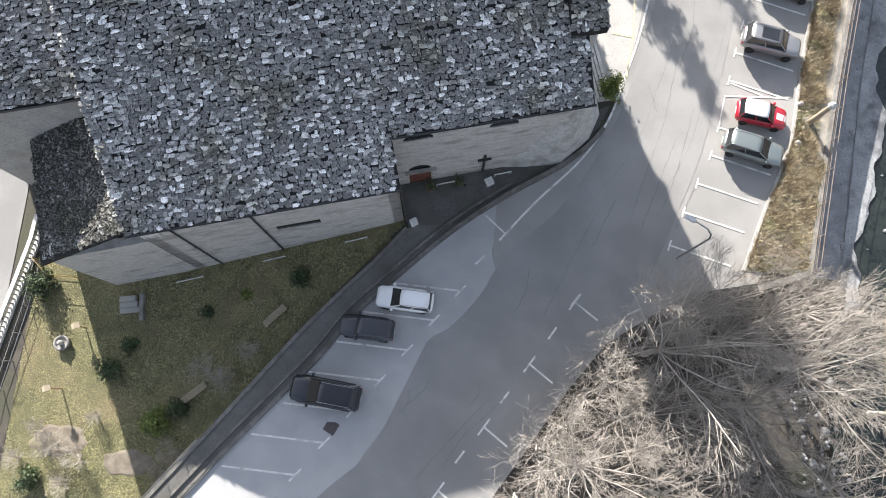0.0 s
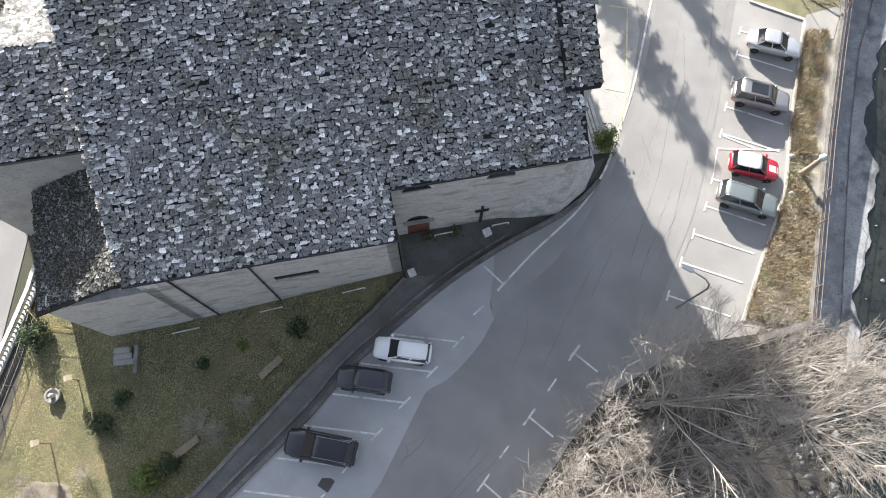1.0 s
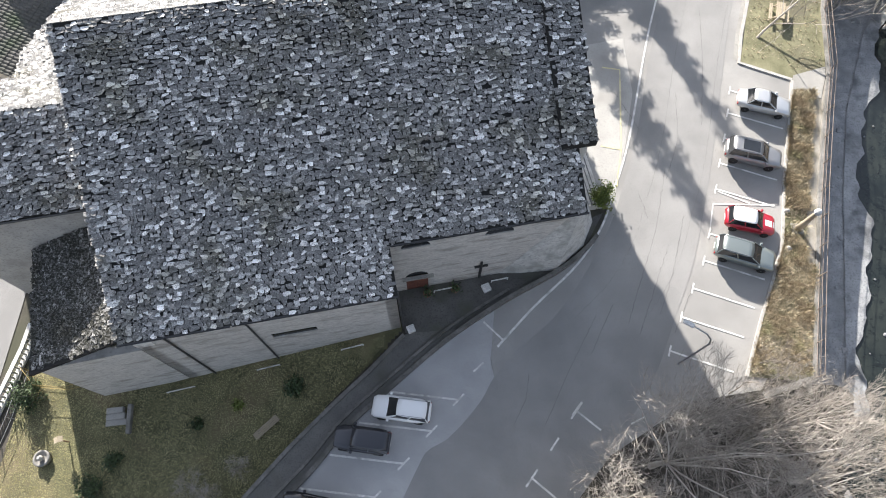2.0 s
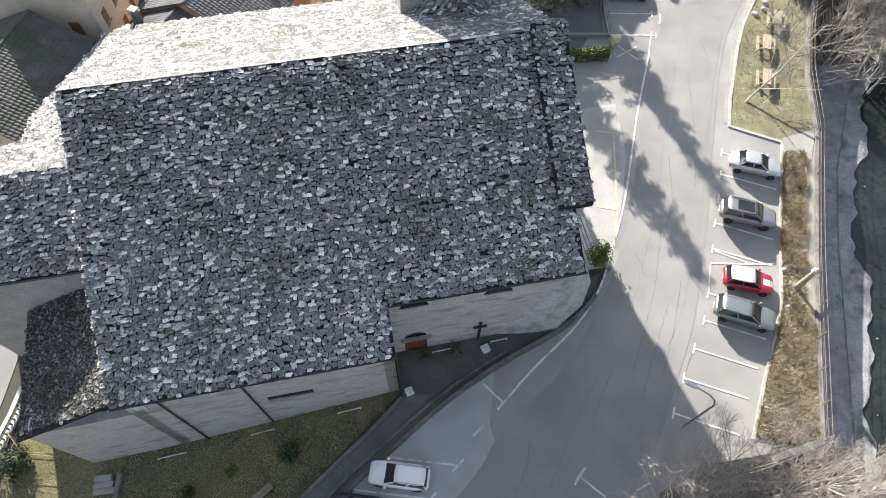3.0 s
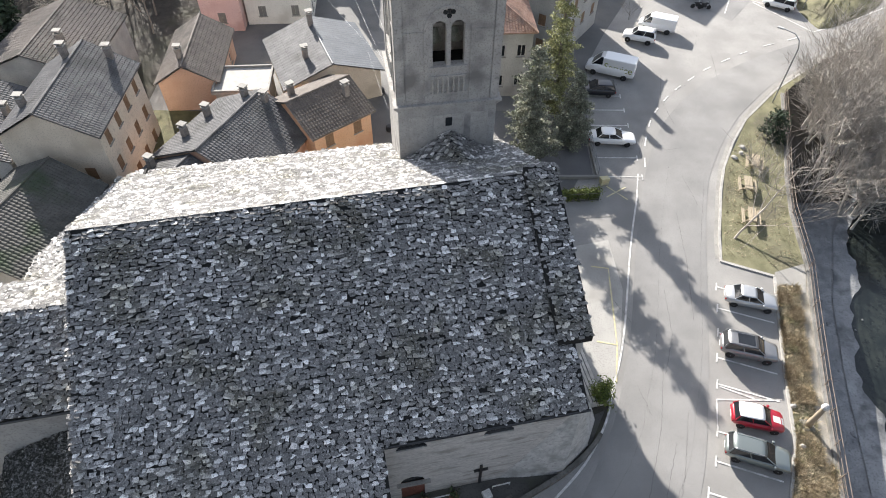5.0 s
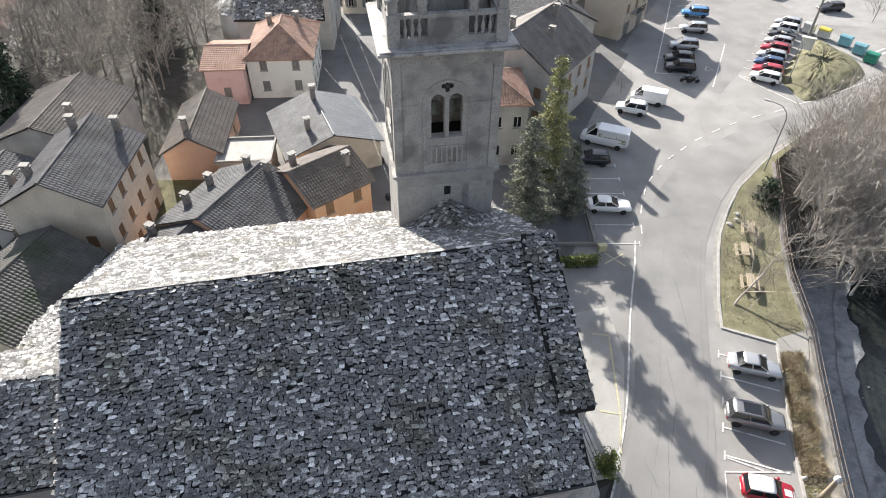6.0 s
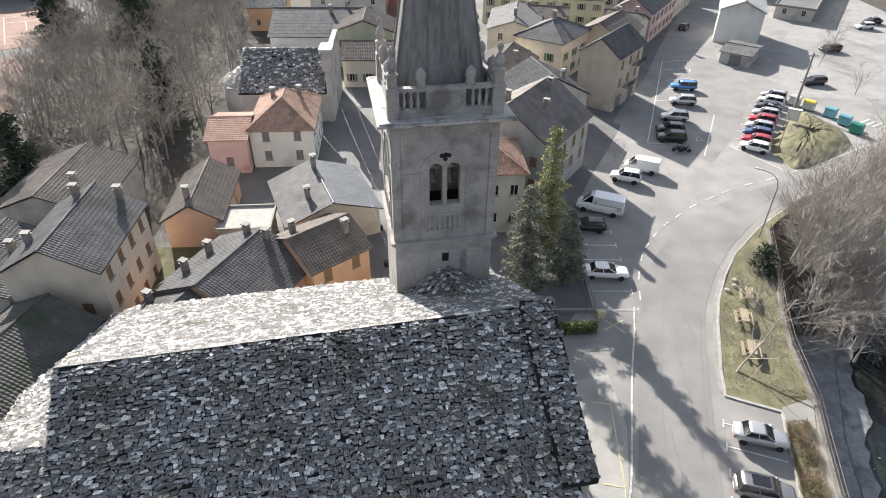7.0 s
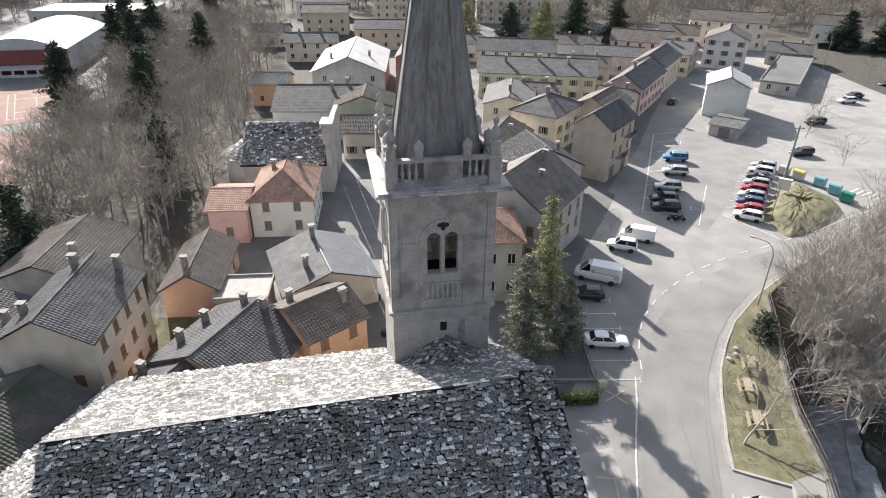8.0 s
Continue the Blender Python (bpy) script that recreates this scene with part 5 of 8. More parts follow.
part("turret_cap", bm, PALE_ROOF, orat)
bm = bmesh.new()
oz = lambda a, b: 9.4 - abs(b - 6.8) * 0.6
slope_deck(bm, [(-0.3, -0.6), (13.0, -0.6), (13.0, 6.8), (-0.3, 6.8)], oz)
slope_deck(bm, [(-0.3, 6.8), (13.0, 6.8), (13.0, 14.2), (-0.3, 14.2)], oz)
oroof = part("roof", bm, DECK, orat)
ko = math.atan(0.6)
slab_roof(oroof, (-0.3, -0.6, oz(0, -0.6)), (1, 0, 0), (0, math.cos(ko), math.sin(ko)), 13.2, 7.4 / math.cos(ko), lambda u, s: 0 < u < 13.1, 31, course=0.33, wide=(0.35, 0.85))
slab_roof(oroof, (13.0, 14.2, oz(0, 14.2)), (-1, 0, 0), (0, -math.cos(ko), math.sin(ko)), 13.2, 7.4 / math.cos(ko), lambda u, s: 0 < u < 13.1, 32, course=0.33, wide=(0.35, 0.85))
rr = random.Random(33)
V, F = [], []
for ring in range(10):
    rad = 4.9 - ring * 0.48
    nseg = max(6, int(rad * 3.14 / 0.6))
    for k in range(nseg):
        an = math.pi / 2 + math.pi * (k + rr.uniform(0.3, 0.7)) / nseg
        v, f = slab_mesh(rr, 0.62, 0.8, 0.05)
        n0 = len(V)
        for px, py, pz in v:
            q = rad - py * 0.9
            V.append((q * math.cos(an) - px * math.sin(an), 6.8 + q * math.sin(an) + px * math.cos(an), 4.35 + (4.9 - q) * 0.62 + pz))
        F += [tuple(i + n0 for i in q) for q in f]
tagged(mesh_part("apse_covering", V, F, SLAB, orat, "curved stone slab covering of the apse"), kind="stuff")

# houses further back
house(-33.0, 117.5, 2, 18.6, 17.0, 3.4, 8.6, 11.6, WHITEW, TILE, "long white house with a grey tiled roof", along="x", sides=[("f", 5, 2, 1.1, 2.7), ("r", 3, 2, 1.1, 2.7)], shutters=SHUT_GREY, chimneys=[(11, 7, 1.3), (14, 9, 1.3)], period=0.5)
house(-36.5, 112.0, 5, 6.5, 5.0, 3.4, 6.0, 6.2, WHITEW, PALE_ROOF, "low white garage with a pale flat roof", flat=True)
house(-17.5, 105.2, 2, 8.6, 9.0, 3.4, 8.4, 10.2, CREAM, TILE_BROWN, "cream house with balconies and a dark roof", along="x", sides=[("f", 3, 2, 1.1, 2.7)], shutters=SHUT_GREY)
house(-20.5, 116.0, 2, 11.0, 9.0, 3.4, 10.0, 12.0, LIME, TILE_BROWN, "pale green house with a dark gable roof", sides=[("f", 3, 2, 1.1, 2.7)], shutters=SHUT_BROWN)
house(-30.5, 146.0, 2, 17.0, 26.0, 3.4, 9.8, 13.2, GREYW, PALE_ROOF, "grey house with a wide sunlit pale roof", sides=[("f", 3, 2, 1.1, 3.0), ("r", 5, 2, 1.1, 3.0)], chimneys=[(4, 6, 1.3), (13, 9, 1.3)], period=0.8)
house(-43.0, 139.0, 4, 8.0, 9.0, 3.4, 8.4, 10.0, ORANGE, TILE, "small orange house with a grey roof", sides=[("f", 2, 2, 1.1, 2.7)], along="x")
house(-11.0, 150.0, -3, 8.0, 30.0, 3.4, 12.5, 14.5, REDW, TILE_BROWN, "tall red rendered house along the street", sides=[("l", 8, 3, 1.1, 3.0), ("f", 2, 3, 1.1, 3.0)], shutters=SHUT_GREY, period=0.6)
house(-46.0, 186.0, 5, 15.0, 10.0, 3.4, 9.0, 11.0, CREAM, TILE, "cream house among the roofs", along="x", sides=[("f", 4, 2, 1.1, 2.8)], chimneys=[(4, 4, 1.4), (10, 5, 1.4)], period=0.6)
house(-28.0, 205.0, 2, 16.0, 11.0, 3.4, 10.0, 12.0, YELLOW, TILE, "yellow house with a grey roof", along="x", sides=[("f", 4, 3, 1.1, 2.8)], period=0.6)
house(-50.0, 232.0, 5, 16.0, 11.0, 3.4, 11.0, 13.0, YELLOW, TILE_BROWN, "yellow apartment house with a brown roof", along="x", sides=[("f", 4, 3, 1.1, 2.8)], period=0.6)
house(-26.0, 250.0, 0, 13.0, 12.0, 3.4, 16.0, 18.0, CREAM, TILE_BROWN, "tall cream apartment house", along="x", sides=[("f", 4, 5, 1.1, 2.8)], period=0.6)
house(-60.0, 268.0, 5, 20.0, 11.0, 3.4, 10.0, 12.0, WHITEW, TILE, "white house on the far side of the village", along="x", sides=[("f", 5, 2, 1.1, 2.8)], period=0.8)
# along the street to the right of the tower
house(2.45, 72.8, -33, 12.35, 12.2, 3.4, 10.95, 14.85, GREYW, (PALE_TILE, PALE_TILE), "large old grey house with a steep brown tiled roof", sides=[("r", 4, 2, 2.2, 2.8), ("f", 3, 2, 1.4, 3.0)], shutters=SHUT_BROWN, state="closed", chimneys=[(4.9, 2.7, 1.3), (8.9, 5.4, 1.1), (7.4, 9.5, 1.3)], period=0.45)
house(11.5, 87.0, 16, 11.0, 9.6, 3.4, 8.6, 11.4, GREYW, TILE, "old wing with a tiled roof behind the large grey house", sides=[("r", 3, 1, 1.4, 2.8)], chimneys=[(8.0, 3.0, 1.2)])
house(13.2, 113.4, -34, 9.2, 11.6, 3.4, 10.6, 12.8, CREAM, TILE, "cream house with a grey hipped roof and green shutters", hip=True, sides=[("r", 3, 3, 1.1, 2.6), ("f", 2, 2, 1.1, 2.6)], shutters=SHUT_GREEN, chimneys=[(4, 7, 1.2)], period=0.5)
K = house(22.2, 99.1, -36, 6.6, 10.3, 3.4, 12.45, 14.8, YELLOW, TILE, "yellow three-storey house with a tiled gable roof", sides=[("r", 3, 2, 3.9, 2.9)], shutters=SHUT_BROWN, state="closed", period=0.4, ground_door=[("r", 1.0, 2.2, 2.3), ("r", 6.2, 2.2, 2.3)])
house(4.0, 100.0, -20, 9.0, 12.0, 3.4, 8.2, 10.2, CREAM, TILE_BROWN, "low house with an old brown tile roof", sides=[("f", 2, 2, 1.0, 2.4)], chimneys=[(6.5, 6, 1.2)])
house(8.5, 121.5, -8, 10.0, 15.0, 3.4, 9.4, 11.0, CREAM, TILE, "cream house with a grey low-pitched roof", sides=[("f", 2, 2, 1.1, 2.8)], period=0.6, chimneys=[(5, 4, 1.2)])
house(25.5, 120.0, -34, 9.0, 11.0, 3.4, 9.6, 11.8, YELLOW, TILE_BROWN, "yellow house with a brown roof", sides=[("r", 3, 2, 1.1, 2.7)], period=0.5)
house(9.0, 148.0, -8, 27.5, 15.0, 3.4, 9.6, 12.0, LIME, TILE, "long pale green terrace with a grey roof", along="x", sides=[("f", 8, 2, 1.1, 2.8)], shutters=SHUT_GREY, chimneys=[(6, 5, 1.4), (14, 6, 1.4), (21, 5, 1.4)], period=0.6)
house(36.6, 137.2, -31, 8.2, 21.0, 3.4, 9.7, 12.2, PINK, TILE, "pink terraced house with a grey roof", sides=[("r", 6, 2, 1.1, 2.8), ("f", 2, 2, 1.1, 2.8)], shutters=SHUT_GREY, period=0.6, chimneys=[(4, 8, 1.2)])
house(47.5, 157.0, -31, 8.5, 18.0, 3.4, 10.2, 12.6, CREAM, TILE, "cream terraced house along the street", sides=[("r", 5, 2, 1.1, 2.8)], period=0.6)
house(58.6, 135.2, -22, 8.8, 11.0, 3.4, 10.3, 12.2, WHITEW, PALE_ROOF, "white rendered barn with a pale gable roof", sides=[], period=0.8)
house(54.8, 121.2, -36, 5.6, 8.8, 3.4, 5.7, 6.2, GREYW, TILE, "low grey lean-to before the barn", along="x", ground_door=[("f", 1.8, 2.2, 2.0)], period=0.6)
house(76.6, 184.6, -25, 11.6, 12.0, 3.4, 11.8, 14.4, WHITEW, TILE_BROWN, "large white house with three rows of windows", sides=[("f", 3, 3, 1.1, 2.7), ("l", 3, 3, 1.1, 2.7)], shutters=SHUT_BROWN, period=0.6)
house(80.6, 155.5, -32.6, 8.5, 40.0, 3.4, 6.3, 6.5, GREYW, ASPHALT, "low grey garage with a flat roof", flat=True, sides=[("f", 2, 1, 1.2, 2.6)])
house(84.0, 218.0, -20, 24.0, 13.0, 3.4, 12.0, 14.5, CREAM, TILE_BROWN, "long house with a brown roof", along="x", sides=[("f", 6, 3, 1.1, 2.8)], period=0.8)
house(52.0, 196.0, -20, 18.0, 12.0, 3.4, 9.0, 11.5, PINK, TILE_BROWN, "reddish house with a brown roof", along="x", sides=[("f", 5, 2, 1.1, 2.8)], period=0.8)
house(40.0, 176.0, -15, 16.0, 10.0, 3.4, 8.5, 10.2, GREYW, TILE, "grey house with a low roof", along="x", sides=[("f", 4, 2, 1.1, 2.8)], period=0.8)
house(124.0, 214.0, -30, 14.0, 10.0, 6.0, 11.5, 14.0, WHITEW, TILE_BROWN, "white villa at the edge of the wood", along="x", sides=[("f", 4, 2, 1.1, 2.8)], period=0.8)
house(10.0, 178.0, -8, 22.0, 12.0, 3.4, 9.0, 11.4, CREAM, TILE, "cream house with a grey roof", along="x", sides=[("f", 6, 2, 1.1, 2.8)], period=0.8)
house(14.0, 262.0, 0, 46.0, 14.0, 3.4, 21.0, 21.5, CREAM, TILE_BROWN, "long pale apartment block behind trees", flat=True, sides=[("f", 12, 6, 1.1, 2.9)])
for x, y, a, w, d, e, rdg, wm, rm, lab in (
        (14.0, 132.0, -12, 11, 9, 8.6, 10.4, CREAM, TILE_BROWN, "cream house with a weathered brown roof"), (32.0, 128.0, -32, 7, 9, 8.8, 10.6, CREAM, TILE_MOSS, "cream house with a dark mossy roof"),
        (30.0, 164.0, -10, 14, 9, 8.0, 9.8, GREYW, TILE_BROWN, "grey house with a rough brown roof"), (-2.0, 190.0, -5, 13, 10, 8.6, 10.6, WHITEW, TILE, "white house with a grey roof"),
        (60.0, 176.0, -30, 9, 14, 9.4, 11.6, YELLOW, TILE, "ochre house along the side street"), (98.0, 190.0, -28, 12, 10, 7.2, 9.2, GREYW, TILE, "grey outbuilding with a low roof"),
        (70.0, 206.0, -22, 12, 10, 9.5, 11.8, CREAM, TILE_BROWN, "cream house with a brown gable roof"), (-8.0, 226.0, 0, 14, 11, 9.6, 11.8, CREAM, TILE, "cream house at the end of the street"),
        (-62.0, 208.0, 6, 12, 9, 8.0, 10.0, WHITEW, TILE, "white house at the edge of the wood"), (34.0, 190.0, -12, 13, 9, 8.8, 10.6, WHITEW, TILE_BROWN, "white house with a brown roof")):
    house(x, y, a, w, d, 3.4, e, rdg, wm, rm, lab, along="x", sides=[("f", 3, 2, 1.1, 2.7), ("r", 2, 2, 1.1, 2.7)], shutters=SHUT_GREY, period=0.6, chimneys=[(w * 0.3, d * 0.4, 1.2), (w * 0.75, d * 0.6, 1.2)])
for m0, x0, z0 in ((pose(6.6, 0.3, 0, 0, 0, 90), 5.9, 6.2), (pose(6.6, 0.3, 0, 0, 0, 90), 2.9, 3.3)):
    bm = bmesh.new()
    box(bm, x0, x0 + 3.2, -1.1, -0.002, z0, z0 + 0.14, m0)
    bal = part("balcony", bm, CONCRETE, K, "concrete balcony with a dark railing")
    for k in range(13):
        bm = bmesh.new()
        box(bm, x0 + 0.02 + 0.26 * k, x0 + 0.06 + 0.26 * k, -1.08, -1.04, z0 + 0.14, z0 + 1.0, m0)
        part("baluster", bm, LEADING, bal)
    bm = bmesh.new()
    box(bm, x0, x0 + 3.2, -1.1, -1.02, z0 + 1.0, z0 + 1.06, m0)
    part("handrail", bm, LEADING, bal)
# the sports hall, a long flat building and the clay courts
hall = thing("sports_hall", pose(-124, 164, 3.4, 0, 0, 12), "sports hall with a red front and a white roof", "sports hall")
bm = bmesh.new()
wall(bm, 24, 6.5, [], 0.3, pose(0, 0, 0))
part("front", bm, mat("maroon_cladding", (0.19, 0.06, 0.055), (0.24, 0.085, 0.075), 0.5, 0.8), hall, "dark red front wall")
bm = bmesh.new()
prism(bm, [(0, 0)] + [(24 * k / 16, 6.5 + 3.0 * math.sin(math.pi * k / 16)) for k in range(17)] + [(24, 0)], 0.3, 42, "y")
part("roof", bm, PALE_ROOF, hall, "white vaulted roof")
bm = bmesh.new()
wall(bm, 24, 2.4, [(2 + 3 * k, 4.4 + 3 * k, 0.8, 1.9) for k in range(7)], 0.2, pose(0, -3.0, 0))
box(bm, 0, 24, -3.0, 0, 2.4, 2.6)
part("changing_room", bm, PALE_ROOF, hall)
house(-152, 238, 3, 42, 22, 3.4, 9.5, 9.8, GREYW, PALE_ROOF, "long low building with a white flat roof", flat=True, sides=[("f", 10, 1, 3.0, 3.0)])
CLAY = mat("clay_court", (0.23, 0.135, 0.105), (0.29, 0.18, 0.145), 0.3, 0.95, 0.2, 10.0, (0.2, 0.12, 0.095), 0.1)
for x0, y0, turn, ln in ((-92.6, 121.5, 31, 33), (-82.6, 77.2, 20, 40)):
    bm = bmesh.new()
    box(bm, 0, 17.5, 0, ln, 0, 0.06)
    court = link_mesh("tennis_court", bm, CLAY)
    court.matrix_world = pose(x0, y0, 3.4 + 0.03, 0, 0, turn)
    tagged(court, "red clay tennis court with white lines", "tennis court")
    bm = bmesh.new()
    for a, b, c, d in ((3, 14.5, 4, 4.1), (3, 14.5, 27, 27.1), (3, 3.1, 4, 27), (14.4, 14.5, 4, 27), (4.4, 4.5, 4, 27), (13, 13.1, 4, 27), (4.4, 13, 9.4, 9.5), (4.4, 13, 21.4, 21.5), (8.7, 8.8, 9.5, 21.4)):
        box(bm, a, b, c, d, 0.062, 0.07)
    part("court_lines", bm, PAINT, court, "white court lines")


# ---- vehicles ----
TYRE = plain("tyre_rubber", (0.02, 0.02, 0.02), 0.85)
RIM = plain("alloy_rim", (0.42, 0.42, 0.43), 0.35, 0.9)
CARGLASS = plain("car_glass", (0.015, 0.017, 0.02), 0.06, coat=0.5)
TRIM = plain("black_trim", (0.02, 0.02, 0.022), 0.6)
HEADL = plain("headlight_glass", (0.6, 0.62, 0.64), 0.1, 0.2)
TAILL = plain("tail_light", (0.35, 0.02, 0.02), 0.25)
PLATE = plain("plate_white", (0.7, 0.7, 0.68), 0.5)


def car_paint(name, c, metal=0.4):
    return plain(name, c, 0.28, metal, coat=0.6)


P_WHITE, P_SILVER, P_GREY = car_paint("white_car_paint", (0.84, 0.84, 0.83), 0.0), car_paint("silver_car_paint", (0.50, 0.51, 0.52), 0.5), car_paint("grey_car_paint", (0.26, 0.26, 0.265), 0.5)
P_GREEN, P_BLACK, P_RED = car_paint("grey_green_car_paint", (0.22, 0.25, 0.245), 0.5), car_paint("black_car_paint", (0.010, 0.012, 0.018), 0.2), car_paint("red_car_paint", (0.36, 0.008, 0.025), 0.1)
P_BLUE, P_DARK, P_SKY = car_paint("blue_car_paint", (0.03, 0.07, 0.16), 0.3), car_paint("dark_car_paint", (0.035, 0.037, 0.045), 0.3), car_paint("light_blue_car_paint", (0.06, 0.24, 0.5), 0.2)

STYLES = {  # belt profile along the car (0 rear, 1 front), cabin foot rear/front, cabin roof rear/front
    "hatch": ([(0, 0.50, 0.78), (0.015, 0.40, 0.88), (0.05, 0.32, 0.93), (0.2, 0.26, 0.97), (0.62, 0.26, 0.95), (0.72, 0.26, 0.93), (0.93, 0.28, 0.76), (0.985, 0.32, 0.62), (1, 0.4, 0.52)], (0.02, 0.74), (0.09, 0.55)),
    "estate": ([(0, 0.48, 0.82), (0.02, 0.34, 0.94), (0.2, 0.26, 0.97), (0.64, 0.26, 0.95), (0.74, 0.26, 0.92), (0.94, 0.28, 0.76), (0.985, 0.32, 0.62), (1, 0.4, 0.52)], (0.015, 0.75), (0.07, 0.56)),
    "sedan": ([(0, 0.5, 0.78), (0.02, 0.34, 0.92), (0.17, 0.26, 0.96), (0.62, 0.26, 0.94), (0.72, 0.26, 0.92), (0.94, 0.28, 0.74), (0.985, 0.32, 0.62), (1, 0.4, 0.52)], (0.13, 0.73), (0.25, 0.54)),
    "suv": ([(0, 0.52, 0.95), (0.02, 0.38, 1.06), (0.2, 0.30, 1.10), (0.64, 0.30, 1.08), (0.74, 0.30, 1.06), (0.95, 0.32, 0.92), (0.99, 0.36, 0.78), (1, 0.45, 0.62)], (0.015, 0.75), (0.07, 0.58)),
    "van": ([(0, 0.5, 1.1), (0.01, 0.34, 1.2), (0.2, 0.28, 1.22), (0.7, 0.28, 1.2), (0.8, 0.28, 1.18), (0.95, 0.30, 0.98), (0.99, 0.34, 0.8), (1, 0.45, 0.6)], (0.005, 0.90), (0.01, 0.72)),
    "jeep": ([(0, 0.55, 0.98), (0.02, 0.42, 1.05), (0.2, 0.38, 1.06), (0.62, 0.38, 1.05), (0.70, 0.38, 1.04), (0.97, 0.4, 0.98), (0.99, 0.42, 0.92), (1, 0.5, 0.7)], (0.01, 0.71), (0.03, 0.66)),
}


def car(x, y, heading, style, length, width, height, paint, label, roof_paint=None, z=None, extras=(), solid_rear=False):
    top = thing("car" if style != "van" else "van", pose(x, y, (g(y) if z is None else z) + 0.05, 0, 0, heading), label, "van" if style == "van" else "car", "parked vehicles")
    prof, (c0, c1), (r0, r1) = STYLES[style]
    scale = height / {"hatch": 1.48, "estate": 1.48, "sedan": 1.43, "suv": 1.70, "van": 2.0, "jeep": 1.75}[style]
    hw = width / 2
    X = lambda f: (f - 0.5) * length
    # body shell
    bm = bmesh.new()
    rings = []
    for f, zb, zt in prof:
        zb, zt = zb * scale, zt * scale
        e = min(f, 1 - f)
        nar = 1 - 0.27 * max(0, 1 - e / 0.13) ** 2
        h = hw * nar
        zm = zb + (zt - zb) * 0.55
        half = [(h * 0.80, zb), (h * 0.97, zb + 0.10), (h, zm), (h * 0.985, zt - 0.07), (h * 0.90, zt), (h * 0.45, zt + 0.025)]
        ring = [(yy, zz) for yy, zz in half] + [(-yy, zz) for yy, zz in half[::-1]]
        rings.append([bm.verts.new((X(f), yy, zz)) for yy, zz in ring])
    for a, b in zip(rings, rings[1:]):
        for k in range(12):
            bm.faces.new((a[k], a[(k + 1) % 12], b[(k + 1) % 12], b[k]))
    bm.faces.new(rings[0]), bm.faces.new(rings[-1][::-1])
    body = part("body", bm, paint, top, "", True)
    belt = lambda f: np.interp(f, [p[0] for p in prof], [p[2] for p in prof]) * scale
    # glasshouse
    bm = bmesh.new()
    zb0, zb1 = belt(max(c0, 0.03)) - 0.03, belt(c1) - 0.03
    foot = [(X(c0 + 0.015), hw * 0.88, zb0), (X(c1), hw * 0.86, zb1)]
    head = [(X(r0), hw * 0.74, height - 0.05), (X(r1), hw * 0.73, height - 0.05)]
    v = [bm.verts.new((px, s * py, pz)) for px, py, pz in foot + head for s in (-1, 1)]
    for q in ((0, 1, 5, 4), (2, 6, 7, 3), (0, 4, 6, 2), (1, 3, 7, 5), (4, 5, 7, 6)):
        bm.faces.new([v[i] for i in q])
    part("glasshouse", bm, CARGLASS, top, "dark car windows")
    # roof skin with pillars
    rp = roof_paint or paint
    bm = bmesh.new()
    nseg = 5
    grid = []
    for i in range(nseg + 1):
        t = i / nseg
        px = X(r0) - 0.03 + (X(r1) - X(r0) + 0.08) * t
        arch = 0.035 * math.sin(math.pi * min(1, max(0, t)))
        grid.append([bm.verts.new((px - 0.05 * s * s * (1 if t > 0.5 else -1) * (t in (0, 1)), hw * (0.75 - 0.07 * abs(2 * t - 1) ** 3) * s, height - 0.045 + arch + 0.03 * (1 - s * s))) for s in (-1, -0.8, -0.3, 0.3, 0.8, 1)])
    for a, b in zip(grid, grid[1:]):
        for k in range(5):
            bm.faces.new((a[k], a[k + 1], b[k + 1], b[k]))
    fs = list(bm.faces)
    ex = bmesh.ops.extrude_face_region(bm, geom=fs)
    for q in ex["geom"]:
        if isinstance(q, bmesh.types.BMVert):
            q.co.z -= 0.05
    part("roof", bm, rp, top, "", True)
    for s in (-1, 1):
        for fr, fh in (((X(c1), hw * 0.865, zb1), (X(r1), hw * 0.735, height - 0.05)), ((X(c0 + 0.015), hw * 0.885, zb0), (X(r0), hw * 0.745, height - 0.05)), ((X((c0 + c1) / 2), hw * 0.88, (zb0 + zb1) / 2), (X((r0 + r1) / 2), hw * 0.74, height - 0.05))):
            bm = bmesh.new()
            tube(bm, [(fr[0], s * fr[1], fr[2]), (fh[0], s * fh[1], fh[2])], 0.045, 0.04, 5)
            part("pillar", bm, paint, top)
    if solid_rear:
        bm = bmesh.new()
        box(bm, X(0.005), X(0.66), -hw * 0.93, hw * 0.93, 0.55 * scale, height + 0.02, bevel=0.07)
        part("cargo_body", bm, paint, top)
    # wheels
    wr = 0.31 * (1.15 if style in ("suv", "jeep", "van") else 1)
    for f in (0.19, 0.815):
        for s in (-1, 1):
            bm = bmesh.new()
            prof_t = [(wr * 0.62, -0.1), (wr * 0.94, -0.1), (wr, -0.06), (wr, 0.06), (wr * 0.94, 0.1), (wr * 0.62, 0.1)]
            lathe(bm, 0, 0, 0, prof_t, 18)
            for q in bm.verts:
                q.co = Vector((X(f) + q.co.x, s * (hw - 0.105) + q.co.z, wr + q.co.y))
            wheel = part("wheel", bm, TYRE, top, "", True)
            bm = bmesh.new()
            lathe(bm, 0, 0, 0, [(wr * 0.62, -0.085), (wr * 0.6, 0.085), (wr * 0.15, 0.10)], 14)
            for q in bm.verts:
                q.co = Vector((X(f) + q.co.x, s * (hw - 0.105 + q.co.z), wr + q.co.y))
            part("rim", bm, RIM, wheel, "alloy wheel rim")
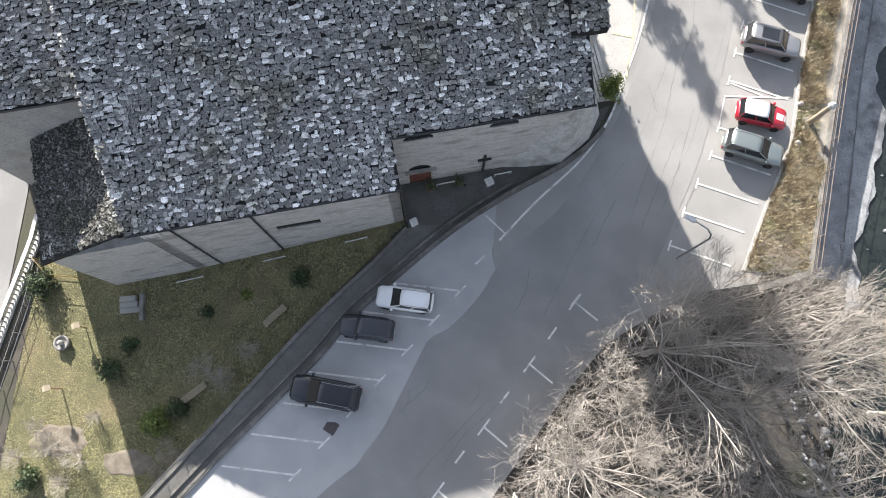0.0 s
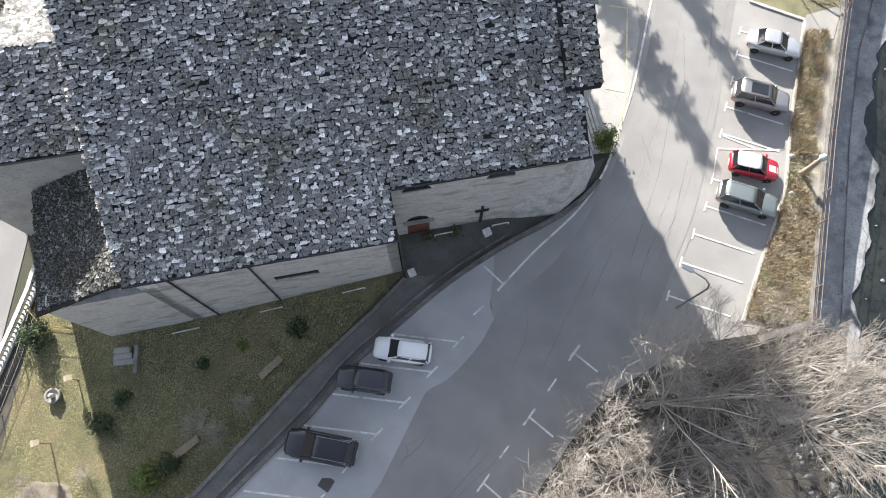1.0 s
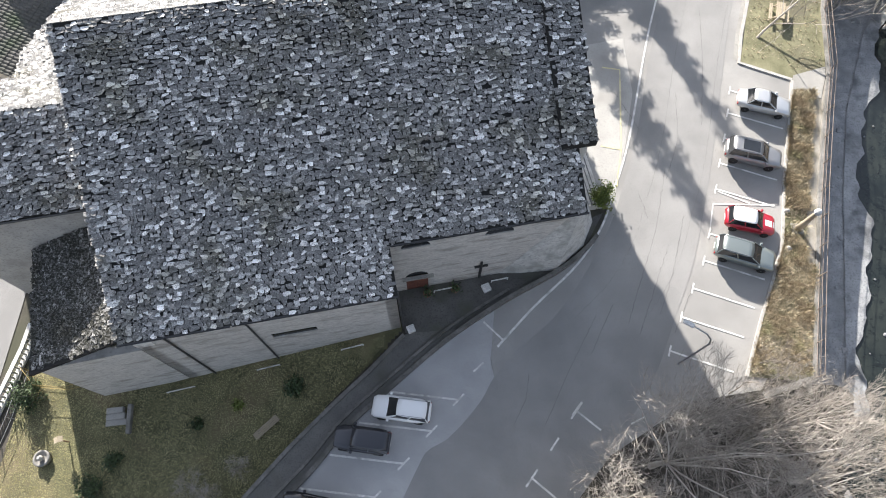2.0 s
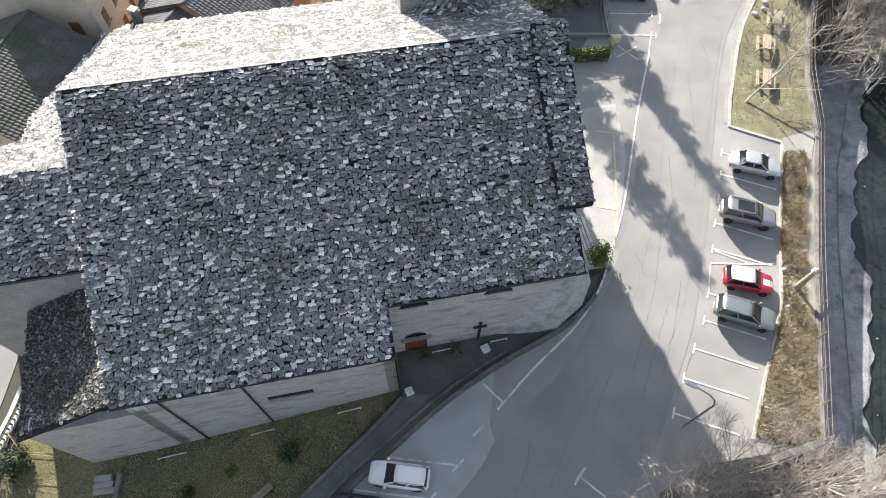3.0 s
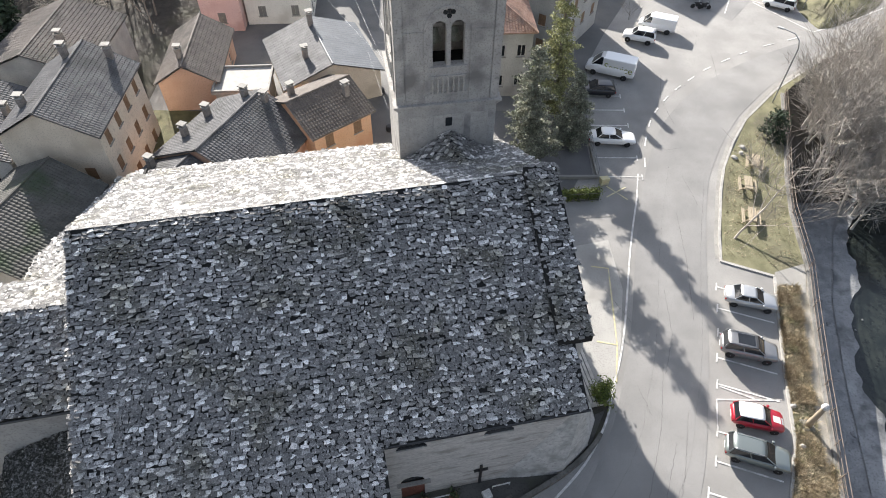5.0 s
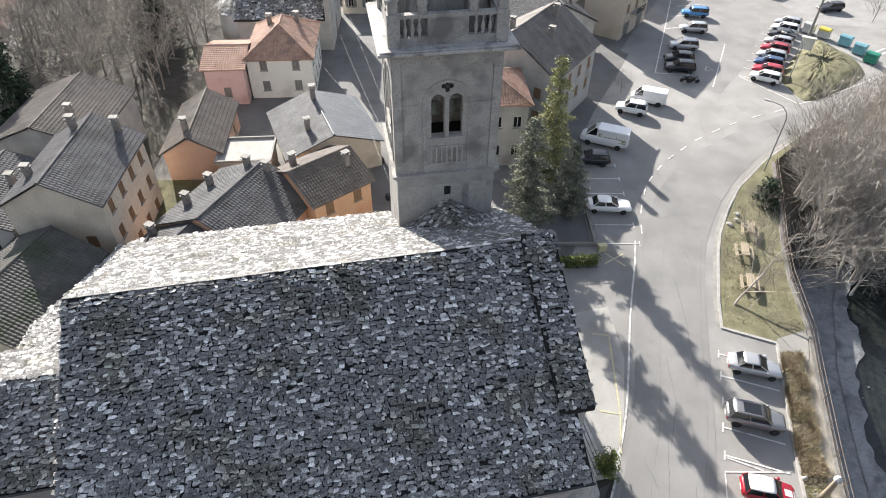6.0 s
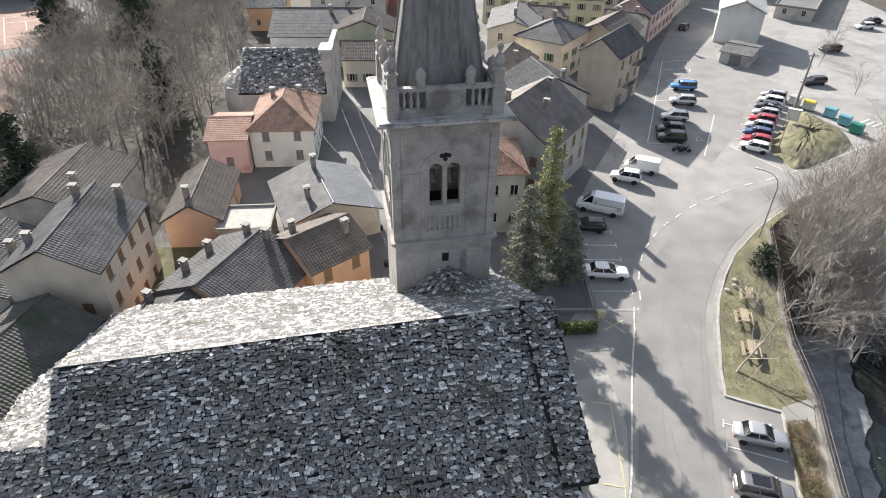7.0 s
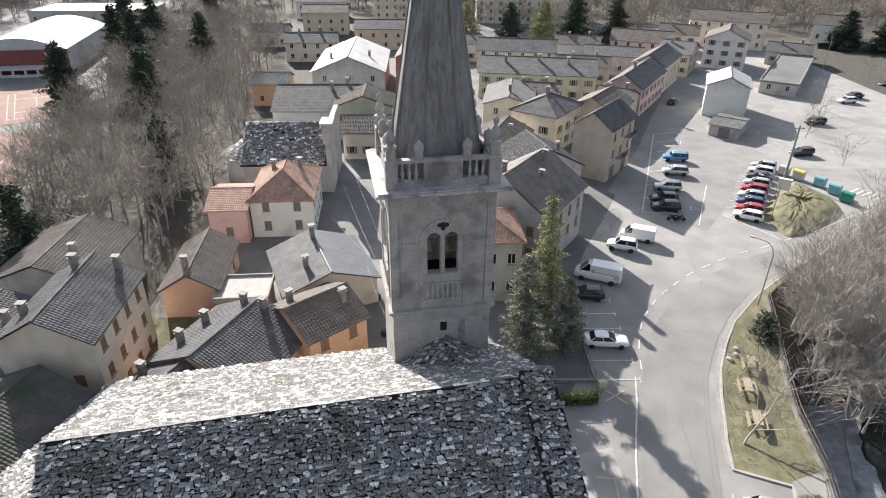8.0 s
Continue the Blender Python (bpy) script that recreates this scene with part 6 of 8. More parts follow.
    # lights, plates, mirrors, bumper
    zf, zr = belt(0.96) - 0.17, belt(0.02) - 0.2
    for s in (-1, 1):
        bm = bmesh.new()
        box(bm, X(0.94), X(0.982), s * hw * 0.64 - 0.15, s * hw * 0.64 + 0.15, zf - 0.02, zf + 0.12, bevel=0.03)
        part("headlight", bm, HEADL, top)
        bm = bmesh.new()
        box(bm, X(0.0) + 0.0, X(0.03), s * hw * 0.68 - 0.11, s * hw * 0.68 + 0.11, zr - 0.14, zr + 0.06, bevel=0.02)
        part("tail_light", bm, TAILL, top)
        bm = bmesh.new()
        box(bm, X(c1) - 0.28, X(c1) - 0.1, s * (hw + 0.08) - 0.09, s * (hw + 0.08) + 0.09, zb1 + 0.02, zb1 + 0.17, bevel=0.03)
        part("mirror", bm, paint, top)
    bm = bmesh.new()
    box(bm, X(0) - 0.02, X(0) + 0.01, -0.26, 0.26, 0.52 * scale, 0.52 * scale + 0.11)
    part("number_plate", bm, PLATE, top)
    for e in extras:
        bm = bmesh.new()
        if e == "rails":
            for s in (-1, 1):
                tube(bm, [(X(r0) + 0.1, s * hw * 0.68, height), (X(r0) + 0.2, s * hw * 0.68, height + 0.05), (X(r1) - 0.2, s * hw * 0.68, height + 0.05), (X(r1) - 0.1, s * hw * 0.68, height)], 0.022, sides=5)
            part("roof_rails", bm, RIM, top)
        elif e == "sunroof":
            box(bm, X(r0 + 0.17), X(r1 - 0.05), -hw * 0.52, hw * 0.52, height + 0.005, height + 0.028, bevel=0.01)
            part("sunroof", bm, CARGLASS, top)
        elif e == "stripe":
            vs = []
            for f in (0.76, 0.82, 0.88, 0.94, 0.975):
                vs.append([bm.verts.new((X(f), s * 0.26, belt(f) + 0.034)) for s in (-1, 1)])
            for a, b in zip(vs, vs[1:]):
                bm.faces.new((a[0], a[1], b[1], b[0]))
            part("bonnet_stripe", bm, PAINT, top, "white bonnet stripe")
        elif e == "spare":
            lathe(bm, 0, 0, 0, [(0.34, -0.1), (0.34, 0.1)], 16)
            for q in bm.verts:
                q.co = Vector((X(0) - 0.12 + q.co.z, q.co.x, 0.95 + q.co.y))
            part("spare_wheel", bm, TYRE, top)
    return top


# beside the church
car(-2.5, 6.75, 174, "estate", 4.0, 1.62, 1.42, P_WHITE, "old white estate car parked in a bay", extras=("rails",))
car(-5.0, 4.7, 174, "jeep", 3.75, 1.66, 1.72, P_DARK, "dark boxy off-road car parked in a bay")
car(-7.6, 0.25, 171, "suv", 4.8, 1.9, 1.70, P_BLACK, "black off-road estate car with silver roof rails", extras=("rails",))
# riverside bays
car(22.55, 18.55, -17, "estate", 4.5, 1.8, 1.5, P_GREEN, "grey-green estate car parked by the kerb", extras=("rails",))
car(23.35, 21.2, -12, "hatch", 3.75, 1.7, 1.42, P_RED, "red small car with a white roof and bonnet stripe", roof_paint=P_WHITE, extras=("stripe",))
car(24.45, 27.0, -14, "suv", 4.4, 1.82, 1.62, P_GREY, "silver-grey crossover with a dark glass roof", extras=("sunroof", "rails"))
car(26.1, 31.8, -14, "sedan", 4.3, 1.75, 1.44, P_SILVER, "silver saloon car parked by the kerb")
# along the road further up
car(17.6, 52.0, -3, "sedan", 4.9, 1.82, 1.43, P_WHITE, "white saloon car parked beside a wall")
car(17.2, 60.2, 176, "hatch", 4.2, 1.75, 1.5, P_BLACK, "black hatchback in the shade")
van = car(19.4, 64.2, 158, "van", 5.7, 2.0, 2.35, P_WHITE, "white delivery van with green lettering on its side", solid_rear=True)
car(24.4, 72.0, 160, "suv", 4.0, 1.75, 1.72, P_WHITE, "white off-road car parked askew")
car(27.3, 74.9, 158, "van", 4.7, 1.85, 1.95, P_WHITE, "small white panel van", solid_rear=True)
for k, (x, y, st, p, lab) in enumerate((
        (34.3, 84.6, "suv", P_BLACK, "black car in a marked bay"), (35.0, 87.6, "estate", P_DARK, "dark estate car in a marked bay"), (37.1, 92.4, "suv", P_SILVER, "silver car in a marked bay"),
        (40.6, 99.2, "suv", P_SILVER, "pale silver car in a marked bay"), (42.9, 106.0, "jeep", P_SKY, "bright blue off-road car in a marked bay"))):
    car(x, y, 172, st, 4.4, 1.8, 1.62, p, lab)
for k, (x, y, st, p, lab) in enumerate((
        (45.6, 81.6, "suv", P_WHITE, "white car at the end of a row"), (46.9, 84.0, "hatch", P_RED, "dark red hatchback in a row"), (48.1, 86.5, "hatch", P_BLUE, "dark blue hatchback in a row"),
        (49.4, 89.0, "estate", P_SILVER, "silver estate car in a row"), (51.0, 91.6, "hatch", P_RED, "red hatchback in a row"), (52.6, 94.2, "hatch", P_SILVER, "pale silver hatchback in a row"),
        (54.2, 96.9, "sedan", P_DARK, "dark saloon in a row"), (55.8, 99.6, "suv", P_WHITE, "white car in a row"), (57.4, 102.2, "estate", P_SILVER, "pale estate car in a row"))):
    car(x, y, 148, st, 4.2, 1.76, 1.52, p, lab)
for x, y, hd, st, p, lab in ((67.9, 109.4, 190, "estate", P_DARK, "dark estate car on the gravel car park"), (81.0, 129.0, 188, "suv", P_BLACK, "black car beside bare trees"), (98.0, 146.5, 186, "estate", P_WHITE, "white estate car on the gravel car park"),
                             (102.4, 151.0, 186, "sedan", P_DARK, "dark saloon on the gravel car park"), (55.2, 144.5, 60, "hatch", P_BLACK, "black car parked in the side street"), (118.5, 163.0, 186, "sedan", P_DARK, "dark saloon on the far car park")):
    car(x, y, hd, st, 4.5, 1.8, 1.5, p, lab)
# lettering on the van's long side
txt = bpy.data.curves.new("lettering", "FONT")
txt.body, txt.size, txt.extrude, txt.align_x = "Service", 1.15, 0.004, "CENTER"
let = new("lettering", txt)
txt.materials.append(plain("green_letters", (0.24, 0.27, 0.07), 0.5))
let.parent = van
let.matrix_basis = pose(-0.95, 0.965, 1.02, 90, 0, 180)
tagged(let, "green lettering on the van's side")
# a bicycle-rack like row of two motorcycles by the bays
for k in range(2):
    mc = thing("motorcycle", pose(34.2 + 0.9 * k, 80.9 - 0.2 * k, 3.45, 0, 8, 10), "dark motorcycle parked beside the marked bays", "motorcycle", "parked motorcycles")
    for f in (-0.7, 0.7):
        bm = bmesh.new()
        lathe(bm, 0, 0, 0, [(0.22, -0.05), (0.31, -0.05), (0.31, 0.05), (0.22, 0.05)], 14)
        for q in bm.verts:
            q.co = Vector((f + q.co.x, q.co.z, 0.31 + q.co.y))
        part("wheel", bm, TYRE, mc)
    bm = bmesh.new()
    tube(bm, [(-0.7, 0, 0.35), (-0.3, 0, 0.75), (0.25, 0, 0.8), (0.45, 0, 0.95), (0.7, 0, 0.35)], 0.05, sides=6)
    box(bm, -0.3, 0.25, -0.13, 0.13, 0.3, 0.72, bevel=0.05)
    part("frame", bm, TRIM, mc)
    bm = bmesh.new()
    box(bm, -0.65, 0.05, -0.13, 0.13, 0.76, 0.88, bevel=0.04)
    part("seat", bm, TRIM, mc)
    bm = bmesh.new()
    box(bm, 0.05, 0.45, -0.14, 0.14, 0.78, 1.0, bevel=0.06)
    part("tank", bm, P_DARK, mc)
    bm = bmesh.new()
    tube(bm, [(0.4, -0.35, 1.1), (0.5, 0, 1.02), (0.4, 0.35, 1.1)], 0.02, sides=5)
    part("handlebar", bm, TRIM, mc)


# ---- trees and shrubs ----
BARK = mat("pale_bark", (0.32, 0.285, 0.245), (0.44, 0.40, 0.35), 2.0, 0.9, 0.4, 14.0)
BARK_DARK = mat("grey_bark", (0.20, 0.175, 0.15), (0.28, 0.25, 0.215), 2.0, 0.9, 0.4, 14.0)
NEEDLES_PALE = mat("olive_foliage", (0.22, 0.235, 0.11), (0.37, 0.365, 0.18), 0.8, 0.8, 0.0, 8.0, piece=0.5)
NEEDLES_GREY = mat("grey_green_needles", (0.15, 0.165, 0.12), (0.27, 0.275, 0.21), 0.8, 0.8, 0.0, 8.0, piece=0.5)
NEEDLES_DARK = mat("dark_needles", (0.028, 0.045, 0.028), (0.055, 0.078, 0.042), 0.8, 0.85, 0.0, 8.0, piece=0.5)
LEAF = mat("bush_leaves", (0.10, 0.14, 0.03), (0.19, 0.21, 0.05), 0.9, 0.7, 0.0, 8.0, piece=0.6)
LEAF_DARK = mat("dark_bush_leaves", (0.03, 0.055, 0.022), (0.07, 0.095, 0.035), 0.9, 0.7, 0.0, 8.0, piece=0.6)
STRAW = mat("dry_grass_blades", (0.30, 0.25, 0.165), (0.44, 0.38, 0.27), 0.9, 0.9, 0.0, 8.0, piece=0.5)


def rod(V, F, pts, r0, r1, sides):
    """Adds a tapered rod to the lists."""
    n0 = len(V)
    d = (pts[-1] - pts[0]).normalized()
    s = d.orthogonal().normalized()
    w = d.cross(s)
    n = len(pts)
    for i, p in enumerate(pts):
        r = r0 + (r1 - r0) * i / (n - 1)
        for k in range(sides):
            a = 2 * math.pi * k / sides
            V.append(p + (s * math.cos(a) + w * math.sin(a)) * r)
    for i in range(n - 1):
        for k in range(sides):
            k2 = (k + 1) % sides
            F.append((n0 + i * sides + k, n0 + i * sides + k2, n0 + (i + 1) * sides + k2, n0 + (i + 1) * sides + k))


def limb(V, F, r, p, d, length, rad, depth, kids, bend=0.17, rise=0.10, thin=0.006):
    n = (1 if thin > 0.012 else 2) if depth == 0 else 3 if depth < 2 else 4
    pts = [p]
    for k in range(n):
        d = (d + Vector((r.uniform(-bend, bend), r.uniform(-bend, bend), r.uniform(-bend, bend) + rise))).normalized()
        pts.append(pts[-1] + d * (length / n))
    end = rad * 0.35 if depth > 0 else thin
    rod(V, F, pts, rad, max(thin, end), 6 if rad > 0.08 else 3)
    if depth == 0:
        return
    for k in range(kids[depth]):
        t = r.uniform(0.3, 1.0)
        i = min(n - 1, int(t * n))
        q = pts[i].lerp(pts[i + 1], t * n - i)
        ax = (pts[i + 1] - pts[i]).normalized()
        o = ax.orthogonal().normalized()
        a = r.uniform(0, 2 * math.pi)
        side = o * math.cos(a) + ax.cross(o) * math.sin(a)
        sp = r.uniform(0.45, 1.0)
        limb(V, F, r, q, (ax * (1.15 - sp * 0.5) + side * sp).normalized(), length * r.uniform(0.45, 0.78), max(thin, rad * (1 - t * 0.6) * 0.45), depth - 1, kids, bend, rise, thin)


def bare_tree(seed, height, kids, lean=(0, 0), rad=0.16, stems=1, thin=0.008):
    """The branches of a leafless tree, trunk at the origin."""
    r = random.Random(seed)
    TV, TF, V, F = [], [], [], []
    for s in range(stems):
        d = Vector((lean[0] + r.uniform(-0.2, 0.2) * (stems > 1), lean[1] + r.uniform(-0.2, 0.2) * (stems > 1), 1)).normalized()
        pts = [Vector((r.uniform(-0.2, 0.2) * (stems > 1), r.uniform(-0.2, 0.2) * (stems > 1), -0.3))]
        n = 6
        for k in range(n):
            d = (d + Vector((r.uniform(-0.12, 0.12), r.uniform(-0.12, 0.12), 0.05))).normalized()
            pts.append(pts[-1] + d * (height * 0.72 / n))
        rod(TV, TF, pts, rad, rad * 0.3, 7)
        top = len(kids) - 1
        for k in range(kids[top]):
            t = r.uniform(0.22, 1.0)
            i = min(n - 1, int(t * n))
            q = pts[i].lerp(pts[i + 1], t * n - i)
            a = k * 2.4 + r.uniform(-0.5, 0.5)
            el = r.uniform(0.35, 1.0)
            limb(V, F, r, q, Vector((math.cos(a), math.sin(a), el)).normalized(), height * r.uniform(0.30, 0.46) * (1.15 - t * 0.45), rad * (1 - t * 0.6) * 0.5, top - 1, kids, thin=thin)
    return (TV, TF), (V, F)


def plant_bare(name, x, y, z, meshes, turn, scale, label, group=""):
    t = thing(name, pose(x, y, z, 0, 0, turn) @ Matrix.Diagonal((scale, scale, scale, 1)), label, "tree", group)
    for nm, me in zip(("trunk", "crown"), meshes):
        o = new(nm, me)
        o.parent = t
    return t


def tree_meshes(seed, height, kids, bark, **k):
    out = []
    for nm, (v, f) in zip(("trunk", "crown"), bare_tree(seed, height, kids, **k)):
        me = bpy.data.meshes.new(nm)
        me.from_pydata(v, [], f)
        me.materials.append(bark)
        out.append(me)
    return out


BARK_PALE = mat("silver_bark", (0.38, 0.352, 0.315), (0.53, 0.50, 0.455), 2.0, 0.9, 0.4, 14.0)
TWIGS_BANK = mat("grey_brown_twigs", (0.25, 0.225, 0.197), (0.37, 0.338, 0.30), 2.0, 0.9, 0.0, 14.0)
WOODLAND = mat("woodland_bark", (0.24, 0.215, 0.185), (0.35, 0.318, 0.278), 2.0, 0.9, 0.0, 14.0)
TWIGS = mat("brown_twigs", (0.32, 0.29, 0.255), (0.46, 0.425, 0.38), 2.0, 0.9, 0.0, 14.0)


def spray(V, F, r, p, d, length, rad, depth):
    """A straight branch with shorter ones leaving it forwards on all sides."""
    n = 3 if depth > 1 else 2 if depth else 1
    pts = [p]
    for k in range(n):
        d = (d + Vector((r.uniform(-0.17, 0.17), r.uniform(-0.17, 0.17), r.uniform(-0.08, 0.16)))).normalized()
        pts.append(pts[-1] + d * (length / n))
    rod(V, F, pts, rad, max(0.007, rad * 0.3), 5 if rad > 0.05 else 3)
    if depth == 0:
        return pts
    for k in range((0, 5, 7, 9)[depth]):
        t = 0.18 + 0.82 * (k + r.random()) / (0, 5, 7, 9)[depth]
        i = min(n - 1, int(t * n))
        q = pts[i].lerp(pts[i + 1], min(1, t * n - i))
        ax = (pts[i + 1] - pts[i]).normalized()
        o = ax.orthogonal().normalized()
        a = r.uniform(0, 2 * math.pi)
        ang = r.uniform(0.35, 0.8)
        side = o * math.cos(a) + ax.cross(o) * math.sin(a)
        spray(V, F, r, q, ax * math.cos(ang) + side * math.sin(ang), length * (0.62 - 0.3 * t) * r.uniform(0.75, 1.15), max(0.006, rad * 0.42), depth - 1)
    return pts


def spreading_tree(seed, height):
    """A short trunk forking into long straight limbs; the limbs keep pale bark, the twigs are brown."""
    r = random.Random(seed)
    TV, TF, V, F = [], [], [], []
    fork = height * 0.22
    rod(TV, TF, [Vector((0, 0, -0.4)), Vector((0.05, 0, fork * 0.5)), Vector((0, 0.05, fork + 0.2))], 0.2, 0.14, 8)
    n = 9
    for k in range(n):
        a = 2 * math.pi * k / n + r.uniform(-0.3, 0.3)
        el = r.uniform(1.1, 3.0)
        d = Vector((math.cos(a), math.sin(a), el)).normalized()
        L = height * r.uniform(0.55, 0.78)
        p = Vector((0, 0, fork * r.uniform(0.75, 1.05)))
        pts = [p]
        for j in range(6):
            d = (d + Vector((r.uniform(-0.15, 0.15), r.uniform(-0.15, 0.15), r.uniform(-0.08, 0.12)))).normalized()
            pts.append(pts[-1] + d * L / 6)
        rod(TV, TF, pts, 0.062, 0.016, 5)
        for j in range(7):
            t = 0.2 + 0.8 * (j + r.random()) / 7
            i = min(5, int(t * 6))
            q = pts[i].lerp(pts[i + 1], min(1, t * 6 - i))
            ax = (pts[i + 1] - pts[i]).normalized()
            o = ax.orthogonal().normalized()
            b = r.uniform(0, 2 * math.pi)
            ang = r.uniform(0.35, 0.75)
            spray(V, F, r, q, ax * math.cos(ang) + (o * math.cos(b) + ax.cross(o) * math.sin(b)) * math.sin(ang), L * (0.62 - 0.34 * t) * r.uniform(0.8, 1.1), 0.03 * (1.1 - 0.6 * t), 2)
    out = []
    for nm, v, f, m in (("trunk", TV, TF, BARK_PALE), ("crown", V, F, TWIGS_BANK)):
        me = bpy.data.meshes.new(nm)
        me.from_pydata(v, [], f)
        me.materials.append(m)
        out.append(me)
    return out


BIG = [spreading_tree(101 + k, 12.5) for k in range(3)]
MID = [tree_meshes(201 + k, 10.5, [0, 4, 5, 10], TWIGS, rad=0.13, thin=0.012, stems=2) for k in range(3)]
for pair in MID:
    pair[0].materials[0] = BARK_PALE
SLIM = [tree_meshes(301 + k, 7.0, [0, 4, 5, 9], BARK_DARK, rad=0.08, thin=0.007) for k in range(2)]
rt = random.Random(77)
for k, (x, y, s) in enumerate(((9.5, -4.0, 0.98), (14.6, 3.6, 1.15), (21.0, 0.2, 1.1), (15.2, -5.8, 1.0), (25.2, 2.9, 1.0), (25.5, -5.6, 1.0), (9.0, -10.0, 0.9), (12.6, -0.8, 0.75), (19.8, 4.6, 0.7), (31.5, 0.0, 0.9), (14.6, -0.6, 0.8), (20.5, -8, 1.0), (31, -8, 1.0), (19.3, 6.9, 0.62), (22.6, 6.0, 0.7), (25.6, 6.6, 0.6), (16.6, 5.0, 0.7), (17.6, 1.2, 0.8), (28.4, 4.2, 0.7))):
    plant_bare("bare_tree", x, y, land(x, y), BIG[k % 3], rt.uniform(0, 360), s, "leafless pale grey tree with dense twigs on the river bank", "trees on the river bank")
for k, (x, y, s) in enumerate(((21.6, 9.2, 0.62), (22.6, 10.6, 0.55), (20.2, 8.4, 0.6), (23.4, 9.4, 0.66), (24.3, 10.8, 0.5))):
    plant_bare("sapling", x, y, land(x, y), SLIM[k % 2], rt.uniform(0, 360), s, "thin leafless sapling beside the last parking bay", "saplings")
for k, (x, y, s) in enumerate(((6.9, -3.6, 0.6), (8.4, -1.6, 0.55), (10.2, 0.6, 0.6), (12.4, 3.2, 0.6), (5.4, -6.0, 0.6), (15.6, 5.6, 0.65), (17.8, 6.4, 0.6), (11.2, 1.2, 0.7), (7.8, -3.4, 0.65))):
    plant_bare("sapling", x, y, land(x, y), MID[k % 3], rt.uniform(0, 360), s, "leafless young tree at the edge of the asphalt", "saplings")
n = 0
while n < 66:
    x, y = rt.uniform(33, 66), rt.uniform(34, 82)
    if 2.6 < bank(x, y) < (10 if n % 2 else 16) and y > 43 + (x - 34) * 0.12:
        plant_bare("bare_tree", x, y, land(x, y), MID[n % 3], rt.uniform(0, 360), rt.uniform(0.8, 1.25), "leafless brown-grey tree beside the river", "trees beside the river")
        n += 1
for k, (x, y, s) in enumerate(((40.8, 60.3, 0.95), (31.0, 48.6, 0.55), (33.6, 51.2, 0.6), (73.0, 104.5, 0.85), (82.5, 131.0, 1.0), (77.0, 124.0, 0.9), (74.0, 119.5, 0.95), (87.0, 141.0, 1.0), (93.0, 152.0, 0.9), (119.0, 172.0, 0.9), (84.0, 96.0, 0.8), (24.3, 77.5, 0.55))):
    plant_bare("bare_tree", x, y, g(y), SLIM[k % 2], rt.uniform(0, 360), s, "young leafless tree in the grass or paving", "young trees")
lean = tree_meshes(401, 8.5, [0, 4, 6, 8], BARK, lean=(0.75, 0.75), rad=0.075, thin=0.007)
plant_bare("leaning_tree", 26.5, 38.5, g(38.5), lean, 0, 1.5, "leafless leaning tree over the picnic tables")


# woods, all in one
def woods(name, count, test, box4, seed, label, bark, kids=(0, 4, 5, 9), h=10.0, variants=4, thin=0.014):
    r = random.Random(seed)
    kinds = []
    for k in range(variants):
        (a, b), (c, d) = bare_tree(seed + k, h, list(kids), rad=0.13, thin=thin)
        v = np.array([tuple(p) for p in a + c])
        f = [q for q in b] + [tuple(i + len(a) for i in q) for q in d]
        kinds.append((v, np.array(f)))
    VS, FS, n0, n = [], [], 0, 0
    while n < count:
        x, y = r.uniform(box4[0], box4[1]), r.uniform(box4[2], box4[3])
        if test(x, y):
            v, f = kinds[n % variants]
            a, s = r.uniform(0, 6.28), r.uniform(0.75, 1.25)
            q = np.stack([x + s * (v[:, 0] * math.cos(a) - v[:, 1] * math.sin(a)), y + s * (v[:, 0] * math.sin(a) + v[:, 1] * math.cos(a)), land(x, y) + s * v[:, 2]], 1)
            VS.append(q), FS.append(f + n0)
            n0 += len(v)
            n += 1
    me = bpy.data.meshes.new(name)
    V, F = np.concatenate(VS), np.concatenate(FS)
    me.vertices.add(len(V)), me.loops.add(F.size), me.polygons.add(len(F))
    me.vertices.foreach_set("co", V.ravel())
    me.loops.foreach_set("vertex_index", F.ravel().astype(np.int32))
    me.polygons.foreach_set("loop_start", np.arange(0, F.size, 4, dtype=np.int32))
    me.update(calc_edges=True)
    me.materials.append(bark)
    tagged(new(name, me), label, "wood", kind="stuff")


def in_left_wood(x, y):
    edge = -33 - (y - 60) * 0.10 - (0 if y < 110 else (y - 110) * 0.06)
    court = x < -62.5 - (y - 80) * 0.29 and y > 74
    if y < 70:
        edge = -48
    return x < edge and not court and x > -95


woods("wood", 380, in_left_wood, (-95, -34, 62, 235), 501, "dense leafless wood on the edge of the village", WOODLAND, (0, 4, 4, 9), thin=0.018)
woods("wood", 760, lambda x, y: (x > 128 + (y - 150) * 0.05 or y > 232) and not (80 < x < 150 and 130 < y < 203) and not (114 < x < 146 and 200 < y < 230) and not (76 < x < 118 and 203 < y < 236) and not (8 < x < 66 and 250 < y < 282) and not (-34 < x < -8 and 240 < y < 270), (-20, 262, 130, 352), 521, "far leafless wood behind the village", BARK_DARK, (0, 8, 9), 13.0, 4, 0.055)
woods("wood", 420, lambda x, y: y > 285 or x < -165, (-240, 0, 240, 352), 541, "far leafless wood beyond the sports ground", BARK_DARK, (0, 8, 9), 15.0, 3, 0.055)


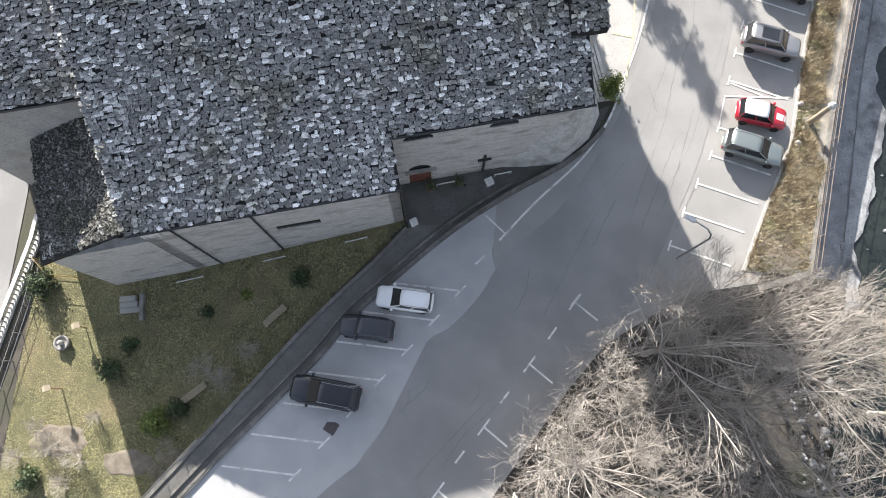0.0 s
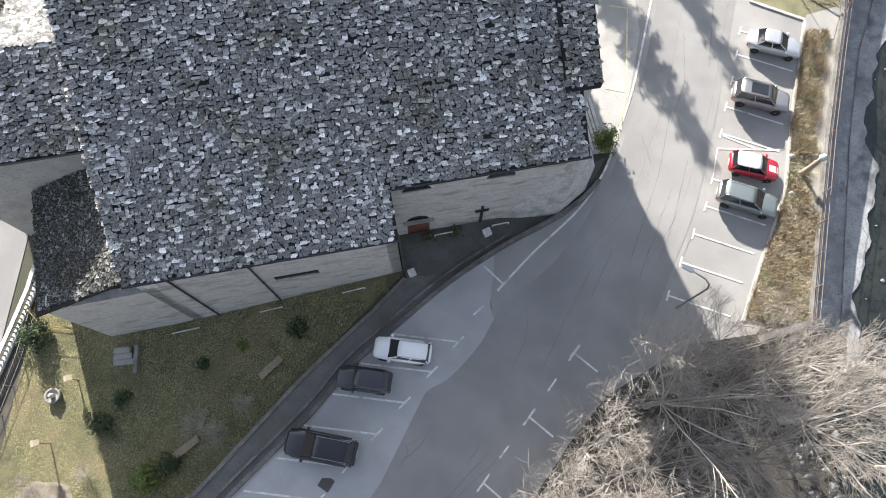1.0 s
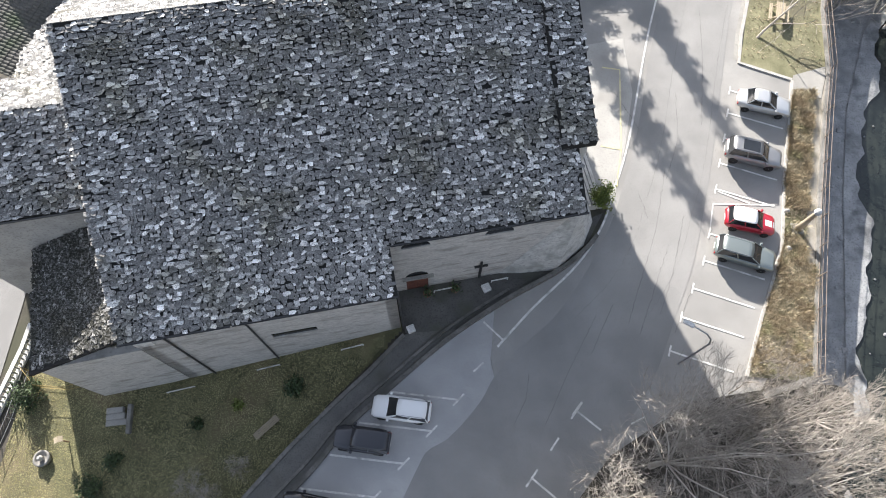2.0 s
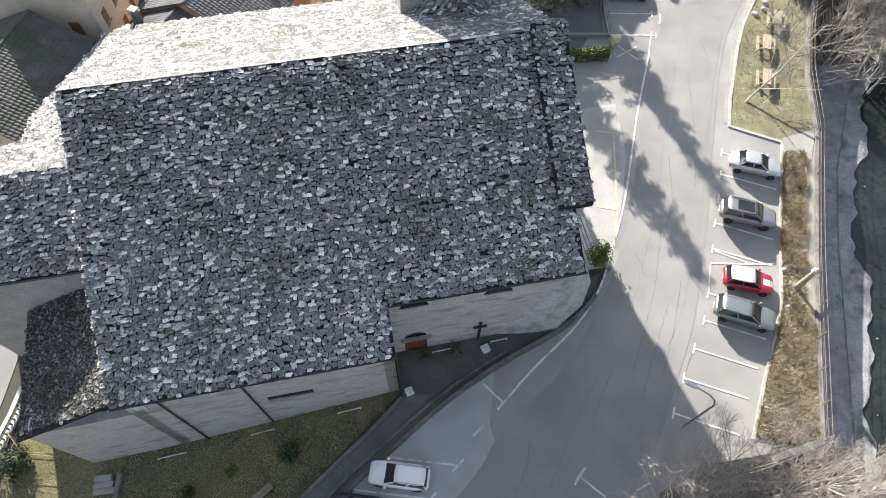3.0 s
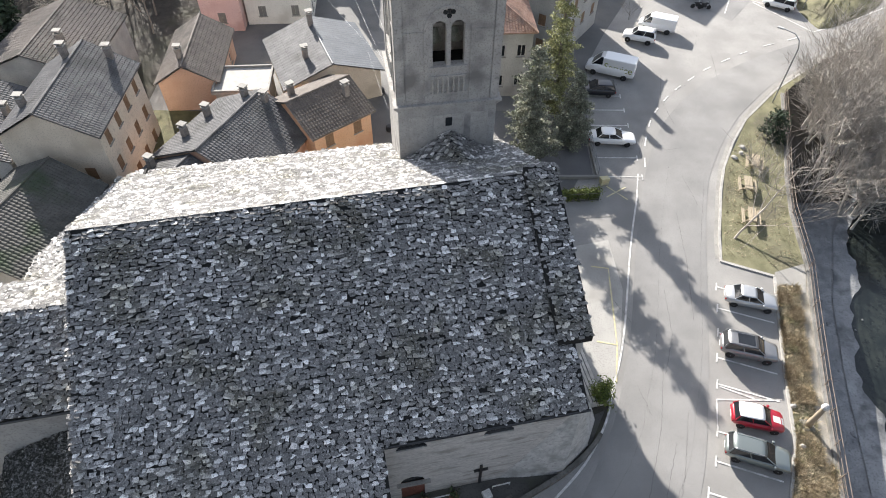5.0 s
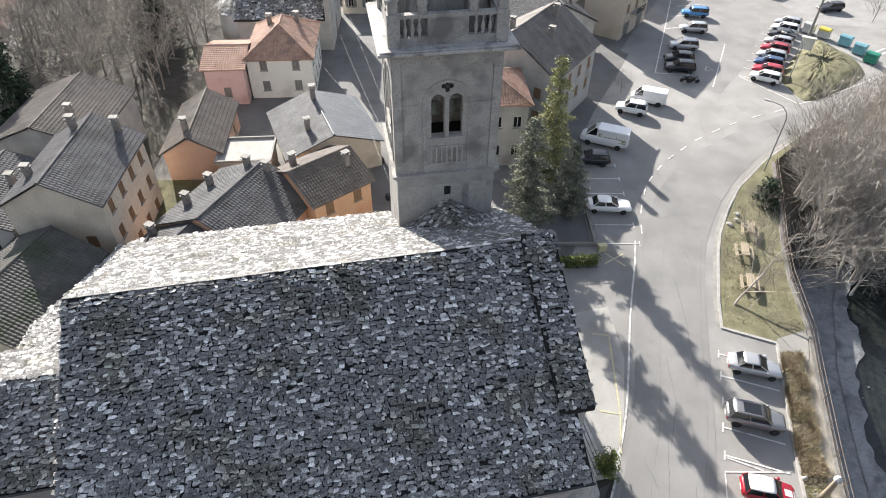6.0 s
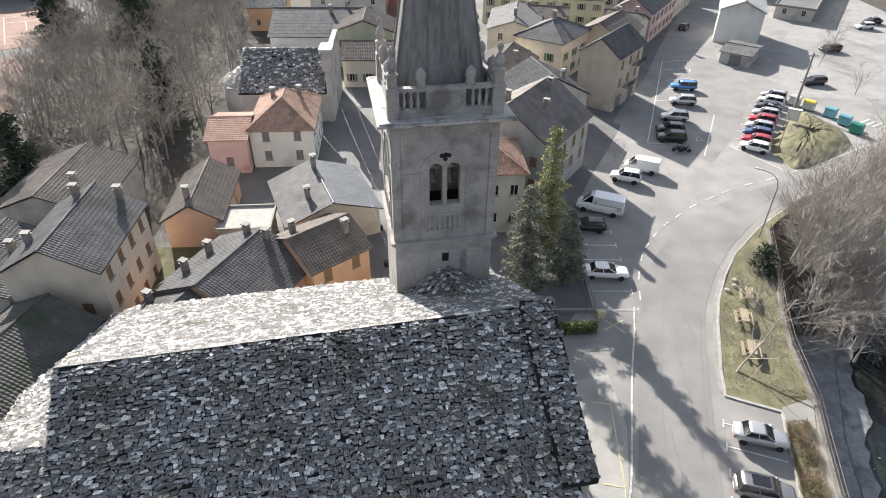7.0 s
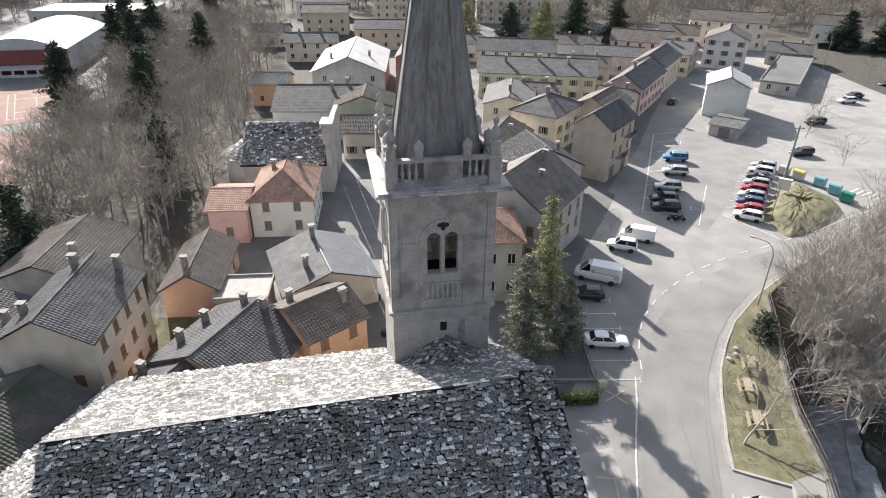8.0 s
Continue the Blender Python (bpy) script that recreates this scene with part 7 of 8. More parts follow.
def foliage(V, F, r, p, size, n, flat=0.6):
    """Loose small leaf pieces round a point."""
    for k in range(n):
        q = p + Vector((r.gauss(0, size), r.gauss(0, size), r.gauss(0, size * flat)))
        a = Vector((r.uniform(-1, 1), r.uniform(-1, 1), r.uniform(-0.6, 0.6))).normalized()
        b = a.orthogonal().normalized()
        b = (b * math.cos(k) + a.cross(b) * math.sin(k))
        ln, wd = size * r.uniform(0.4, 0.8), size * r.uniform(0.2, 0.42)
        n0 = len(V)
        V += [q - a * ln, q + b * wd, q + a * ln, q - b * wd]
        F.append((n0, n0 + 1, n0 + 2, n0 + 3))


def conifer(name, x, y, z, height, spread, needles, label, seed, density=1.0, start=0.12, blunt=1.0, leaf=1.0):
    r = random.Random(seed)
    t = thing(name, pose(x, y, z), label, "tree", "evergreen trees")
    TV, TF, V, F = [], [], [], []
    rod(TV, TF, [Vector((0, 0, -0.2)), Vector((0.1, 0, height * 0.5)), Vector((0, 0.05, height))], 0.022 * height, 0.02, 8)
    h = height * start
    while h < height * 0.985:
        k = (h / height - start) / (1 - start)
        reach = spread * (1 - k) ** blunt * r.uniform(0.75, 1.1) + 0.15
        for j in range(max(4, int(7 * (1 - k * 0.5)))):
            a = r.uniform(0, 6.28)
            d = Vector((math.cos(a), math.sin(a), r.uniform(-0.15, 0.35)))
            L = reach * r.uniform(0.55, 1.12)
            p0 = Vector((0, 0, h))
            pts = [p0, p0 + d * L * 0.5, p0 + d * L + Vector((0, 0, -0.1 * L))]
            rod(TV, TF, pts, 0.035, 0.008, 3)
            steps = max(2, int(L / 0.33))
            for i in range(1, steps + 1):
                u = i / steps
                q = p0 + d * L * u + Vector((0, 0, -0.1 * L * u * u))
                foliage(V, F, r, q, (0.2 + 0.12 * (1 - u)) * leaf, max(3, int(13 * density)), 0.5)
        h += height * 0.028 * r.uniform(0.8, 1.2) + 0.08
    mesh_part("trunk", TV, TF, BARK_DARK, t)
    mesh_part("crown", V, F, needles, t)
    return t


conifer("cedar", 11.3, 55.4, g(55), 15.6, 3.2, NEEDLES_PALE, "tall yellow-green evergreen tree beside the bell tower", 601, 2.3, 0.1, 0.72, 0.85)
conifer("fir", 8.2, 48.0, g(48), 13.6, 3.4, NEEDLES_GREY, "broad grey-green evergreen beside the bell tower", 602, 2.3, 0.05, 0.6, 0.85)
conifer("fir", 13.0, 51.5, g(51), 8.6, 2.3, NEEDLES_GREY, "grey-green evergreen behind the hedge", 603, 2.1, 0.05, 0.65, 0.85)
for x, y, h, s, m, sd in ((-81.7, 133, 15, 4.4, NEEDLES_DARK, 611), (-66, 138, 13, 3.4, NEEDLES_DARK, 612), (-90, 200, 18, 5, NEEDLES_DARK, 613), (-65, 172, 16, 4, NEEDLES_DARK, 614), (-49.6, 64.2, 12, 1.9, NEEDLES_DARK, 615), (-56, 66, 9, 2.6, NEEDLES_DARK, 616),
                           (-110, 225, 17, 5, NEEDLES_DARK, 617), (-85, 240, 18, 5, NEEDLES_DARK, 618), (132, 208, 12, 5, NEEDLES_DARK, 619), (140, 200, 11, 4.5, NEEDLES_DARK, 620), (33, 208, 16, 5, NEEDLES_PALE, 621), (22, 205, 15, 5, NEEDLES_DARK, 622), (44, 212, 17, 5.5, NEEDLES_DARK, 623), (8, 208, 14, 5, NEEDLES_PALE, 624), (60, 222, 15, 5, NEEDLES_DARK, 625), (-61.4, 126.9, 15, 4.2, NEEDLES_DARK, 630), (-44.2, 92.2, 11, 3.0, NEEDLES_DARK, 631), (-82.4, 170.2, 17, 4.8, NEEDLES_DARK, 632), (-94.2, 184.1, 16, 4.2, NEEDLES_DARK, 633), (35.0, 53.2, 3.0, 1.7, NEEDLES_DARK, 626)):
    conifer("conifer", x, y, land(x, y), h, s * (1.35 if h > 4 else 1), m, "dark evergreen tree standing among bare trees" if h > 4 else "dark rounded evergreen shrub on the grass verge", sd, 0.8 if h > 4 else 1.2, 0.04, 0.7 if h > 4 else 0.45, 2.1 if h > 10 else 1.0)


def bush(name, x, y, z, w, h, leaves, label, seed, n=420, sprig=True, category="shrub"):
    r = random.Random(seed)
    t = thing(name, pose(x, y, z), label, category)
    TV, TF, V, F = [], [], [], []
    for k in range(max(6, n // 14)):
        a, el = r.uniform(0, 6.28), r.uniform(0.1, 1.45)
        L = r.uniform(0.55, 1.08)
        e = Vector((math.cos(a) * math.cos(el) * w / 2 * L, math.sin(a) * math.cos(el) * w / 2 * L, math.sin(el) * h * L + 0.1))
        rod(TV, TF, [Vector((0, 0, -0.1)), e * 0.5 + Vector((0, 0, 0.08)), e], 0.03, 0.008, 3)
        for u in (0.55, 0.8, 1.0):
            foliage(V, F, r, e * u, 0.16, 13, 0.8)
    mesh_part("stems", TV, TF, BARK_DARK, t)
    mesh_part("leaves", V, F, leaves, t)
    return t


bush("shrub", 12.2, 22.9, g(22.9), 2.1, 2.3, LEAF, "bright green shrub at the corner of the church steps", 701, 700)
for k in range(7):
    bush("hedge_plant", 11.5 + 0.55 * k, 43.6 + 0.06 * k, g(43.6), 0.95, 1.1, LEAF, "clipped green hedge plant behind a railing", 710 + k, 260, category="hedge")


# ---- garden, yards and streets ----
def patch(name, test, x0, x1, y0, y1, step, dz, material, label, category):
    """A piece of ground that follows the land wherever test(x, y) holds."""
    nx2, ny2 = int((x1 - x0) / step), int((y1 - y0) / step)
    ok = {(i, j): test(x0 + i * step, y0 + j * step) for i in range(nx2 + 1) for j in range(ny2 + 1)}
    idx, v, f = {}, [], []
    for j in range(ny2):
        for i in range(nx2):
            q = ((i, j), (i + 1, j), (i + 1, j + 1), (i, j + 1))
            if all(ok[c] for c in q):
                for c in q:
                    if c not in idx:
                        x, y = x0 + c[0] * step, y0 + c[1] * step
                        idx[c] = len(v)
                        v.append((x, y, land(x, y) + dz))
                f.append(tuple(idx[c] for c in q))
    return tagged(mesh_part(name, v, f, material, None, label, True), category=category, kind="structure")


def wall_line(name, pts, width, z0, z1, material, label, category, bevel=False):
    """A wall or kerb along the points; z0 and z1 are functions of (x, y)."""
    p = resample(pts, 0.8)
    a, b = offset(p, width / 2), offset(p, -width / 2)
    v, f = [], []
    for (xa, ya), (xb, yb), (xc, yc) in zip(a, b, p):
        lo, hi = z0(xc, yc), z1(xc, yc)
        v += [(xa, ya, lo), (xb, yb, lo), (xb, yb, hi), (xa, ya, hi)]
    for i in range(len(p) - 1):
        for k in range(4):
            f.append((i * 4 + k, i * 4 + (k + 1) % 4, (i + 1) * 4 + (k + 1) % 4, (i + 1) * 4 + k))
    f += [(3, 2, 1, 0), tuple(len(v) - 4 + k for k in range(4))]
    return tagged(mesh_part(name, v, f, material, None, label), category=category, kind="structure")


DARK_STONE = mat("dark_stone", (0.115, 0.112, 0.10), (0.18, 0.172, 0.158), 1.2, 0.9, 0.9, 5.0, (0.08, 0.08, 0.068), 0.4)
LINE_A = [(-30, -19.5), (-19.2, -6.9), (-15.9, -3.0), (-12.8, 0.7), (-9.9, 4.2), (-7.2, 7.1), (-4.9, 9.4), (-2.6, 12.0)]
patch("lawn", lambda x, y: garden_side(x, y) > 0.2 and x > -31.2 and y < 13.5, -31.5, -2, -16, 13, 0.25, 0.04, LAWN, "uneven winter lawn, green and straw-coloured", "lawn")
patch("side_street", lambda x, y: x < -32.6 - (y - 8) * 0.02, -44, -32, -14, 30, 1.0, 0.05, ASPHALT_DIM, "grey asphalt side street west of the church", "road")
patch("sports_ground", lambda x, y: x < -62.5 - (y - 80) * 0.29, -230, -62, 76, 330, 2.0, 0.02, STREET, "pale grey ground round the sports hall", "road")
patch("village_street", lambda x, y: -34 < x < 60 and bank(x, y) < -3 and not (x < -24 and y < 54), -34, 60, 41, 122, 1.0, 0.02, STREET, "grey asphalt between the village houses", "road")
patch("village_street", lambda x, y: -22 < x < 120, -22, 120, 122, 262, 2.0, 0.02, STREET, "grey asphalt streets of the upper village", "road")
patch("lawn", lambda x, y: True, -32, -25, 45, 56, 0.5, 0.05, LAWN, "small green lawn between the houses", "lawn")
wall_line("garden_wall", LINE_A, 0.28, lambda x, y: -4.0, lambda x, y: g(y) + 0.12, DARK_STONE, "low grey wall between garden and lane", "garden wall")
sheet("garden_path", LINE_A[1:], KERB_W[4:44], 0.02, mat("dark_path", (0.10, 0.098, 0.092), (0.145, 0.14, 0.13), 0.8, 0.9, 0.6, 10.0, (0.09, 0.088, 0.075), 0.4), "dark worn path beside the parking bays", "path", across=3, n=50)
wall_line("kerb_wall", KERB_W[4:56], 0.30, lambda x, y: g(y) - 0.5, lambda x, y: g(y) + 0.22 + 0.3 * smooth01((x + 1) / 6), DARK_STONE, "low dark stone wall along the road", "wall")
wall_line("kerb", offset(KERB_W[4:44], 0.62), 0.2, lambda x, y: g(y) - 0.3, lambda x, y: g(y) + 0.16, DARK_STONE, "stone edging beside the path", "kerb")
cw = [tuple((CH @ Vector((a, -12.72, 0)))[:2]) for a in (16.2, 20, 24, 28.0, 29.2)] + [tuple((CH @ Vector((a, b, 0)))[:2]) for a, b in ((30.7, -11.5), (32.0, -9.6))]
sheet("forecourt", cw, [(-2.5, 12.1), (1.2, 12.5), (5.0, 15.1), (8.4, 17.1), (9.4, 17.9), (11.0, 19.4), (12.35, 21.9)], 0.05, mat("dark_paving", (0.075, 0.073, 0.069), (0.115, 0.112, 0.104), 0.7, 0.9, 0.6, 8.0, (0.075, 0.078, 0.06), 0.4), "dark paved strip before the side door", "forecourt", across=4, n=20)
cw2 = [tuple((CH @ Vector((33.0, b, 0)))[:2]) for b in (-9.0, -5, 0, 6)]
sheet("forecourt", cw2, [(13.2, 22.6), (14.6, 28.0), (15.6, 33.0), (15.2, 38.5)], 0.04, mat("pale_paving", (0.36, 0.35, 0.33), (0.44, 0.43, 0.40), 0.6, 0.9, 0.3, 12.0, (0.3, 0.29, 0.27), 0.3), "pale paving before the church front", "forecourt", across=4, n=20)


def fence(name, pts, spacing, height, z, label, rails=(0.45, 0.95), material=None, post=0.035, mesh=True):
    t = thing(name, pose(0, 0, 0), label, "fence")
    material = material or plain("galvanised_steel", (0.36, 0.36, 0.36), 0.45, 0.7)
    p = resample(pts, spacing)
    for x, y in p:
        bm = bmesh.new()
        tube(bm, [(x, y, z(x, y) - 0.1), (x, y, z(x, y) + height)], post, sides=6)
        part("post", bm, material, t)
    for h in rails:
        bm = bmesh.new()
        tube(bm, [(x, y, z(x, y) + h) for x, y in p], 0.024, sides=5)
        part("rail", bm, material, t)
    if mesh:
        bm = bmesh.new()
        for (x0, y0), (x1, y1) in zip(p, p[1:]):
            n3 = max(2, int(math.hypot(x1 - x0, y1 - y0) / 0.16))
            for k in range(n3):
                u = k / n3
                x, y = x0 + (x1 - x0) * u, y0 + (y1 - y0) * u
                tube(bm, [(x, y, z(x, y) + 0.05), (x, y, z(x, y) + height - 0.03)], 0.006, sides=3)
        tagged(part("infill", bm, material, t, "thin upright wires"), kind="stuff")
    return t


gz = lambda x, y: g(y) + 0.30
fence("river_fence", [(26.35, 9.6), (27.95, 17.0), (29.55, 24.1), (31.35, 31.3), (32.45, 35.4), (33.25, 42.0), (34.35, 46.5), (36.1, 52.0), (38.5, 60.0)], 2.2, 1.1, gz, "rusty brown steel railing on top of the river wall", (0.1, 0.55, 1.08), mat("rusty_railing", (0.16, 0.12, 0.095), (0.26, 0.215, 0.18), 3.0, 0.8))
fence("garden_railing", [(-24.5, -13.2), (-19.2, -6.9), (-15.9, -3.0)], 1.6, 1.0, lambda x, y: g(y) + 0.12, "pale railing on the garden wall", (0.5, 0.98))
fence("iron_fence", [(-31.0, 9.6), (-29.6, 8.3), (-27.6, 8.2), (-26.0, 8.6)], 1.1, 1.3, land, "rusty yellow iron fence beside the chapel", (0.2, 1.2), mat("rusty_iron", (0.30, 0.22, 0.08), (0.40, 0.31, 0.14), 3.0, 0.8), 0.03)
fence("wire_fence", [(-32.2, -8), (-31.9, -0.2), (-31.0, 6.0), (-30.8, 9.4)], 2.0, 1.1, land, "thin wire fence at the garden's edge", (0.4, 1.05), mesh=False)
PARAPET = mat("white_parapet", (0.50, 0.49, 0.46), (0.62, 0.61, 0.575), 1.5, 0.9, 0.3, 10.0, (0.38, 0.37, 0.34), 0.8)
PAR_LINE = [(-34.4, -6), (-33.3, 0.5), (-32.5, 5.1), (-31.9, 8.2), (-31.4, 11.1), (-31.3, 13.0)]
wall_line("parapet_foot", PAR_LINE, 0.34, lambda x, y: land(x, y) - 0.3, lambda x, y: land(x, y) + 0.22, PARAPET, "low white foot wall of the street balustrade", "parapet")
wall_line("parapet_rail", PAR_LINE, 0.30, lambda x, y: land(x, y) + 0.92, lambda x, y: land(x, y) + 1.05, PARAPET, "white concrete rail of the street balustrade", "parapet")
bal = thing("street_balustrade", pose(0, 0, 0), "white concrete balustrade along the side street", "balustrade")
bme = bpy.data.meshes.new("baluster")
bm = bmesh.new()
box(bm, -0.06, 0.06, -0.07, 0.07, 0.2, 0.94, bevel=0.015)
bm.to_mesh(bme)
bm.free()
bme.materials.append(PARAPET)
for x, y in resample(PAR_LINE, 0.34):
    o = new("baluster", bme)
    o.parent = bal
    o.matrix_basis = pose(x, y, land(x, y), 0, 0, -10)
fence("yard_railing", [(15.4, 46.6), (15.3, 50), (15.2, 55.5)], 1.5, 1.1, lambda x, y: g(y) + 0.35, "pale railing on the yard wall", (0.5, 1.05))
wall_line("yard_wall", [(11.2, 46.4), (15.4, 46.5), (15.2, 55.6)], 0.25, lambda x, y: g(y) - 0.2, lambda x, y: g(y) + 0.38, CONCRETE, "low wall round the yard", "wall")
fence("hedge_railing", [(11.0, 43.0), (15.0, 43.4)], 1.0, 1.1, lambda x, y: g(y), "dark iron railing before the hedge", (0.2, 1.05), LEADING, 0.025)
patch("yard", lambda x, y: True, 4.0, 15.0, 46.8, 57, 0.5, 0.06, ASPHALT, "dark paved yard under the trees", "yard")

# garden plants and things
for x, y, w, h, lv, lab, sd, n in (
        (-30.0, 7.6, 2.6, 2.2, LEAF_DARK, "large dark green shrub by the iron fence", 721, 700), (-24.0, 1.4, 1.9, 1.7, LEAF_DARK, "green shrub on the lawn", 722, 420), (-20.1, -2.0, 2.5, 2.0, LEAF, "yellow-green shrub on the lawn", 723, 700),
        (-10.2, 8.4, 1.7, 1.3, LEAF_DARK, "dark round shrub in the shade", 724, 420), (-22.9, 3.3, 1.2, 1.2, LEAF_DARK, "small dark conifer bush on the lawn", 725, 260), (-17.3, 5.8, 0.8, 0.6, LEAF_DARK, "small shrub in the shaded lawn", 726, 120),
        (-14.4, 7.2, 0.7, 0.5, LEAF, "small shrub in the shaded lawn", 727, 120), (-4.4, 13.2, 0.8, 0.7, LEAF_DARK, "plant beside the wall corner", 728, 140), (-18.6, -1.0, 1.6, 1.4, LEAF_DARK, "dark shrub beside a yellow-green one", 729, 360), (-28.5, -6.2, 1.8, 1.4, LEAF_DARK, "low evergreen shrub in the flower bed", 730, 380)):
    bush("shrub", x, y, land(x, y), w, h, lv, lab, sd, n)
TWIG = [tree_meshes(801 + k, 2.4, [0, 3, 5, 8], BARK, rad=0.035, stems=3, thin=0.006) for k in range(2)]
for k, (x, y, s) in enumerate(((-27.2, -3.8, 1.0), (-28.6, -2.8, 0.8), (-25.5, -4.6, 0.9), (-24.6, -1.8, 0.7), (-18.6, -4.2, 0.9), (-15.4, 0.9, 1.1), (-16.8, 1.6, 1.0), (-29.8, -4.8, 0.9), (-19.4, -5.4, 0.8), (-26.2, -6.5, 0.9), (-13.4, 3.0, 0.8))):
    plant_bare("bare_shrub", x, y, land(x, y), TWIG[k % 2], rt.uniform(0, 360), s, "leafless twiggy shrub in the garden", "bare shrubs")
BED = mat("bed_earth", (0.13, 0.11, 0.085), (0.22, 0.19, 0.15), 1.5, 0.95, 1.0, 12.0, (0.2, 0.18, 0.11), 0.5)


def earth_bed(x, y, rx, ry, seed):
    """A flat round bed of bare soil with an uneven edge, lying on the lawn."""
    r = random.Random(seed)
    ph = [r.uniform(0, 6.28) for _ in range(4)]
    v, f, n2 = [(x, y, land(x, y) + 0.075)], [], 48
    for q in (0.4, 0.75, 0.93, 1.0):
        for k in range(n2):
            a = 2 * math.pi * k / n2
            w = 1 + 0.09 * math.sin(2 * a + ph[0]) + 0.07 * math.sin(5 * a + ph[1]) + 0.05 * math.sin(9 * a + ph[2]) + 0.03 * math.sin(17 * a + ph[3])
            px, py = x + rx * w * q * math.cos(a), y + ry * w * q * math.sin(a)
            v.append((px, py, land(px, py) + (0.075 if q < 0.95 else 0.03)))
    f += [(0, 1 + k, 1 + (k + 1) % n2) for k in range(n2)]
    for q in range(3):
        f += [(1 + q * n2 + k, 1 + (q + 1) * n2 + k, 1 + (q + 1) * n2 + (k + 1) % n2, 1 + q * n2 + (k + 1) % n2) for k in range(n2)]
    tagged(mesh_part("flower_bed", v, f, BED, None, "bare brown earth bed in the lawn", True), category="flower bed", kind="structure")


earth_bed(-27.2, -3.6, 1.9, 1.2, 3)
earth_bed(-22.0, -5.0, 1.7, 1.0, 4)
WOOD = mat("weathered_wood", (0.30, 0.25, 0.18), (0.40, 0.34, 0.25), 3.0, 0.85, 0.4, 18.0, stretch=(1, 6, 1))
pl = thing("planter", pose(-28.0, 3.3, land(-28, 3.3)), "round stone planter on the lawn", "planter")
bm = bmesh.new()
lathe(bm, 0, 0, 0, [(0.5, 0), (0.52, 0.35), (0.58, 0.45), (0.58, 0.52), (0.42, 0.52), (0.40, 0.4)], 18)
part("bowl", bm, RIVERWALL, pl, "grey stone bowl", True)
bm = bmesh.new()
lathe(bm, 0, 0, 0.4, [(0.16, 0), (0.2, 0.3), (0.1, 0.5)], 10)
part("pot", bm, KERB, pl, "pale pot in the middle")
for x, y, h in ((-27.6, 0.0, 1.7), (-26.6, 4.5, 1.2)):
    bh = thing("bird_table", pose(x, y, land(x, y), 0, 0, 20), "small pale bird house on a wooden post", "bird house")
    bm = bmesh.new()
    tube(bm, [(0, 0, -0.1), (0, 0, h)], 0.045, sides=7)
    part("post", bm, SHUT_BROWN, bh)
    bm = bmesh.new()
    box(bm, -0.16, 0.16, -0.11, 0.11, h, h + 0.22)
    part("house_box", bm, WOOD, bh)
    bm = bmesh.new()
    prism(bm, [(-0.3, h + 0.19), (0, h + 0.36), (0.3, h + 0.19), (0.3, h + 0.23), (0, h + 0.41), (-0.3, h + 0.23)], -0.2, 0.2, "y")
    part("roof", bm, WOOD, bh)
stp = thing("garden_steps", pose(-23.6, 6.6, land(-23.6, 6.6), 0, 0, 8), "small worn stone steps beside the chapel wall", "steps")
for k in range(3):
    bm = bmesh.new()
    box(bm, -0.75 + 0.06 * k, 0.75 - 0.1 * k, -0.9 + 0.42 * k, -0.46 + 0.42 * k, -0.15, 0.14 + 0.15 * k, bevel=0.03)
    part("step", bm, CONCRETE, stp)
bm = bmesh.new()
box(bm, 0.85, 1.15, -1.6, 0.5, -0.15, 0.42, bevel=0.04)
part("cheek_wall", bm, RIVERWALL, stp, "low grey side wall")
for x, y, a in ((-12.0, 5.6, 45), (-17.6, 0.0, 40)):
    b = thing("garden_bench", pose(x, y, land(x, y), 0, 0, a), "weathered slatted wooden bench on the lawn", "bench", "garden benches")
    for k in range(4):
        bm = bmesh.new()
        box(bm, -1.0, 1.0, -0.24 + 0.13 * k, -0.14 + 0.13 * k, 0.42, 0.46, bevel=0.008)
        part("slat", bm, WOOD, b)
    for sx in (-0.8, 0.8):
        bm = bmesh.new()
        box(bm, sx - 0.05, sx + 0.05, -0.22, 0.24, 0, 0.42)
        part("leg", bm, WOOD, b)
for x, y, w in ((-2.1, 12.4, 0.55), (3.3, 15.6, 0.6)):
    bm = bmesh.new()
    box(bm, -w / 2, w / 2, -w / 2, w / 2, 0, 0.35, bevel=0.04)
    st = link_mesh("stone_block", bm, PAINT)
    st.matrix_world = pose(x, y, (y - 5) * 0.06 + 0.0, 0, 0, 25)
    tagged(st, "small pale stone block standing on the paving", "stone block")
for k, (a0, a1, b0) in enumerate(((-1.8, 0.3, -16.1), (5.2, 6.9, -16.0), (18.9, 20.2, -13.3), (23.2, 24.4, -13.3), (11.6, 13.2, -16.0))):
    bm = bmesh.new()
    zz = land(*(CH @ Vector((a0, b0, 0)))[:2]) if b0 < -15 else 0.75
    p0, p1 = CH @ Vector((a0, b0, 0)), CH @ Vector((a1, b0, 0))
    z1 = land(p1.x, p1.y) if b0 < -15 else 0.85
    tube(bm, [(p0.x, p0.y, zz + 0.25), (p1.x, p1.y, z1 + 0.25)], 0.05, sides=6)
    tube(bm, [(p0.x, p0.y, zz - 0.2), (p0.x, p0.y, zz + 0.3)], 0.04, sides=6)
    tube(bm, [(p1.x, p1.y, z1 - 0.2), (p1.x, p1.y, z1 + 0.3)], 0.04, sides=6)
    tagged(link_mesh("low_rail", bm, PAINT), "low white rail at the foot of the wall", "rail", "low rails")
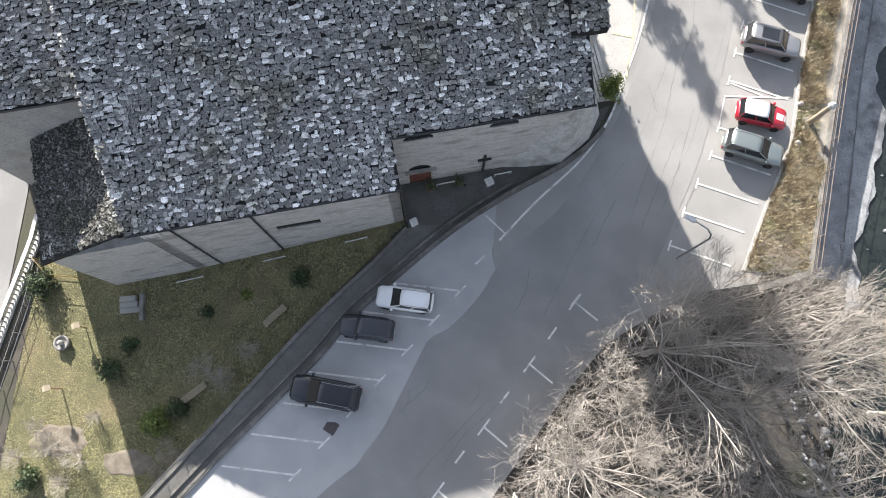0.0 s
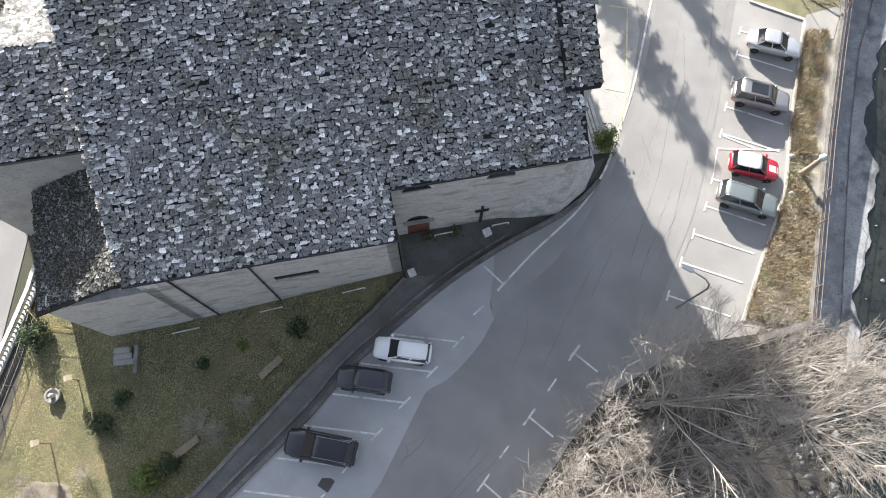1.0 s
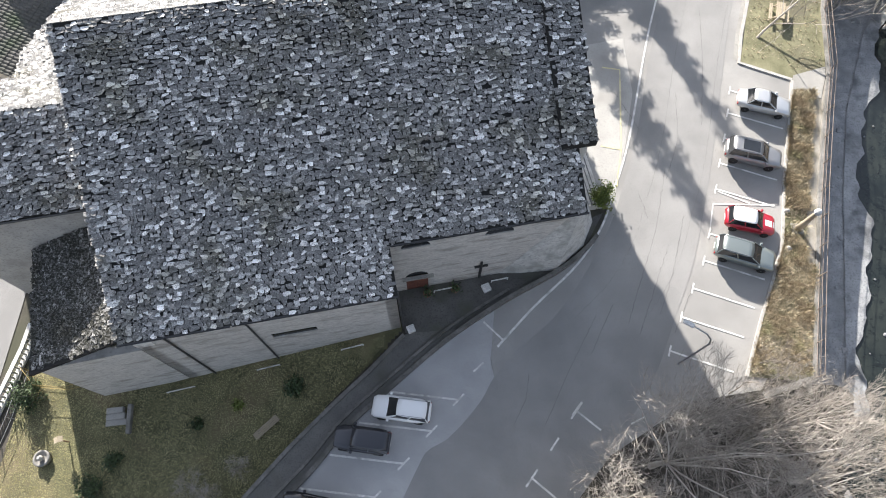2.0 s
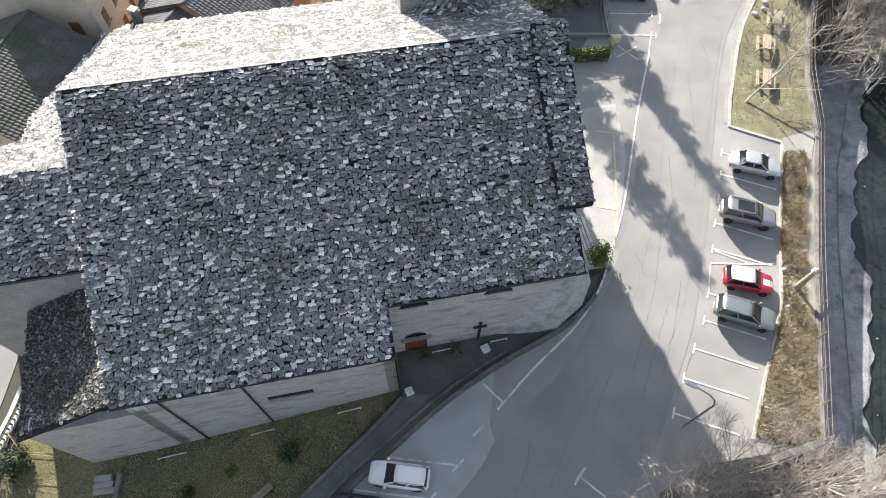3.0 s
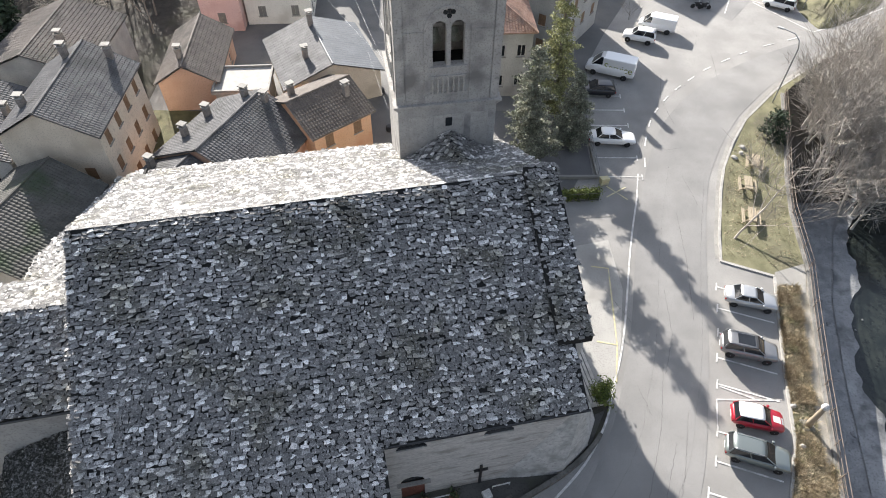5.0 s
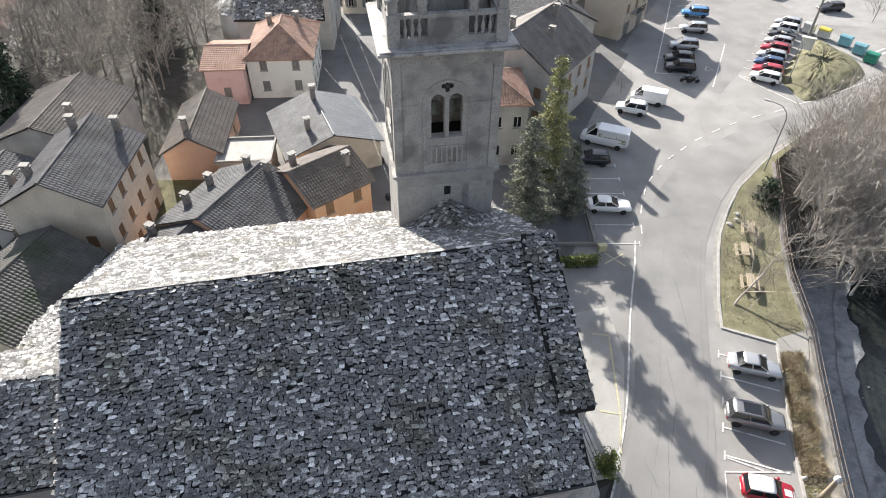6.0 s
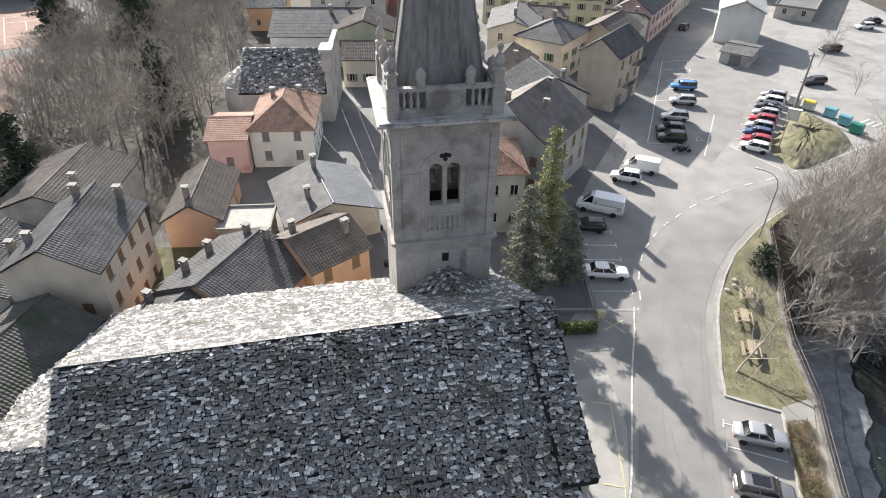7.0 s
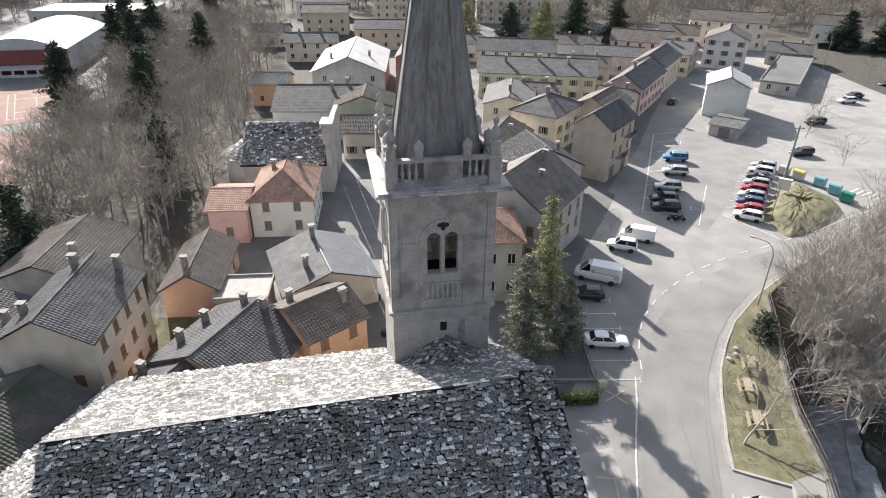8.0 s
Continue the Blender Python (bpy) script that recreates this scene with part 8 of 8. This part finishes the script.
for x, y in ((-1.0, 15.0), (1.0, 15.4)):
    pt = thing("flower_pot", pose(x, y, 0.6), "dark terracotta pot beside the church door", "flower pot", "door pots")
    bm = bmesh.new()
    lathe(bm, 0, 0, -0.05, [(0.2, 0), (0.3, 0.4), (0.33, 0.45), (0.27, 0.45)], 14)
    part("pot", bm, mat("terracotta", (0.16, 0.09, 0.06), (0.22, 0.13, 0.09), 2.0), pt)
    V, F = [], []
    foliage(V, F, random.Random(9), Vector((0, 0, 0.6)), 0.22, 60, 0.6)
    tagged(mesh_part("plant", V, F, LEAF_DARK, pt), kind="stuff")

# ---- riverside and car park things ----
STEEL = plain("lamp_steel", (0.33, 0.34, 0.35), 0.4, 0.8)


def street_lamp(x, y, z, height, arm, turn, label, head=True):
    t = thing("street_lamp", pose(x, y, z, 0, 0, turn), label, "street lamp", "street lamps")
    bm = bmesh.new()
    pts = [(0, 0, -0.1), (0, 0, height * 0.82)]
    if arm:
        pts += [(arm * 0.12, 0, height * 0.92), (arm * 0.4, 0, height * 0.985), (arm, 0, height)]
    else:
        pts += [(0, 0, height)]
    tube(bm, pts, 0.075, 0.04, 8)
    part("pole", bm, STEEL, t)
    if head:
        bm = bmesh.new()
        box(bm, arm - 0.1, arm + 0.62, -0.16, 0.16, height - 0.08, height + 0.08, bevel=0.05)
        part("lamp_head", bm, PALE_ROOF, t, "pale flat lamp head")
    return t


street_lamp(16.9, 10.4, g(10.4), 6.6, 1.6, 150, "steel street lamp with a curved arm at the car park's end")
street_lamp(37.0, 59.0, g(59), 8.2, 2.2, 140, "tall curved street lamp on the grass verge")
street_lamp(84.5, 108.5, 3.4, 9.0, 1.5, 170, "tall street lamp on the gravel car park")
street_lamp(108.0, 176.0, 5.0, 10.0, 1.5, 170, "tall street lamp at the far car park")
street_lamp(48.8, 81.1, 3.5, 6.5, 2.6, 140, "street lamp at the tip of the traffic island")
pole = thing("utility_pole", pose(59.0, 97.6, 3.4), "pale concrete utility pole beside the traffic island", "utility pole")
bm = bmesh.new()
tube(bm, [(0, 0, -0.2), (0, 0, 9.5)], 0.24, 0.13, 10)
part("pole", bm, CONCRETE, pole)
bm = bmesh.new()
box(bm, -0.9, 0.9, -0.06, 0.06, 8.9, 9.05)
part("crossarm", bm, STEEL, pole)
brd = thing("notice_board", pose(54.6, 89.9, 3.95, 0, 0, -30), "white notice board on the traffic island", "notice board")
bm = bmesh.new()
box(bm, -0.9, 0.9, -0.06, 0.06, 0.7, 2.5, bevel=0.02)
part("panel", bm, WHITEW, brd)
bm = bmesh.new()
box(bm, -1.0, 1.0, -0.35, 0.35, 2.5, 2.6)
part("canopy", bm, WHITEW, brd)
for sx in (-0.85, 0.85):
    bm = bmesh.new()
    tube(bm, [(sx, 0, -0.5), (sx, 0, 0.75)], 0.05, sides=6)
    part("leg", bm, STEEL, brd)
BIN_BLUE, BIN_GREEN, BIN_YELLOW = plain("blue_bin", (0.16, 0.36, 0.42), 0.5), plain("green_bin", (0.03, 0.24, 0.17), 0.5), plain("yellow_lid", (0.6, 0.5, 0.08), 0.5)
for k, (x, y, mb, ml, lab) in enumerate(((59.7, 99.4, PALE_ROOF, PALE_ROOF, "white recycling container in a row"), (61.2, 97.4, PALE_ROOF, BIN_YELLOW, "recycling container with a yellow lid"), (63.2, 94.4, BIN_BLUE, BIN_BLUE, "blue recycling container in a row"), (63.9, 91.3, BIN_BLUE, BIN_BLUE, "blue recycling container at the kerb"), (64.1, 88.2, BIN_GREEN, BIN_GREEN, "dark green glass container at the row's end"))):
    bn = thing("recycling_bin", pose(x, y, 3.45, 0, 0, -50), lab, "bin", "recycling bins")
    bm = bmesh.new()
    box(bm, -0.85, 0.85, -0.6, 0.6, 0.12, 1.25, bevel=0.06)
    part("container", bm, mb, bn)
    bm = bmesh.new()
    prism(bm, [(-0.62, 1.25), (0.62, 1.25), (0.55, 1.5), (0.2, 1.68), (-0.2, 1.68), (-0.55, 1.5)], -0.88, 0.88, "x")
    part("lid", bm, ml, bn)
    for sx in (-0.6, 0.6):
        bm = bmesh.new()
        box(bm, sx - 0.08, sx + 0.08, -0.4, 0.4, 0, 0.12)
        part("foot", bm, TYRE, bn)
trunk = thing("wooden_post", pose(27.15, 20.9, g(20.9) + 0.09), "thick pale carved wooden post beside the path", "post")
bm = bmesh.new()
tube(bm, [(0, 0, 0), (0.03, 0.02, 0.8), (0, 0, 1.8), (0.06, 0.04, 2.6), (0.02, 0, 3.05)], 0.26, 0.13, 10)
part("shaft", bm, WOOD, trunk, "", True)
bm = bmesh.new()
lathe(bm, 0, 0, 2.6, [(0.15, 0), (0.28, 0.18), (0.24, 0.4), (0.06, 0.62)], 9)
part("head", bm, PALE_ROOF, trunk)
bm = bmesh.new()
box(bm, -0.45, 0.45, -0.45, 0.45, -0.05, 0.12, bevel=0.03)
part("plinth", bm, CONCRETE, trunk)
for x, y, a in ((29.0, 41.2, 75), (29.9, 45.4, 75), (31.6, 48.6, 70)):
    t = thing("picnic_table", pose(x, y, g(y) + 0.11, 0, 0, a), "weathered wooden picnic table with benches on the grass", "picnic table", "picnic tables")
    for k in range(5):
        bm = bmesh.new()
        box(bm, -0.95, 0.95, -0.37 + 0.15 * k, -0.24 + 0.15 * k, 0.72, 0.76, bevel=0.006)
        part("plank", bm, WOOD, t)
    for s in (-1, 1):
        for k in range(2):
            bm = bmesh.new()
            box(bm, -0.95, 0.95, s * 0.72 - 0.14 + 0.15 * k, s * 0.72 - 0.02 + 0.15 * k, 0.43, 0.47, bevel=0.006)
            part("bench_plank", bm, WOOD, t)
        bm = bmesh.new()
        for sy in (-1, 1):
            tube(bm, [(s * 0.7, sy * 0.75, 0), (s * 0.7, sy * 0.2, 0.72)], 0.05, sides=4)
        tube(bm, [(s * 0.7, -0.8, 0.4), (s * 0.7, 0.8, 0.4)], 0.045, sides=4)
        part("leg_frame", bm, WOOD, t)
rs = random.Random(41)
for x, y, w in ((30.0, 49.7, 0.8), (31.3, 51.3, 0.7), (30.9, 50.4, 0.6), (26.6, 22.4, 0.5), (26.2, 19.3, 0.5)):
    bm = bmesh.new()
    bmesh.ops.create_icosphere(bm, subdivisions=2, radius=0.5)
    for v in bm.verts:
        v.co = Vector((v.co.x * w * rs.uniform(0.9, 1.1), v.co.y * w * 0.7 * rs.uniform(0.9, 1.1), max(-0.1, v.co.z * 0.5 * rs.uniform(0.85, 1.15))))
    o = link_mesh("boulder", bm, KERB)
    o.matrix_world = pose(x, y, g(y) + 0.16, 0, 0, rs.uniform(0, 180))
    tagged(o, "pale flat boulder lying in the grass", "boulder", "boulders in the verge")
gb = thing("grit_bin", pose(15.9, 45.8, g(45.8), 0, 0, 10), "yellow grit bin beside the parking bays", "grit bin")
bm = bmesh.new()
box(bm, -0.4, 0.4, -0.3, 0.3, 0, 0.6, bevel=0.03)
part("tub", bm, YELLOW_PAINT, gb)
bm = bmesh.new()
prism(bm, [(-0.34, 0.6), (0.34, 0.6), (0.3, 0.74), (-0.3, 0.82)], -0.43, 0.43, "x")
part("lid", bm, YELLOW_PAINT, gb)
for x, y in ((-7.2, 59.6), (-5.9, 53.2)):
    bm = bmesh.new()
    lathe(bm, 0, 0, 0, [(0.3, 0), (0.36, 0.15), (0.36, 0.6), (0.26, 0.66)], 14)
    o = link_mesh("street_planter", bm, TRIM)
    o.matrix_world = pose(x, y, g(y) + 0.04)
    tagged(o, "dark round planter standing in the street", "planter", "street planters")
# cables between tower and houses
for k, (p, q) in enumerate((((-4.2, 44.5, 17.2), (-17.3, 101.5, 9.5)), ((-4.2, 44.0, 14.5), (-16.0, 88.0, 8.6)), ((-4.4, 43.0, 12.0), (-8.4, 60.0, 8.3)), ((-4.2, 44.2, 16.0), (-17.0, 76.0, 9.0)))):
    bm = bmesh.new()
    tube(bm, [tuple(Vector(p).lerp(Vector(q), u / 10) - Vector((0, 0, 4.5 * (u / 10) * (1 - u / 10) * 0.5))) for u in range(11)], 0.008, sides=4)
    tagged(link_mesh("cable", bm, STEEL), "thin sagging cable between tower and houses", "cable", "cables")
# dry grass on the verge, tufts on the lawn, stones in the river
def tufts(name, count, place, blades, material, label, size, seed):
    r = random.Random(seed)
    V, F = [], []
    n = 0
    while n < count:
        p = place(r)
        if p is None:
            continue
        n += 1
        for k in range(blades):
            a, ln = r.uniform(0, 6.28), size * r.uniform(0.5, 1.2)
            out = r.uniform(0.3, 1.0)
            tip = Vector((math.cos(a) * ln * out, math.sin(a) * ln * out, ln * (1.1 - out * 0.7)))
            side = Vector((-math.sin(a), math.cos(a), 0)) * 0.02
            n0 = len(V)
            V += [p + side, p - side, p + tip]
            F.append((n0, n0 + 1, n0 + 2))
    tagged(mesh_part(name, V, F, material, None, label), category="grass", kind="stuff")


def on_verge(r):
    y = r.uniform(9.8, 33.5)
    e = np.interp(y, [9.6, 13.8, 17.6, 20, 25, 31.3, 34.5], [21.6, 23.3, 25.0, 25.9, 26.9, 28.4, 29.2])
    w = np.interp(y, [9.4, 17.2, 20, 25.0, 33, 34.9], [25.2, 27.05, 27.7, 28.8, 30.7, 31.2])
    lo, hi = min(e, w) + 0.12, max(e, w) + (0.8 if y < 18 else 0)
    if hi - lo < 0.3 or 20.0 < y < 22.6 and r.random() < 0.85:
        return None
    x = r.uniform(lo, hi)
    return Vector((x, y, g(y) + 0.1))


tufts("dry_grass", 4200, on_verge, 9, STRAW, "tall dry straw-coloured grass on the verge", 0.42, 901)
SCRUB = mat("brown_scrub", (0.20, 0.155, 0.10), (0.33, 0.27, 0.175), 1.2, 0.9, 0.0, 8.0, (0.19, 0.20, 0.10), 0.5, piece=0.6)


def on_clumps(r):
    p = on_verge(r)
    if p is None or math.sin(p.x * 2.3 + p.y * 1.1) + math.sin(p.y * 2.9 - p.x) + r.uniform(-0.6, 0.6) < 0.2:
        return None
    return p


tufts("scrub", 2600, on_clumps, 12, SCRUB, "clumps of brown dry weeds and scrub on the verge", 0.6, 905)


def on_lawn(r):
    x, y = r.uniform(-31, -4), r.uniform(-14, 12)
    if garden_side(x, y) < 0.6:
        return None
    return Vector((x, y, land(x, y) + 0.03))


tufts("grass_tufts", 75000, on_lawn, 4, mat("lawn_blades", (0.34, 0.32, 0.16), (0.50, 0.46, 0.26), 0.9, 0.9, 0.0, 8.0, (0.26, 0.24, 0.13), 0.3, piece=0.35), "short uneven winter grass on the lawn", 0.075, 902)


def on_green(r):
    x, y = r.uniform(25, 36), r.uniform(35.5, 54)
    if bank(x, y) > -0.4 or x < np.interp(y, [34, 36.3, 41.8, 48.4, 56], [28, 25.3, 26.7, 28.9, 33.4]) or (y < 36.6 and x < 29):
        return None
    return Vector((x, y, g(y) + 0.1))


tufts("grass_tufts", 1800, on_green, 5, STRAW, "dry winter grass on the verge", 0.16, 903)
rs = random.Random(55)
V, F = [], []
bm = bmesh.new()
bmesh.ops.create_icosphere(bm, subdivisions=1, radius=1.0)
ico_v, ico_f = [v.co.copy() for v in bm.verts], [tuple(v.index for v in f.verts) for f in bm.faces]
bm.free()
for k in range(900):
    y = rs.uniform(-20, 58)
    x0 = np.interp(y, [-40, 2, 9.8, 17, 24.1, 35.4, 46.5, 60], [28, 25.5, 26.9, 28.5, 30.2, 33.0, 35, 40])
    x = x0 + abs(rs.gauss(0, 2.2)) + 0.2
    s = rs.uniform(0.06, 0.2) * (2.2 if rs.random() < 0.05 else 1)
    n0 = len(V)
    for v in ico_v:
        V.append((x + v.x * s * rs.uniform(0.8, 1.2), y + v.y * s * rs.uniform(0.8, 1.2), -2.92 + v.z * s * 0.6))
    F += [tuple(i + n0 for i in q) for q in ico_f]
tagged(mesh_part("river_stones", V, F, GRAVEL, None, "rounded grey stones in the river bed"), category="stones", kind="stuff")


def on_island(r):
    k, i = r.uniform(0.1, 0.97), r.randrange(len(ISLAND))
    (x0, y0), (x1, y1) = ISLAND[i], ISLAND[(i + 1) % len(ISLAND)]
    u = r.random()
    x, y = x0 + (x1 - x0) * u, y0 + (y1 - y0) * u
    return Vector((mid.x + (x - mid.x) * k, mid.y + (y - mid.y) * k, 3.4 + np.interp(k, [0, 0.45, 0.68, 0.86, 1.0], [1.15, 1.05, 0.8, 0.42, 0.05])))


tufts("grass_tufts", 2600, on_island, 6, GRASS, "rough dry grass on the traffic island", 0.13, 904)
